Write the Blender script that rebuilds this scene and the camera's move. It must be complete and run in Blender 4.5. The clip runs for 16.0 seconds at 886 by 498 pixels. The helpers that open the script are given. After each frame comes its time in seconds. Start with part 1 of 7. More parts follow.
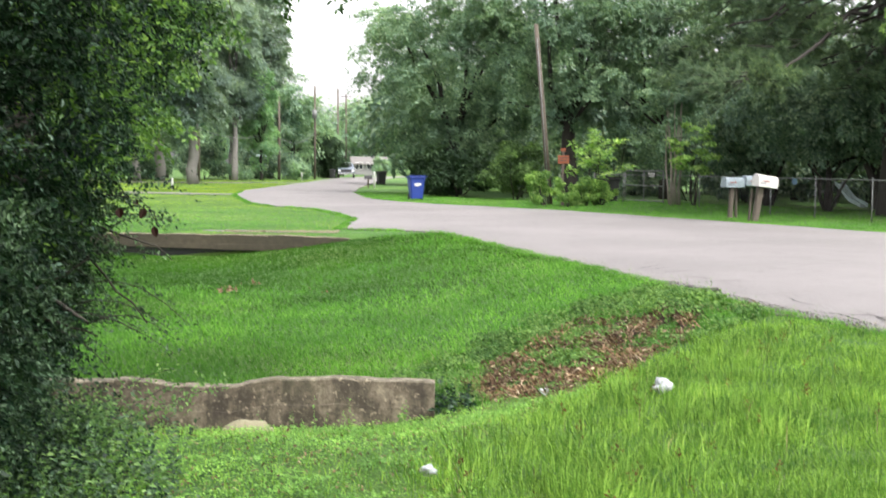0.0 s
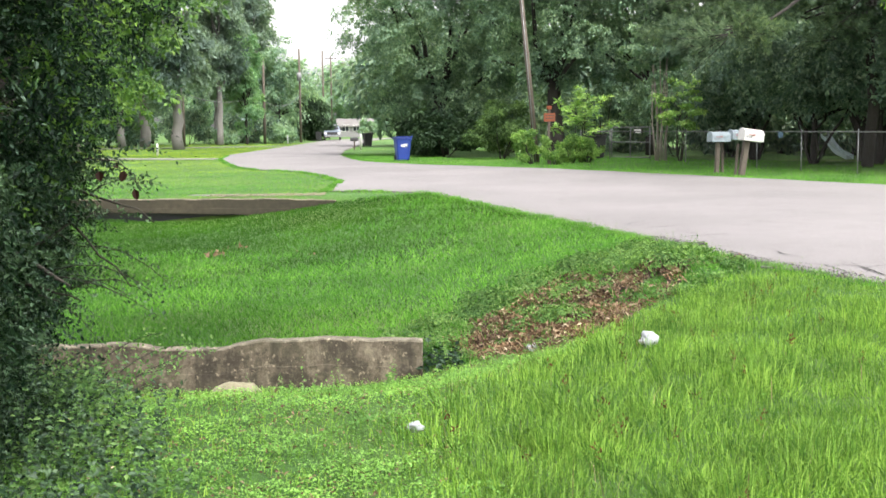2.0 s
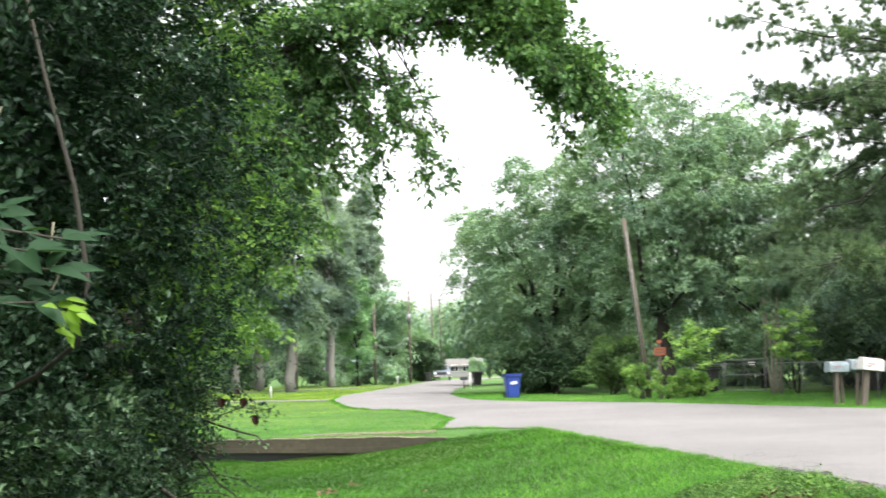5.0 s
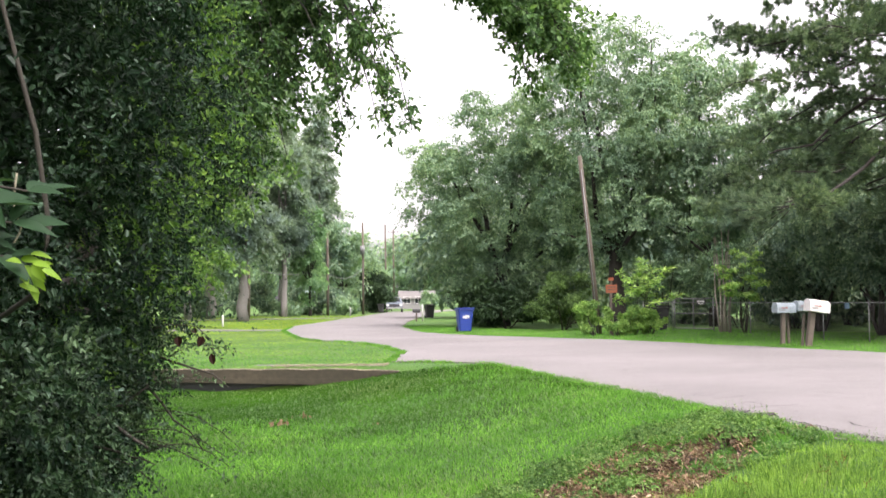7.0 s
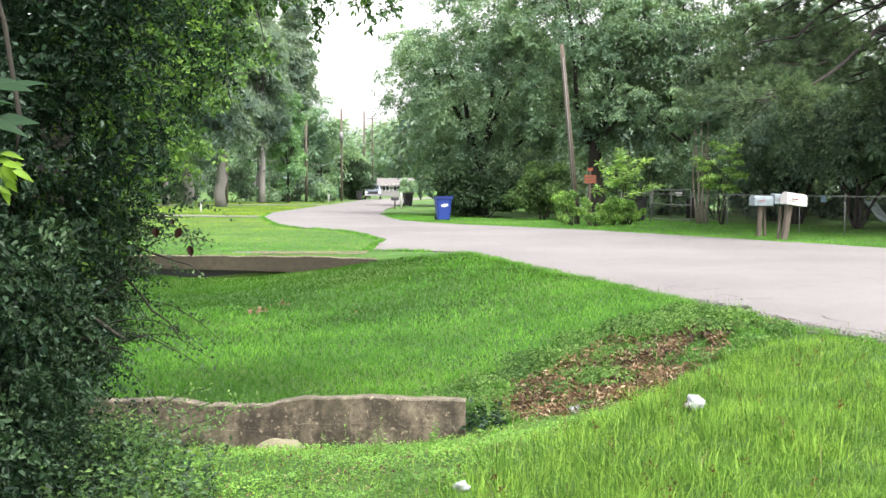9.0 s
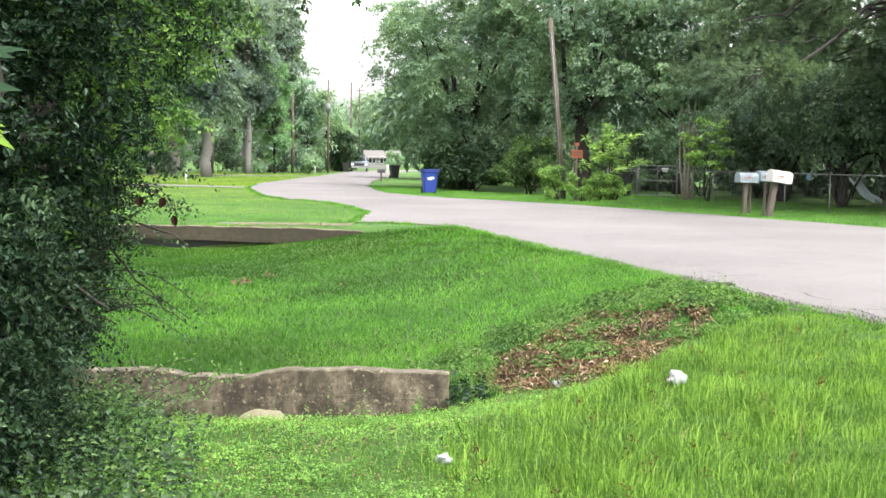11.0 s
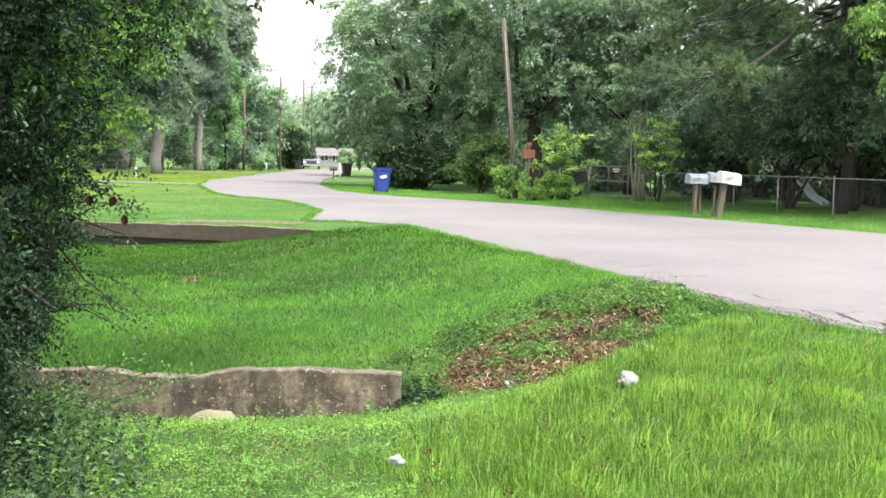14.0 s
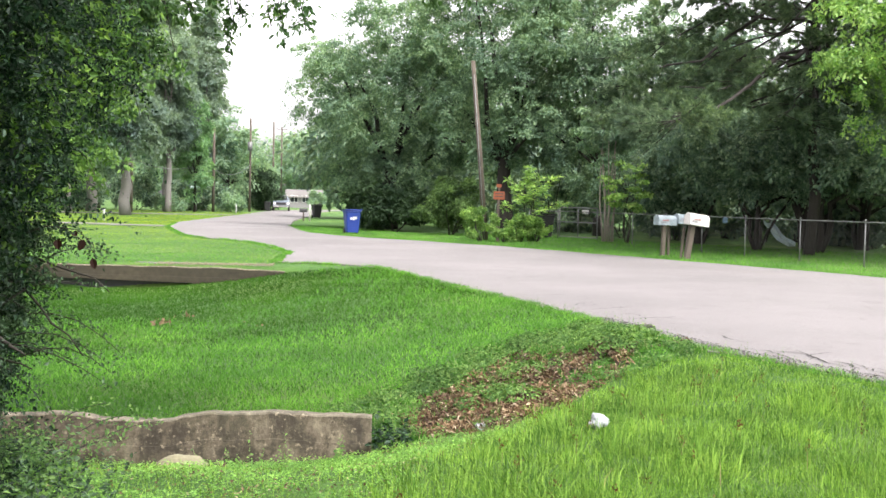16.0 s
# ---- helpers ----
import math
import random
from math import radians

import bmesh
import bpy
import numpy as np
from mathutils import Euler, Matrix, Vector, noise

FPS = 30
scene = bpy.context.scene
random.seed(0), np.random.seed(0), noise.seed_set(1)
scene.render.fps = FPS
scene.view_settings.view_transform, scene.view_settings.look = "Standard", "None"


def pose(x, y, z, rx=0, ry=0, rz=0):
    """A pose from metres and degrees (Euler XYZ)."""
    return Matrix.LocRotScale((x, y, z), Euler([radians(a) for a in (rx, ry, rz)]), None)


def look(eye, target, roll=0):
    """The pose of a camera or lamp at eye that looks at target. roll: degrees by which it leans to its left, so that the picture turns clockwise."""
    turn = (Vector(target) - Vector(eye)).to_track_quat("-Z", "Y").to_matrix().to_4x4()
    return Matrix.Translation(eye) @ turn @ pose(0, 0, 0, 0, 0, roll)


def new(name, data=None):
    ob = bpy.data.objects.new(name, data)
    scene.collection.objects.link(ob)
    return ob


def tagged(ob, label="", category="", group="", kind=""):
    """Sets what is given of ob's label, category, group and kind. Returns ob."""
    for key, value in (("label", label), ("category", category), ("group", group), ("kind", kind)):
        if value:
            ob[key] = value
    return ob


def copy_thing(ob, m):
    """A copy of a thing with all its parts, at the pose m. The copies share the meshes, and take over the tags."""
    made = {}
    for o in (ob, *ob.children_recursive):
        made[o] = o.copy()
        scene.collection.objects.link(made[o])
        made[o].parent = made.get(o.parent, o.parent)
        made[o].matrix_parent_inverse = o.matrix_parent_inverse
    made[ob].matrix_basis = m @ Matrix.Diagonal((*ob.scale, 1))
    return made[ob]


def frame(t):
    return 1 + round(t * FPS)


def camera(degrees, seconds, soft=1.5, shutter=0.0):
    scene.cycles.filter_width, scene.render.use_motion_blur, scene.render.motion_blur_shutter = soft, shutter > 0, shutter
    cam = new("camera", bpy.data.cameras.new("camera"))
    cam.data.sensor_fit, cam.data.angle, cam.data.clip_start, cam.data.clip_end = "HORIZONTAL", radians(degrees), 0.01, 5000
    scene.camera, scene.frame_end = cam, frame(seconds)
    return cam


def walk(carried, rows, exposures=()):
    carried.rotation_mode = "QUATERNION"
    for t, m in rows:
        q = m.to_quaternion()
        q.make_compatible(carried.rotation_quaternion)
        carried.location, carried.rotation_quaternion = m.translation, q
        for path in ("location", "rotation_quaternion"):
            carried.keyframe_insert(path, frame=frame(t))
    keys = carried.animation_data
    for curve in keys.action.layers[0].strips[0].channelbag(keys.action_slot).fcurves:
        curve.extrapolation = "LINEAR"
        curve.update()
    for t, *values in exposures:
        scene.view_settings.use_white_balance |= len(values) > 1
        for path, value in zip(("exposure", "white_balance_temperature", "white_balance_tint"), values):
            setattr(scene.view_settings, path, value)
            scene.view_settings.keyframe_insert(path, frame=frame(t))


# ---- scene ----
# ---- camera ----
cam = camera(42.0, 16.0, soft=1.55, shutter=0.3)
# seconds, eye x, y, z in metres, yaw to the left, pitch up, roll in degrees
PATH = [
    (0, 0.008, 0.039, 1.441, -1.33, -4.08, 0.51),
    (0.2, 0.006, 0.045, 1.433, -2.32, -5.51, 0.83),
    (0.3, 0.006, 0.048, 1.428, -2.60, -6.14, 0.98),
    (0.4, 0.005, 0.052, 1.424, -2.36, -6.38, 1.14),
    (0.5, 0.005, 0.055, 1.420, -1.76, -6.87, 1.30),
    (0.7, 0.010, 0.043, 1.423, -2.55, -6.05, 0.82),
    (0.8, 0.013, 0.037, 1.424, -1.84, -4.85, 0.57),
    (1, 0.018, 0.026, 1.426, -3.95, -3.19, 0.09),
    (1.2, 0.025, 0.033, 1.423, -2.89, -4.22, -0.46),
    (1.3, 0.028, 0.037, 1.421, -2.52, -4.79, -0.74),
    (1.5, 0.035, 0.045, 1.417, -2.70, -5.49, -1.29),
    (1.7, 0.035, 0.044, 1.419, -2.14, -5.79, -1.02),
    (1.8, 0.035, 0.044, 1.420, -1.93, -5.79, -0.88),
    (2, 0.035, 0.043, 1.422, -1.89, -6.02, -0.61),
    (2.2, 0.033, 0.041, 1.417, -2.41, -7.24, -0.32),
    (2.3, 0.031, 0.039, 1.415, -2.76, -7.23, -0.18),
    (2.5, 0.029, 0.037, 1.411, -2.14, -6.77, 0.11),
    (2.7, 0.027, 0.023, 1.403, -0.90, -6.54, 0.36),
    (2.8, 0.026, 0.016, 1.399, -0.13, -6.40, 0.49),
    (3, 0.024, 0.001, 1.392, 1.35, -5.90, 0.74),
    (3.1, 0.026, -0.004, 1.385, 2.60, -5.84, 0.33),
    (3.2, 0.027, -0.009, 1.378, 4.42, -5.59, -0.08),
    (3.3, 0.029, -0.014, 1.371, 7.33, -4.58, -0.49),
    (3.4, 0.031, -0.019, 1.364, 9.92, -2.95, -0.91),
    (3.5, 0.032, -0.024, 1.357, 11.43, -2.52, -1.32),
    (3.6, 0.036, -0.035, 1.355, 11.73, -2.94, -1.87),
    (3.7, 0.039, -0.047, 1.353, 10.89, -3.08, -2.43),
    (3.8, 0.043, -0.058, 1.351, 10.23, -2.79, -2.99),
    (3.9, 0.046, -0.069, 1.349, 10.43, -1.44, -3.55),
    (4, 0.049, -0.081, 1.347, 11.09, 0.50, -4.10),
    (4.1, 0.046, -0.068, 1.345, 11.53, 1.53, -3.82),
    (4.2, 0.042, -0.054, 1.344, 11.41, 1.80, -3.54),
    (4.3, 0.038, -0.041, 1.342, 9.93, 0.76, -3.25),
    (4.4, 0.034, -0.028, 1.340, 9.15, 1.01, -2.97),
    (4.5, 0.030, -0.015, 1.339, 8.58, 2.93, -2.69),
    (4.6, 0.028, -0.023, 1.339, 8.18, 4.95, -2.51),
    (4.7, 0.027, -0.031, 1.339, 7.01, 6.13, -2.33),
    (4.8, 0.025, -0.039, 1.339, 5.15, 6.26, -2.16),
    (4.9, 0.024, -0.047, 1.340, 4.15, 6.10, -1.98),
    (5, 0.022, -0.055, 1.340, 3.24, 5.94, -1.81),
    (5.2, -0.000, 0.012, 1.351, 1.10, 5.74, -2.73),
    (7.3, -0.014, -0.046, 1.408, 0.55, 0.70, -0.06),
    (7.4, -0.017, -0.036, 1.415, -0.02, -0.43, 0.01),
    (7.5, -0.020, -0.025, 1.422, -0.49, -0.95, 0.09),
    (7.7, -0.018, -0.023, 1.426, -1.51, -1.37, -0.16),
    (8, -0.015, -0.020, 1.432, -2.00, -1.39, -0.53),
    (8.2, -0.015, -0.015, 1.431, -1.83, -1.95, -0.49),
    (8.5, -0.014, -0.008, 1.429, -0.95, -2.13, -0.43),
    (8.7, -0.016, -0.005, 1.428, -0.46, -2.72, -0.24),
    (9, -0.018, -0.001, 1.425, 0.00, -3.04, 0.05),
    (11.3, -0.014, 0.004, 1.425, -0.90, -4.42, 0.98),
    (11.5, -0.014, 0.004, 1.425, -1.06, -3.96, 1.06),
    (12, -0.013, -0.000, 1.431, -1.48, -3.03, 1.10),
    (12.5, -0.015, -0.007, 1.428, -1.63, -3.30, 0.83),
    (13, -0.020, 0.005, 1.428, -2.23, -3.71, 0.82),
    (13.5, -0.024, -0.002, 1.439, -2.81, -3.76, 1.08),
    (14, -0.022, 0.013, 1.438, -3.11, -4.40, 1.30),
    (14.5, -0.027, 0.011, 1.435, -3.47, -4.74, 1.27),
    (14.7, -0.025, 0.005, 1.439, -3.26, -5.39, 0.97),
    (15, -0.022, -0.004, 1.446, -3.18, -3.69, 0.52),
    (15.2, -0.023, -0.004, 1.447, -3.80, -2.69, 0.66),
    (15.5, -0.026, -0.004, 1.448, -4.14, -2.02, 0.86),
    (16, -0.026, 0.005, 1.447, -4.55, -2.32, 1.31),
]


def aim(x, y, z, yaw, pitch, roll):
    a, b = radians(yaw), radians(pitch)
    way = Vector((-math.sin(a) * math.cos(b), math.cos(a) * math.cos(b), math.sin(b)))
    eye = Vector((x, y, z))
    return look(eye, eye + way * 10, roll)


walk(cam, [(t, aim(*row)) for t, *row in PATH], [(0.0, 1.90, 6500, 15), (0.5, 1.92, 6500, 15), (1.0, 2.0, 6500, 15), (3.0, 2.02, 6500, 15), (3.5, 2.08, 6500, 13), (4.0, 2.3, 6450, 8), (4.2, 2.34, 6450, 7), (4.6, 2.4, 6450, 8), (5.2, 1.93, 6500, 12),
      (7.3, 1.93, 6650, 24), (8.0, 2.12, 6600, 20), (9.0, 2.09, 6520, 16), (12.5, 2.14, 6500, 15), (16.0, 2.03, 6550, 17)])

# ---- world and light: bright overcast sky ----
world = bpy.data.worlds.new("overcast_sky")
scene.world = world
world.use_nodes = True
wn, wl = world.node_tree.nodes, world.node_tree.links
sky = wn.new("ShaderNodeTexSky")
sky.sky_type = "NISHITA"
sky.sun_disc = False
sky.sun_elevation, sky.sun_rotation = radians(58), radians(150)
sky.dust_density, sky.air_density = 4.0, 1.0
cloud = wn.new("ShaderNodeHueSaturation")
cloud.inputs["Saturation"].default_value = 0.12
wl.new(sky.outputs[0], cloud.inputs["Color"])
wl.new(cloud.outputs[0], wn["Background"].inputs["Color"])
wn["Background"].inputs["Strength"].default_value = 0.15
sun = new("sun", bpy.data.lights.new("sun", "SUN"))
sun.data.energy, sun.data.angle, sun.data.color = 0.8, radians(25), (1.0, 0.97, 0.92)
sun.matrix_world = look((0, 0, 50), (-math.sin(radians(150)) * 30, -math.cos(radians(150)) * 30, 2))


# ---- small tools ----
rng = np.random.default_rng(7)


def fast_mesh(name, verts, faces, material, smooth=False):
    verts, faces = np.asarray(verts, np.float32), np.asarray(faces, np.int32)
    me = bpy.data.meshes.new(name)
    n, k = faces.shape
    me.vertices.add(len(verts))
    me.vertices.foreach_set("co", verts.ravel())
    me.loops.add(n * k)
    me.loops.foreach_set("vertex_index", faces.ravel())
    me.polygons.add(n)
    me.polygons.foreach_set("loop_start", np.arange(0, n * k, k, dtype=np.int32))
    me.polygons.foreach_set("use_smooth", np.full(n, smooth))
    me.update(calc_edges=True)
    me.materials.append(material)
    return me


def part(name, bm, material, parent, label=""):
    """Link a bmesh or a mesh as one part of a thing."""
    if isinstance(bm, bmesh.types.BMesh):
        me = bpy.data.meshes.new(name)
        bm.to_mesh(me)
        bm.free()
        me.materials.append(material)
    else:
        me = bm
    ob = new(name, me)
    ob.parent = parent
    if label:
        ob["label"] = label
    return ob


def thing(name, m, label, category, group="", kind=""):
    ob = new(name)
    ob.empty_display_size = 0.2
    ob.matrix_world = m
    return tagged(ob, label, category, group, kind)


def box(bm, sx, sy, sz, m=None, bevel=0.0):
    """A box with its base centre at the origin of m."""
    r = bmesh.ops.create_cube(bm, size=1.0)
    vs = r["verts"]
    for v in vs:
        v.co = Vector((v.co.x * sx, v.co.y * sy, (v.co.z + 0.5) * sz))
    if bevel:
        es = list({e for v in vs for e in v.link_edges})
        out = bmesh.ops.bevel(bm, geom=es, offset=bevel, segments=2, affect="EDGES")
        vs = list({v for f in out["faces"] for v in f.verts} | {v for v in vs if v.is_valid})
    if m is not None:
        for v in vs:
            v.co = m @ v.co
    return vs


def tube(bm, points, radii, sides=8):
    """A tapered tube along points, capped."""
    rings = []
    pts = [Vector(p) for p in points]
    for i, p in enumerate(pts):
        d = (pts[min(i + 1, len(pts) - 1)] - pts[max(i - 1, 0)]).normalized()
        u = d.cross(Vector((0, 0, 1)) if abs(d.z) < 0.9 else Vector((1, 0, 0))).normalized()
        w = d.cross(u)
        r = radii[i]
        rings.append([bm.verts.new(p + (u * math.cos(a) + w * math.sin(a)) * r)
                      for a in (2 * math.pi * k / sides for k in range(sides))])
    for a, b in zip(rings, rings[1:]):
        for k in range(sides):
            f = bm.faces.new((a[k], a[(k + 1) % sides], b[(k + 1) % sides], b[k]))
            f.smooth = True
    bm.faces.new(rings[0][::-1])
    bm.faces.new(rings[-1])


def sm(t):
    t = np.clip(t, 0, 1)
    return t * t * (3 - 2 * t)


def wob(x, y, s, k=0.0):
    """Smooth unevenness."""
    return (np.sin(x * s * 1.0 + 1.3 + k) * np.cos(y * s * 1.17 + 0.7 * k)
            + 0.5 * np.sin(x * s * 2.3 - y * s * 1.9 + 2.1 + k) + 0.3 * np.sin(y * s * 4.1 + x * s * 3.3 + k)) / 1.8


# ---- plan: road edges as x over y, ground height ----
NEAR_Y = [-60, -20, 0, 6, 10.6, 11.5, 13.0, 16.65, 20.4, 24.5, 25.7, 26.2, 26.5, 29.3, 31.2, 32.5, 35.5, 38.8, 40.5, 40.9, 44, 48.8, 56, 66.4, 76, 104, 144, 200, 260]
NEAR_X = [40, 17, 8.0, 5.65, 4.02, 3.68, 3.36, 2.61, 1.69, 0.82, 0.38, -0.6, -1.7, -1.72, -1.62, -1.87, -2.47, -3.46, -4.5, -5.03, -6.28, -7.33, -8.8, -9.8, -9.7, -9.5, -9.4, 6, 40]
FAR_Y = [-60, -20, 0, 10, 20, 27.5, 34, 38.9, 43.8, 45.1, 47.5, 50.1, 53.4, 63.4, 77, 98, 122, 150, 200, 260]
FAR_X = [62, 36, 24, 18.6, 13.8, 10.6, 7.5, 5.1, 1.7, 0.6, -0.65, -1.7, -2.35, -3.45, -3.85, -3.7, -3.9, -2.6, 18, 55]


def near_edge(y):
    return np.interp(y, NEAR_Y, NEAR_X)


def far_edge(y):
    return np.interp(y, FAR_Y, FAR_X)


def ground_z(x, y):
    x, y = np.asarray(x, float), np.asarray(y, float)
    d = (near_edge(y) - x) * 0.94
    lawn = -0.028 + 0.012 * wob(x, y, 0.5) - 0.03 * sm(d / 6)
    ditch = -0.015 - 0.54 * sm((d - 0.1) / (3.7 + 1.5 * np.clip((y - 11) / 12, 0, 1))) + 0.42 * sm((d - 9.0) / 3.0) + 0.018 * wob(x, y, 1.3, 2)
    ye = 9.1 + 0.70 * np.clip(x - 0.1, 0, 9)
    ze = np.interp(x, [-9, -2, -1, 0, 1.2, 2.8, 3.6], [-0.80, -0.775, -0.70, -0.572, -0.44, -0.16, -0.015])
    base = -0.015 - 0.055 * sm((d - 0.1) / 2.5)
    pad = base + (ze - base) * sm((y - (ye - 3.0)) / 3.0) + 0.022 * wob(x, y, 1.7, 1)
    z = pad + (ditch - pad) * sm((y - ye) / 0.35)
    rough = sm(1.6 - abs(y - 10.1 - 0.74 * (x - 0.35)) / 0.8) * sm((x + 0.1) * 3) * sm((3.4 - x) * 2)
    z = z + 0.14 * rough * sm((y - ye) / 0.35) * (wob(x, y, 4.1, 2.0) + 0.5 * wob(x, y, 9.1, 0.7))
    z = z + (lawn - z) * sm((y - 25.62 + 0.07 * np.clip(x + 8.6, 0, 7.15)) / 0.2)
    road = (d < -0.3) & (far_edge(y) - x > -0.1)
    return np.where(road, -0.05 + 0 * z, z)


# ---- materials ----
def nodes_of(name):
    m = bpy.data.materials.new(name)
    m.use_nodes = True
    nt = m.node_tree
    return m, nt.nodes, nt.links, nt.nodes["Principled BSDF"]


def noise_node(n, l, co, scale, detail=4.0, rough=0.55):
    t = n.new("ShaderNodeTexNoise")
    t.inputs["Scale"].default_value, t.inputs["Detail"].default_value, t.inputs["Roughness"].default_value = scale, detail, rough
    l.new(co, t.inputs["Vector"])
    return t.outputs["Fac"]


def ramp(n, l, fac, stops):
    r = n.new("ShaderNodeValToRGB")
    while len(r.color_ramp.elements) < len(stops):
        r.color_ramp.elements.new(0.5)
    for e, (p, c) in zip(r.color_ramp.elements, stops):
        e.position, e.color = p, (*c, 1)
    l.new(fac, r.inputs["Fac"])
    return r.outputs["Color"]


def mix(n, l, fac, a, b, how="MIX"):
    m = n.new("ShaderNodeMix")
    m.data_type, m.blend_type = "RGBA", how
    for key, v in (("Factor", fac), ("A", a), ("B", b)):
        s = [i for i in m.inputs if i.name == key and (i.type == "RGBA" or key == "Factor" and i.type == "VALUE")][0]
        if isinstance(v, (int, float)):
            s.default_value = v
        elif isinstance(v, tuple):
            s.default_value = (*v, 1)
        else:
            l.new(v, s)
    return [o for o in m.outputs if o.type == "RGBA"][0]


def bump(n, l, height, strength, distance, p):
    b = n.new("ShaderNodeBump")
    b.inputs["Strength"].default_value, b.inputs["Distance"].default_value = strength, distance
    l.new(height, b.inputs["Height"])
    l.new(b.outputs["Normal"], p.inputs["Normal"])


def rough_surface(name, dark, light, coarse, fine, roughness=0.85, relief=0.01, metal=0.0, stain=None, stain_amount=0.5):
    """A surface with grain and stains at two scales, in metres."""
    m, n, l, p = nodes_of(name)
    co = n.new("ShaderNodeTexCoord").outputs["Object"]
    big, small = noise_node(n, l, co, coarse), noise_node(n, l, co, fine, 6)
    col = ramp(n, l, small, [(0.3, dark), (0.72, light)])
    if stain:
        col = mix(n, l, ramp(n, l, big, [(0.45, (0, 0, 0)), (0.68, (stain_amount,) * 3)]), col, stain)
    else:
        col = mix(n, l, big, col, tuple(0.75 * a + 0.25 * b for a, b in zip(dark, light)))
    l.new(col, p.inputs["Base Color"])
    p.inputs["Roughness"].default_value, p.inputs["Metallic"].default_value = roughness, metal
    if relief:
        bump(n, l, small, 0.6, relief, p)
    return m


def leaf_material(name, stops, gloss=0.45, through_light=0.35, patch=0.6, sheen=0.22):
    """Leaves: a tone for each leaf, drifting over the crown, with light through the blade."""
    m, n, l, p = nodes_of(name)
    geo, co = n.new("ShaderNodeNewGeometry"), n.new("ShaderNodeTexCoord").outputs["Object"]
    col = ramp(n, l, geo.outputs["Random Per Island"], stops)
    tone = ramp(n, l, noise_node(n, l, co, patch, 2), [(0.3, (0.55, 0.6, 0.6)), (0.7, (1.25, 1.2, 1.0))])
    col = mix(n, l, 1.0, col, tone, "MULTIPLY")
    l.new(col, p.inputs["Base Color"])
    p.inputs["Roughness"].default_value = gloss
    p.inputs["Specular IOR Level"].default_value = sheen
    tr = n.new("ShaderNodeBsdfTranslucent")
    l.new(mix(n, l, 1.0, col, (1.35, 1.45, 0.7), "MULTIPLY"), tr.inputs["Color"])
    ms = n.new("ShaderNodeMixShader")
    ms.inputs[0].default_value = through_light
    l.new(p.outputs[0], ms.inputs[1])
    l.new(tr.outputs[0], ms.inputs[2])
    l.new(ms.outputs[0], n["Material Output"].inputs["Surface"])
    return m


def ground_material():
    """Soil and lawn: green turf with worn, yellower and bare patches."""
    m, n, l, p = nodes_of("turf")
    co = n.new("ShaderNodeTexCoord").outputs["Object"]
    fine, mid, wide = noise_node(n, l, co, 26, 6, 0.7), noise_node(n, l, co, 1.6, 5), noise_node(n, l, co, 0.16, 3)
    green = ramp(n, l, fine, [(0.28, (0.024, 0.07, 0.007)), (0.55, (0.042, 0.122, 0.011)), (0.8, (0.075, 0.18, 0.02))])
    yellow = ramp(n, l, fine, [(0.3, (0.08, 0.15, 0.02)), (0.75, (0.19, 0.28, 0.05))])
    col = mix(n, l, ramp(n, l, wide, [(0.48, (0, 0, 0)), (0.66, (0.7, 0.7, 0.7))]), green, yellow)
    col = mix(n, l, ramp(n, l, mid, [(0.64, (0, 0, 0)), (0.8, (0.25, 0.25, 0.25))]), col, (0.075, 0.06, 0.03))
    l.new(col, p.inputs["Base Color"])
    p.inputs["Roughness"].default_value = 0.9
    bump(n, l, fine, 0.9, 0.05, p)
    return m


def road_material():
    m, n, l, p = nodes_of("worn_asphalt")
    co = n.new("ShaderNodeTexCoord").outputs["Object"]
    grit, mid, wide = noise_node(n, l, co, 55, 5, 0.75), noise_node(n, l, co, 2.2, 5), noise_node(n, l, co, 0.22, 4)
    col = ramp(n, l, grit, [(0.27, (0.050, 0.047, 0.045)), (0.5, (0.138, 0.130, 0.125)), (0.76, (0.235, 0.222, 0.215))])
    col = mix(n, l, ramp(n, l, mid, [(0.5, (0, 0, 0)), (0.7, (0.6, 0.6, 0.6))]), col, (0.12, 0.11, 0.105))
    col = mix(n, l, ramp(n, l, wide, [(0.4, (0, 0, 0)), (0.62, (0.4, 0.4, 0.4))]), col, (0.215, 0.203, 0.196))
    crack = n.new("ShaderNodeTexVoronoi")
    crack.feature = "DISTANCE_TO_EDGE"
    crack.inputs["Scale"].default_value = 0.45
    warp = n.new("ShaderNodeTexNoise")
    warp.inputs["Scale"].default_value = 1.4
    l.new(co, warp.inputs["Vector"])
    add = n.new("ShaderNodeVectorMath")
    add.operation = "ADD"
    l.new(co, add.inputs[0])
    l.new(warp.outputs["Color"], add.inputs[1])
    l.new(add.outputs[0], crack.inputs["Vector"])
    line = ramp(n, l, crack.outputs["Distance"], [(0.0, (0.4, 0.4, 0.4)), (0.009, (0, 0, 0))])
    col = mix(n, l, mix(n, l, 1.0, line, ramp(n, l, mid, [(0.47, (0, 0, 0)), (0.56, (1, 1, 1))]), "MULTIPLY"), col, (0.05, 0.045, 0.04))
    l.new(col, p.inputs["Base Color"])
    p.inputs["Roughness"].default_value = 0.82
    bump(n, l, grit, 0.5, 0.012, p)
    return m


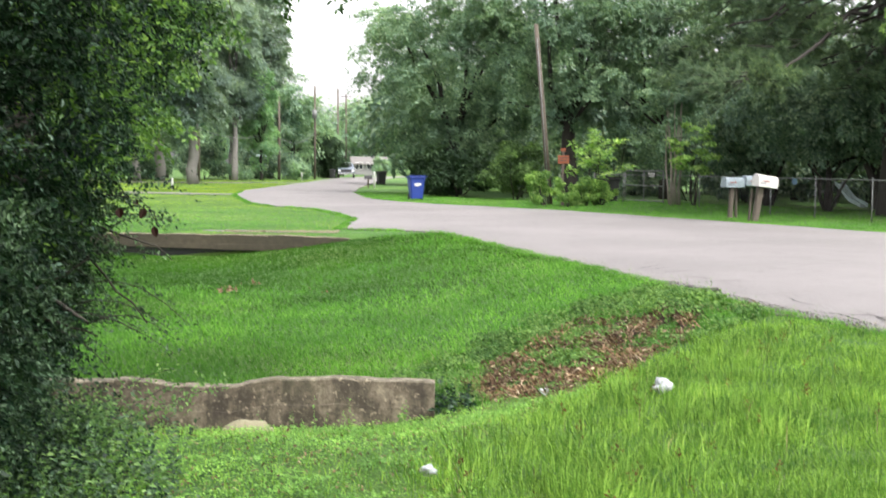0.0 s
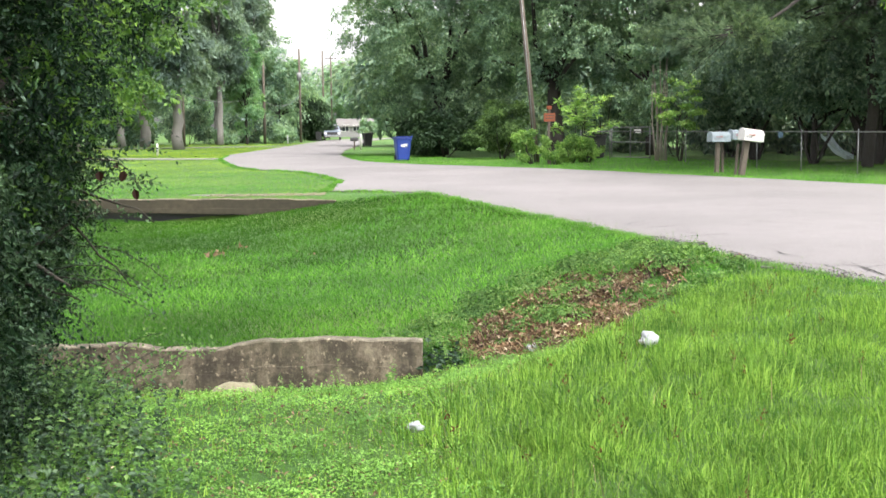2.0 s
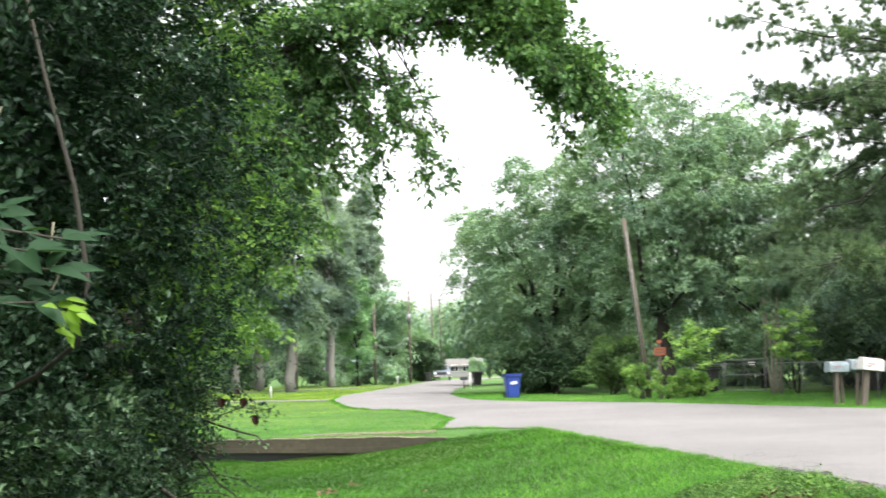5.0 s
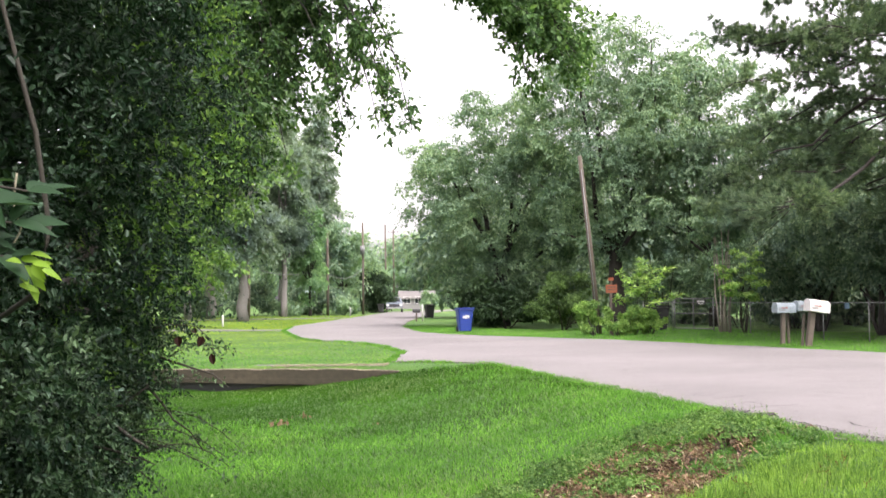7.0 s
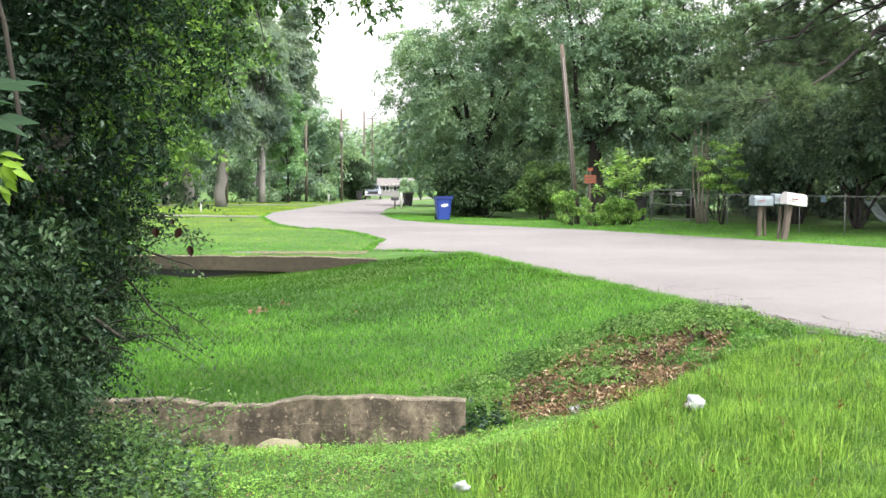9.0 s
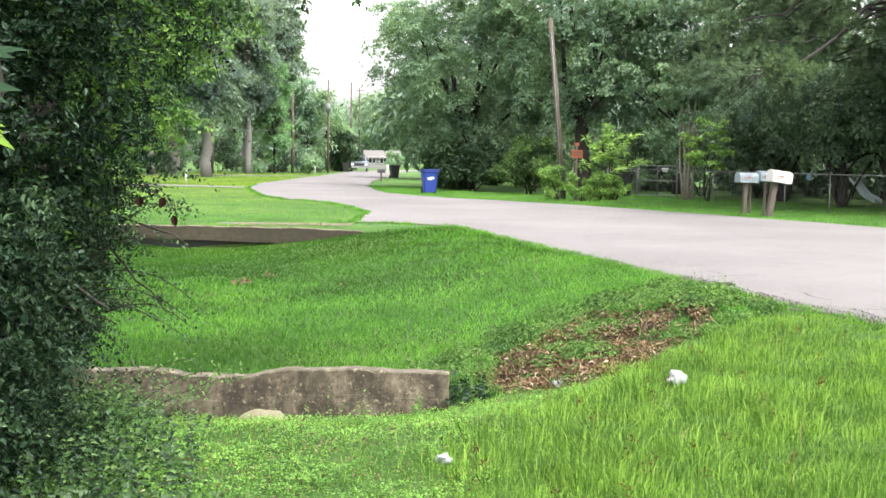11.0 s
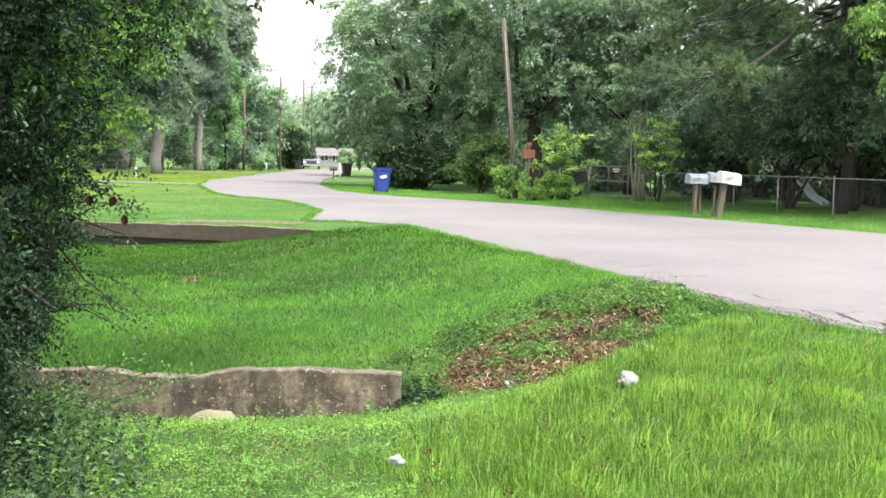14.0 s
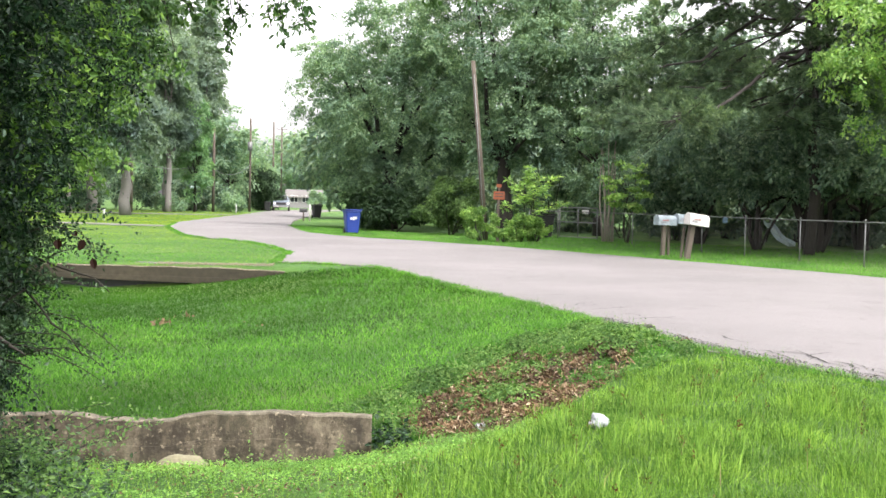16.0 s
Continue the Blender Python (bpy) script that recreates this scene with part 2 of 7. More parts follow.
def concrete_material(name, light, dark, streak):
    """Weathered concrete: stained and streaked down its faces, cleaner grit on top."""
    m, n, l, p = nodes_of(name)
    co = n.new("ShaderNodeTexCoord").outputs["Object"]
    mp = n.new("ShaderNodeMapping")
    mp.inputs["Scale"].default_value = (5.0, 5.0, 0.7)
    l.new(co, mp.inputs["Vector"])
    grit, mid, run = noise_node(n, l, co, 60, 6, 0.7), noise_node(n, l, co, 4.5, 6, 0.78), noise_node(n, l, mp.outputs[0], 1.0, 5, 0.7)
    col = ramp(n, l, mid, [(0.42, dark), (0.51, tuple(0.5 * (a + b) for a, b in zip(dark, light))), (0.61, light)])
    col = mix(n, l, ramp(n, l, run, [(0.42, (0, 0, 0)), (0.66, (0.8, 0.8, 0.8))]), col, streak)
    col = mix(n, l, ramp(n, l, grit, [(0.3, (0.5, 0.5, 0.5)), (0.5, (0, 0, 0))]), col, tuple(0.6 * c for c in dark))
    spot = noise_node(n, l, co, 22, 3, 0.6)
    col = mix(n, l, ramp(n, l, spot, [(0.60, (0, 0, 0)), (0.68, (0.6, 0.6, 0.6))]), col, tuple(1.6 * c for c in light))
    moss = noise_node(n, l, co, 2.3, 6, 0.8)
    col = mix(n, l, ramp(n, l, moss, [(0.52, (0, 0, 0)), (0.66, (0.55, 0.55, 0.55))]), col, (0.034, 0.034, 0.014))
    l.new(col, p.inputs["Base Color"])
    p.inputs["Roughness"].default_value = 0.9
    bump(n, l, grit, 0.7, 0.008, p)
    return m


TURF, ASPHALT = ground_material(), road_material()
WALL_CONCRETE = concrete_material("stained_concrete", (0.225, 0.188, 0.132), (0.055, 0.044, 0.029), (0.025, 0.020, 0.013))
CAP_CONCRETE = concrete_material("pale_concrete", (0.250, 0.224, 0.160), (0.110, 0.096, 0.066), (0.060, 0.053, 0.034))
GRAVEL = rough_surface("pale_gravel", (0.084, 0.081, 0.072), (0.204, 0.198, 0.180), 0.8, 30, 0.95, 0.02, stain=(0.054, 0.084, 0.024), stain_amount=0.7)
BARK = rough_surface("bark", (0.012, 0.010, 0.008), (0.041, 0.034, 0.028), 1.5, 22, 0.95, 0.03)
# Pale bark of the far conifers, lightened further to stand in for haze.
PALE_BARK = rough_surface("pale_bark", (0.125, 0.115, 0.105), (0.220, 0.208, 0.192), 1.2, 18, 0.95, 0.02)
TWIG = rough_surface("twig_bark", (0.018, 0.016, 0.012), (0.049, 0.044, 0.030), 6, 60, 0.9, 0.004)
POLE_WOOD = rough_surface("pole_wood", (0.058, 0.048, 0.035), (0.132, 0.110, 0.082), 0.7, 14, 0.9, 0.01)
WIRE = rough_surface("dull_wire", (0.060, 0.062, 0.060), (0.110, 0.112, 0.110), 3, 40, 0.7, 0.0, metal=0.3)
POST_WOOD = rough_surface("weathered_post", (0.055, 0.044, 0.034), (0.140, 0.119, 0.093), 2.5, 30, 0.9, 0.008)
STEEL = rough_surface("galvanised_steel", (0.12, 0.124, 0.12), (0.21, 0.214, 0.21), 3, 40, 0.55, 0.0, metal=0.3)
BLUE_PLASTIC = rough_surface("blue_plastic", (0.013, 0.034, 0.195), (0.021, 0.049, 0.270), 2, 12, 0.45, 0.003)
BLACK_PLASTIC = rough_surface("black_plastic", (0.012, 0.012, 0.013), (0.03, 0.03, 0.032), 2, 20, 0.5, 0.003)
RUBBER = rough_surface("rubber", (0.012, 0.012, 0.012), (0.03, 0.03, 0.03), 3, 30, 0.8, 0.003)
WHITE_PAINT = rough_surface("white_paint", (0.460, 0.451, 0.432), (0.570, 0.561, 0.543), 2, 14, 0.45, 0.002, stain=(0.414, 0.386, 0.331), stain_amount=0.4)
GREY_PAINT = rough_surface("grey_blue_paint", (0.171, 0.216, 0.240), (0.262, 0.312, 0.336), 3, 16, 0.45, 0.002, stain=(0.114, 0.132, 0.132), stain_amount=0.4)
RED_PAINT = rough_surface("faded_red_paint", (0.230, 0.075, 0.070), (0.300, 0.110, 0.100), 4, 30, 0.5, 0.0)
ORANGE_SIGN = rough_surface("orange_sign", (0.161, 0.038, 0.009), (0.222, 0.063, 0.018), 4, 25, 0.5, 0.0)
FADED_INK = rough_surface("faded_ink", (0.14, 0.14, 0.15), (0.24, 0.24, 0.25), 4, 25, 0.6, 0.0)
DARK_INK = rough_surface("dark_ink", (0.02, 0.02, 0.02), (0.05, 0.05, 0.05), 4, 25, 0.6, 0.0)
TEAL_PLASTIC = rough_surface("pale_teal_plastic", (0.360, 0.460, 0.450), (0.460, 0.550, 0.540), 3, 20, 0.45, 0.0)
PAPER = rough_surface("white_litter", (0.285, 0.311, 0.317), (0.367, 0.380, 0.388), 9, 50, 0.6, 0.01)
ROCK = rough_surface("pale_rock", (0.143, 0.131, 0.076), (0.264, 0.250, 0.160), 5, 35, 0.95, 0.015)
ROOF = rough_surface("shingle_roof", (0.11, 0.105, 0.095), (0.17, 0.163, 0.15), 1.5, 20, 0.9, 0.01)
TRUCK_PAINT = rough_surface("truck_paint", (0.120, 0.150, 0.180), (0.150, 0.180, 0.216), 1, 6, 0.3, 0.0)
DARK_GLASS = rough_surface("tinted_glass", (0.02, 0.025, 0.03), (0.04, 0.045, 0.05), 1, 4, 0.08, 0.0)
CHROME = rough_surface("chrome", (0.5, 0.5, 0.5), (0.65, 0.65, 0.65), 2, 20, 0.25, 0.0, metal=1.0)
LAMP_GLASS = rough_surface("lamp_lens", (0.6, 0.6, 0.58), (0.8, 0.8, 0.78), 2, 20, 0.15, 0.0)
CABLE = rough_surface("cable_sheath", (0.10, 0.10, 0.10), (0.18, 0.18, 0.18), 2, 20, 0.7, 0.0)

# The pale last stop paints sky glints on a few hedge leaves.
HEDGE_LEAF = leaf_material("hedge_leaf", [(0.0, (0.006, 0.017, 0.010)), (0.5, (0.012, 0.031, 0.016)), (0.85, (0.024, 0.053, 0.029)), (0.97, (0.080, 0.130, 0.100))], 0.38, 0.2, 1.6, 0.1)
BRIGHT_LEAF = leaf_material("bright_leaf", [(0.0, (0.135, 0.265, 0.085)), (0.6, (0.240, 0.405, 0.130)), (0.95, (0.380, 0.530, 0.210))], 0.4, 0.45, 1.0)
# Oak, dark leaf and needle blues are raised to stand in for haze.
OAK_LEAF = leaf_material("oak_leaf", [(0.00, (0.107, 0.182, 0.134)), (0.55, (0.180, 0.278, 0.200)), (0.95, (0.255, 0.365, 0.255))], 0.65, 0.34, 0.35, 0.08)
# Far leaf colours paled and blued to stand in for haze.
HAZED_LEAF = leaf_material("hazed_leaf", [(0.00, (0.179, 0.274, 0.255)), (0.60, (0.255, 0.377, 0.300)), (0.95, (0.315, 0.413, 0.334))], 0.55, 0.5, 0.2, 0.12)
# Pale last stop also paints lit leaves among the dark ones.
DARK_LEAF = leaf_material("dark_leaf", [(0.00, (0.088, 0.146, 0.130)), (0.60, (0.150, 0.230, 0.182)), (0.95, (0.255, 0.335, 0.270))], 0.6, 0.34, 0.3, 0.14)
NEEDLE = leaf_material("pine_needle", [(0.0, (0.052, 0.094, 0.064)), (0.6, (0.098, 0.158, 0.102)), (0.95, (0.190, 0.262, 0.160))], 0.6, 0.25, 0.3)
# Conifer needles greyed towards blue: haze put into the colour.
HAZE_NEEDLE = leaf_material("hazed_pine_needle", [(0.0, (0.155, 0.215, 0.210)), (0.6, (0.195, 0.265, 0.252)), (0.95, (0.240, 0.318, 0.296))], 0.7, 0.5, 0.2, 0.05)
MAPLE_LEAF = leaf_material("maple_leaf", [(0.0, (0.140, 0.262, 0.150)), (0.6, (0.190, 0.335, 0.192)), (0.95, (0.245, 0.390, 0.240))], 0.5, 0.45, 0.5, 0.15)
VINE_LEAF = leaf_material("vine_leaf", [(0.0, (0.110, 0.215, 0.065)), (0.6, (0.215, 0.370, 0.120)), (0.95, (0.350, 0.510, 0.190))], 0.5, 0.42, 1.2, 0.12)
SUMAC_LEAF = leaf_material("sumac_leaf", [(0.0, (0.017, 0.043, 0.021)), (0.7, (0.028, 0.064, 0.033)), (1.0, (0.048, 0.092, 0.052))], 0.5, 0.3, 3, 0.1)
LIME_LEAF = leaf_material("lime_leaf", [(0.0, (0.12, 0.235, 0.025)), (1.0, (0.20, 0.34, 0.04))], 0.5, 0.4, 3)
DEAD_LEAF = leaf_material("dead_leaf", [(0.0, (0.070, 0.046, 0.033)), (0.5, (0.165, 0.108, 0.074)), (0.9, (0.300, 0.218, 0.160)), (0.99, (0.480, 0.410, 0.330))], 0.8, 0.1, 3, 0.1)
RED_LEAF = leaf_material("red_leaf", [(0.0, (0.016, 0.006, 0.005)), (1.0, (0.031, 0.012, 0.010))], 0.6, 0.2, 3)
BLADE = leaf_material("tall_grass_blade", [(0.0, (0.040, 0.104, 0.016)), (0.5, (0.108, 0.228, 0.036)), (0.9, (0.232, 0.385, 0.080))], 0.5, 0.4, 1.7, 0.05)
# Ditch blades kept dark to stand in for shade over the hollow.
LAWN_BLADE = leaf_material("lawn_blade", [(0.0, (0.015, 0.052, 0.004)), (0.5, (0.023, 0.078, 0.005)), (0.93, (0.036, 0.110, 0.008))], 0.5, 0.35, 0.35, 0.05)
PALE_BLADE = leaf_material("pale_lawn_blade", [(0.0, (0.042, 0.136, 0.016)), (0.5, (0.073, 0.214, 0.028)), (0.93, (0.134, 0.305, 0.056))], 0.5, 0.38, 0.6, 0.05)
CLOVER = leaf_material("groundcover_leaf", [(0.0, (0.110, 0.225, 0.054)), (0.6, (0.192, 0.385, 0.100)), (0.95, (0.248, 0.455, 0.135))], 0.5, 0.35, 1.5, 0.05)
IVY = leaf_material("ditch_weed_leaf", [(0.0, (0.050, 0.116, 0.036)), (0.6, (0.102, 0.205, 0.056)), (0.95, (0.185, 0.307, 0.100))], 0.5, 0.3, 1.5, 0.1)
PALE_TWIG = rough_surface("dry_vine", (0.10, 0.095, 0.06), (0.2, 0.19, 0.13), 8, 60, 0.9, 0.0)
BLUE_PAINT = rough_surface("faded_blue_paint", (0.03, 0.07, 0.10), (0.05, 0.10, 0.14), 4, 20, 0.5, 0.0)
MYRTLE_BARK = rough_surface("smooth_pale_bark", (0.190, 0.165, 0.135), (0.340, 0.300, 0.250), 2, 12, 0.8, 0.004)
WEED_LEAF = leaf_material("weed_leaf", [(0.0, (0.060, 0.130, 0.048)), (0.6, (0.108, 0.212, 0.076)), (0.95, (0.200, 0.325, 0.130))], 0.5, 0.35, 1.5, 0.1)
# Lighter hedge leaf; its added brightness stands in for light low down.
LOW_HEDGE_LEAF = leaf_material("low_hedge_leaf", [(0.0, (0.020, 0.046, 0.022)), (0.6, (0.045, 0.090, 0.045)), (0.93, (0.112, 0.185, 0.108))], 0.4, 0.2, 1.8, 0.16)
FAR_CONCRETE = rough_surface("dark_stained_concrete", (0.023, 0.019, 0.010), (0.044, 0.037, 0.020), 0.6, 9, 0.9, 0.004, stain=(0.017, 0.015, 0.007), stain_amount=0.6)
# Yellow-green hedge leaf: light from behind is put into the colour.
BACKLIT_LEAF = leaf_material("backlit_leaf", [(0.0, (0.046, 0.105, 0.036)), (0.6, (0.092, 0.190, 0.054)), (0.95, (0.190, 0.320, 0.080))], 0.5, 0.45, 1.5, 0.12)
OLIVE_LEAF = leaf_material("olive_leaf", [(0.0, (0.042, 0.078, 0.032)), (0.6, (0.078, 0.138, 0.056)), (0.95, (0.140, 0.230, 0.100))], 0.55, 0.4, 0.8, 0.12)
OVER_LEAF = leaf_material("limb_leaf", [(0.0, (0.036, 0.080, 0.032)), (0.6, (0.080, 0.168, 0.063)), (0.95, (0.160, 0.275, 0.110))], 0.5, 0.42, 0.8, 0.2)
# White house wall coloured grey: its shade is put into the paint.
SIDING = rough_surface("shaded_siding", (0.15, 0.148, 0.145), (0.23, 0.225, 0.218), 1, 8, 0.7, 0.0)
SOIL = rough_surface("damp_soil", (0.022, 0.015, 0.010), (0.070, 0.050, 0.034), 3, 30, 0.95, 0.03)
LIGHT_LEAF = leaf_material("light_leaf", [(0.0, (0.075, 0.150, 0.055)), (0.6, (0.130, 0.240, 0.080)), (0.95, (0.220, 0.350, 0.120))], 0.5, 0.45, 1.2, 0.12)
SEED_HEAD = leaf_material("seed_head", [(0.0, (0.070, 0.030, 0.018)), (1.0, (0.150, 0.070, 0.040))], 0.7, 0.2, 3, 0.05)
MARGIN = rough_surface("margin_stone", (0.045, 0.042, 0.040), (0.150, 0.140, 0.132), 6, 50, 0.95, 0.0)
TAR = rough_surface("crack_fill", (0.012, 0.011, 0.010), (0.04, 0.036, 0.03), 4, 60, 0.95, 0.0)
STRAW = leaf_material("dry_straw", [(0.0, (0.20, 0.18, 0.10)), (0.6, (0.34, 0.30, 0.18)), (0.95, (0.46, 0.42, 0.28))], 0.7, 0.2, 1.5, 0.05)
DRY_BLADE = leaf_material("lawn_blade_dry", [(0.0, (0.10, 0.18, 0.02)), (0.5, (0.155, 0.27, 0.03)), (0.9, (0.27, 0.36, 0.06))], 0.5, 0.4, 0.25, 0.05)
# Dark evergreen leaf; on shrubs below the oak it stands in for shade.
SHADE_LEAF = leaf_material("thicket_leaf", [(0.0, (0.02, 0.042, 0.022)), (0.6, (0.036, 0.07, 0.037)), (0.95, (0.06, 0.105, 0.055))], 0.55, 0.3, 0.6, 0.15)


# ---- ground, road, drives ----
def graded(lo, fine_lo, fine_hi, hi, step, grow=1.22):
    mid = list(np.arange(fine_lo, fine_hi + step / 2, step))
    a, s = fine_lo, step
    left = []
    while a > lo:
        s *= grow
        a -= s
        left.append(a)
    b, s = mid[-1], step
    right = []
    while b < hi:
        s *= grow
        b += s
        right.append(b)
    return np.array(left[::-1] + mid + right)


def sheet(name, xs, ys, material):
    gx, gy = np.meshgrid(xs, ys)
    gz = ground_z(gx, gy)
    v = np.stack([gx, gy, gz], -1).reshape(-1, 3)
    nx, ny = len(xs), len(ys)
    i = (np.arange(ny - 1)[:, None] * nx + np.arange(nx - 1)).ravel()
    return fast_mesh(name, v, np.stack([i, i + 1, i + nx + 1, i + nx], 1), material, True)


ground = new("ground", sheet("ground", graded(-1500, -9, 6, 1500, 0.15), graded(-1500, -1, 28, 2500, 0.15), TURF))
tagged(ground, "green lawn and verge dipping into a roadside ditch", "ground", kind="structure")


def strip(name, rows, material, lift=0.0, crown=0.0, across=12, thick=0.05):
    """A paved strip between two edges: rows of (left x, left y, right x, right y)."""
    v, f = [], []
    for lx, ly, rx, ry in rows:
        for k in range(across + 1):
            t = k / across
            x, y = lx + (rx - lx) * t, ly + (ry - ly) * t
            v.append((x, y, lift + crown * (1 - (2 * t - 1) ** 2)))
        v.append((rx, ry, lift - thick))
        v.append((lx, ly, lift - thick))
    w = across + 3
    for r in range(len(rows) - 1):
        for k in range(w):
            a, b = r * w + k, r * w + (k + 1) % w
            f.append((a, b, b + w, a + w))
    return fast_mesh(name, v, f, material, False)


def ragged(y, k):
    return 0.07 * math.sin(y * 1.9 + k) + 0.05 * math.sin(y * 5.3 + 2 * k) + 0.03 * math.sin(y * 13.1 + k)


road_rows = []
ROAD_MATCH = [(-60, -60), (-20, -20), (0, 0), (10.6, 20), (19, 33), (28.5, 44), (38, 50), (58, 62), (75, 75), (113, 110), (260, 255)]
for y in np.concatenate([np.arange(-60, 0, 4.0), np.arange(0, 60, 0.2), np.arange(60, 150, 1.5), np.arange(150, 256, 6)]):
    yf = np.interp(y, [a for a, _ in ROAD_MATCH], [b for _, b in ROAD_MATCH])
    e = ragged(y, 0.4) * (1.4 if 9 < y < 16 else 1.0)
    road_rows.append((near_edge(y) + e, y, far_edge(yf) + ragged(yf, 2.2), yf))
road = new("road", strip("road", road_rows, ASPHALT, 0.0, 0.04, 14))
tagged(road, "pale worn asphalt road bending out of sight", "road", kind="structure")


def drive(points, width, material, label, lift=-0.015):
    rows = []
    for i, (x, y) in enumerate(points):
        a, b = Vector(points[max(i - 1, 0)]), Vector(points[min(i + 1, len(points) - 1)])
        d = (b - a).normalized()
        w = width / 2 * (1 + (0.12 if width > 1 else 0.55) * math.sin(i * 2.3 + 0.4 * i * i))
        rows.append((x - d.y * w, y + d.x * w, x + d.y * w, y - d.x * w))
    ob = new("driveway", strip("driveway", rows, material, lift, 0.01, 6))
    return tagged(ob, label, "driveway", kind="structure")


drive([(-1.75 - 0.25 * k, 25.78 + 0.03 * k) for k in range(13)], 0.6, GRAVEL, "pale gravel drive over the ditch culvert", -0.035)
drive([(-8.5 - 1.2 * k, 57.5 + 0.5 * k) for k in range(14)], 2.6, GRAVEL, "pale gravel drive leading off the road")
drive([(-10 - 1.5 * k, 98 - 0.4 * k) for k in range(14)], 3.5, GRAVEL, "far pale gravel drive across the lawn")


# ---- headwalls ----
def headwall(name, p, q, tops, bottom, thick, label, slot=None, face=None, top=None):
    """A concrete wall from p to q with a profiled top; tops: (share along, z)."""
    p, q = Vector((*p, 0)), Vector((*q, 0))
    along = (q - p)
    n = Vector((-along.y, along.x, 0)).normalized() * thick
    steps = 48
    tops_s, tops_z = [a for a, _ in tops], [b for _, b in tops]
    th = thing(name, pose(*p), label, "culvert wall")
    bm, cap = bmesh.new(), bmesh.new()
    ring = []
    capr = []
    for i in range(steps + 1):
        s = i / steps
        base = along * s
        z = float(np.interp(s, tops_s, tops_z)) + 0.006 * math.sin(s * 41) + 0.004 * math.sin(s * 97)
        zb = bottom
        if slot and slot[0][0] < s < slot[-1][0]:
            zb = float(np.interp(s, [a for a, _ in slot], [b for _, b in slot]))
        off = n * 0.002 * math.sin(s * 23)
        zm = z - 0.19 - 0.03 * s
        foot = off - n * 0.022
        ring.append([bm.verts.new(base + foot + Vector((0, 0, zb))), bm.verts.new(base + foot + Vector((0, 0, zm))),
                     bm.verts.new(base + off + Vector((0, 0, zm + 0.006))), bm.verts.new(base + off + Vector((0, 0, z - 0.012))),
                     bm.verts.new(base + n + Vector((0, 0, z - 0.012))), bm.verts.new(base + n + Vector((0, 0, zb)))])
        jag = 0.008 * math.sin(s * 60) + 0.006 * math.sin(s * 143)
        a, b = base - n * (0.008 + jag), base + n * 1.02
        capr.append([cap.verts.new(a + Vector((0, 0, z - 0.012))), cap.verts.new(a + n * 0.08 + Vector((0, 0, z + jag * 0.4))),
                     cap.verts.new(b - n * 0.08 + Vector((0, 0, z))), cap.verts.new(b + Vector((0, 0, z - 0.012)))])
    for bmx, rr in ((bm, ring), (cap, capr)):
        for a, b in zip(rr, rr[1:]):
            w = len(a)
            for k in range(w):
                bmx.faces.new((a[k], b[k], b[(k + 1) % w], a[(k + 1) % w]))
        bmx.faces.new(rr[0])
        bmx.faces.new(rr[-1][::-1])
    part("wall_body", bm, face or WALL_CONCRETE, th)
    part("wall_cap", cap, top or CAP_CONCRETE, th, "paler weathered concrete top edge")
    return th


headwall("culvert_headwall", (-3.6, 9.22), (0.16, 9.05),
         [(0, -0.29), (0.3, -0.277), (0.35, -0.272), (0.404, -0.276), (0.433, -0.298), (0.458, -0.312), (0.523, -0.318), (0.584, -0.302), (0.612, -0.273), (0.667, -0.25), (0.76, -0.237), (0.86, -0.238), (1, -0.26)],
         -0.95, 0.13, "low stained concrete headwall with a wavy top edge")
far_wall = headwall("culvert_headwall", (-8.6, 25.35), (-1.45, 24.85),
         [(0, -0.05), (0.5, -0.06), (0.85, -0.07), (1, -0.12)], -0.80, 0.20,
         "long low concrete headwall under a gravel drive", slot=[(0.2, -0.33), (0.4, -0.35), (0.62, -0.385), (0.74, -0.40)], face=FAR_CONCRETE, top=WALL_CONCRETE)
# Solid black block behind the slot stands in for the shade inside.
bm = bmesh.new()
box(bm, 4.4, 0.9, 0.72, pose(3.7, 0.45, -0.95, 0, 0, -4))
part("slot_shade_block", bm, BLACK_PLASTIC, far_wall, "black block standing for the dark inside the culvert slot")


# ---- leaves ----
def leaves(p, d, nrm, length, width, fold=0.25):
    """Two-sided folded blades: base p, pointing d, facing nrm."""
    p, d, nrm = np.asarray(p), np.asarray(d), np.asarray(nrm)
    d = d / np.linalg.norm(d, axis=1, keepdims=True)
    s = np.cross(d, nrm)
    s /= np.linalg.norm(s, axis=1, keepdims=True) + 1e-9
    u = np.cross(s, d)
    L, W = np.asarray(length)[:, None], np.asarray(width)[:, None]
    mid = p + d * L * 0.45
    v = np.stack([p, mid + s * W * 0.5 + u * W * fold, p + d * L - u * L * 0.08, mid - s * W * 0.5 + u * W * fold], 1).reshape(-1, 3)
    i = np.arange(len(p)) * 4
    f = np.concatenate([np.stack([i, i + 1, i + 2], 1), np.stack([i, i + 2, i + 3], 1)])
    return v, f


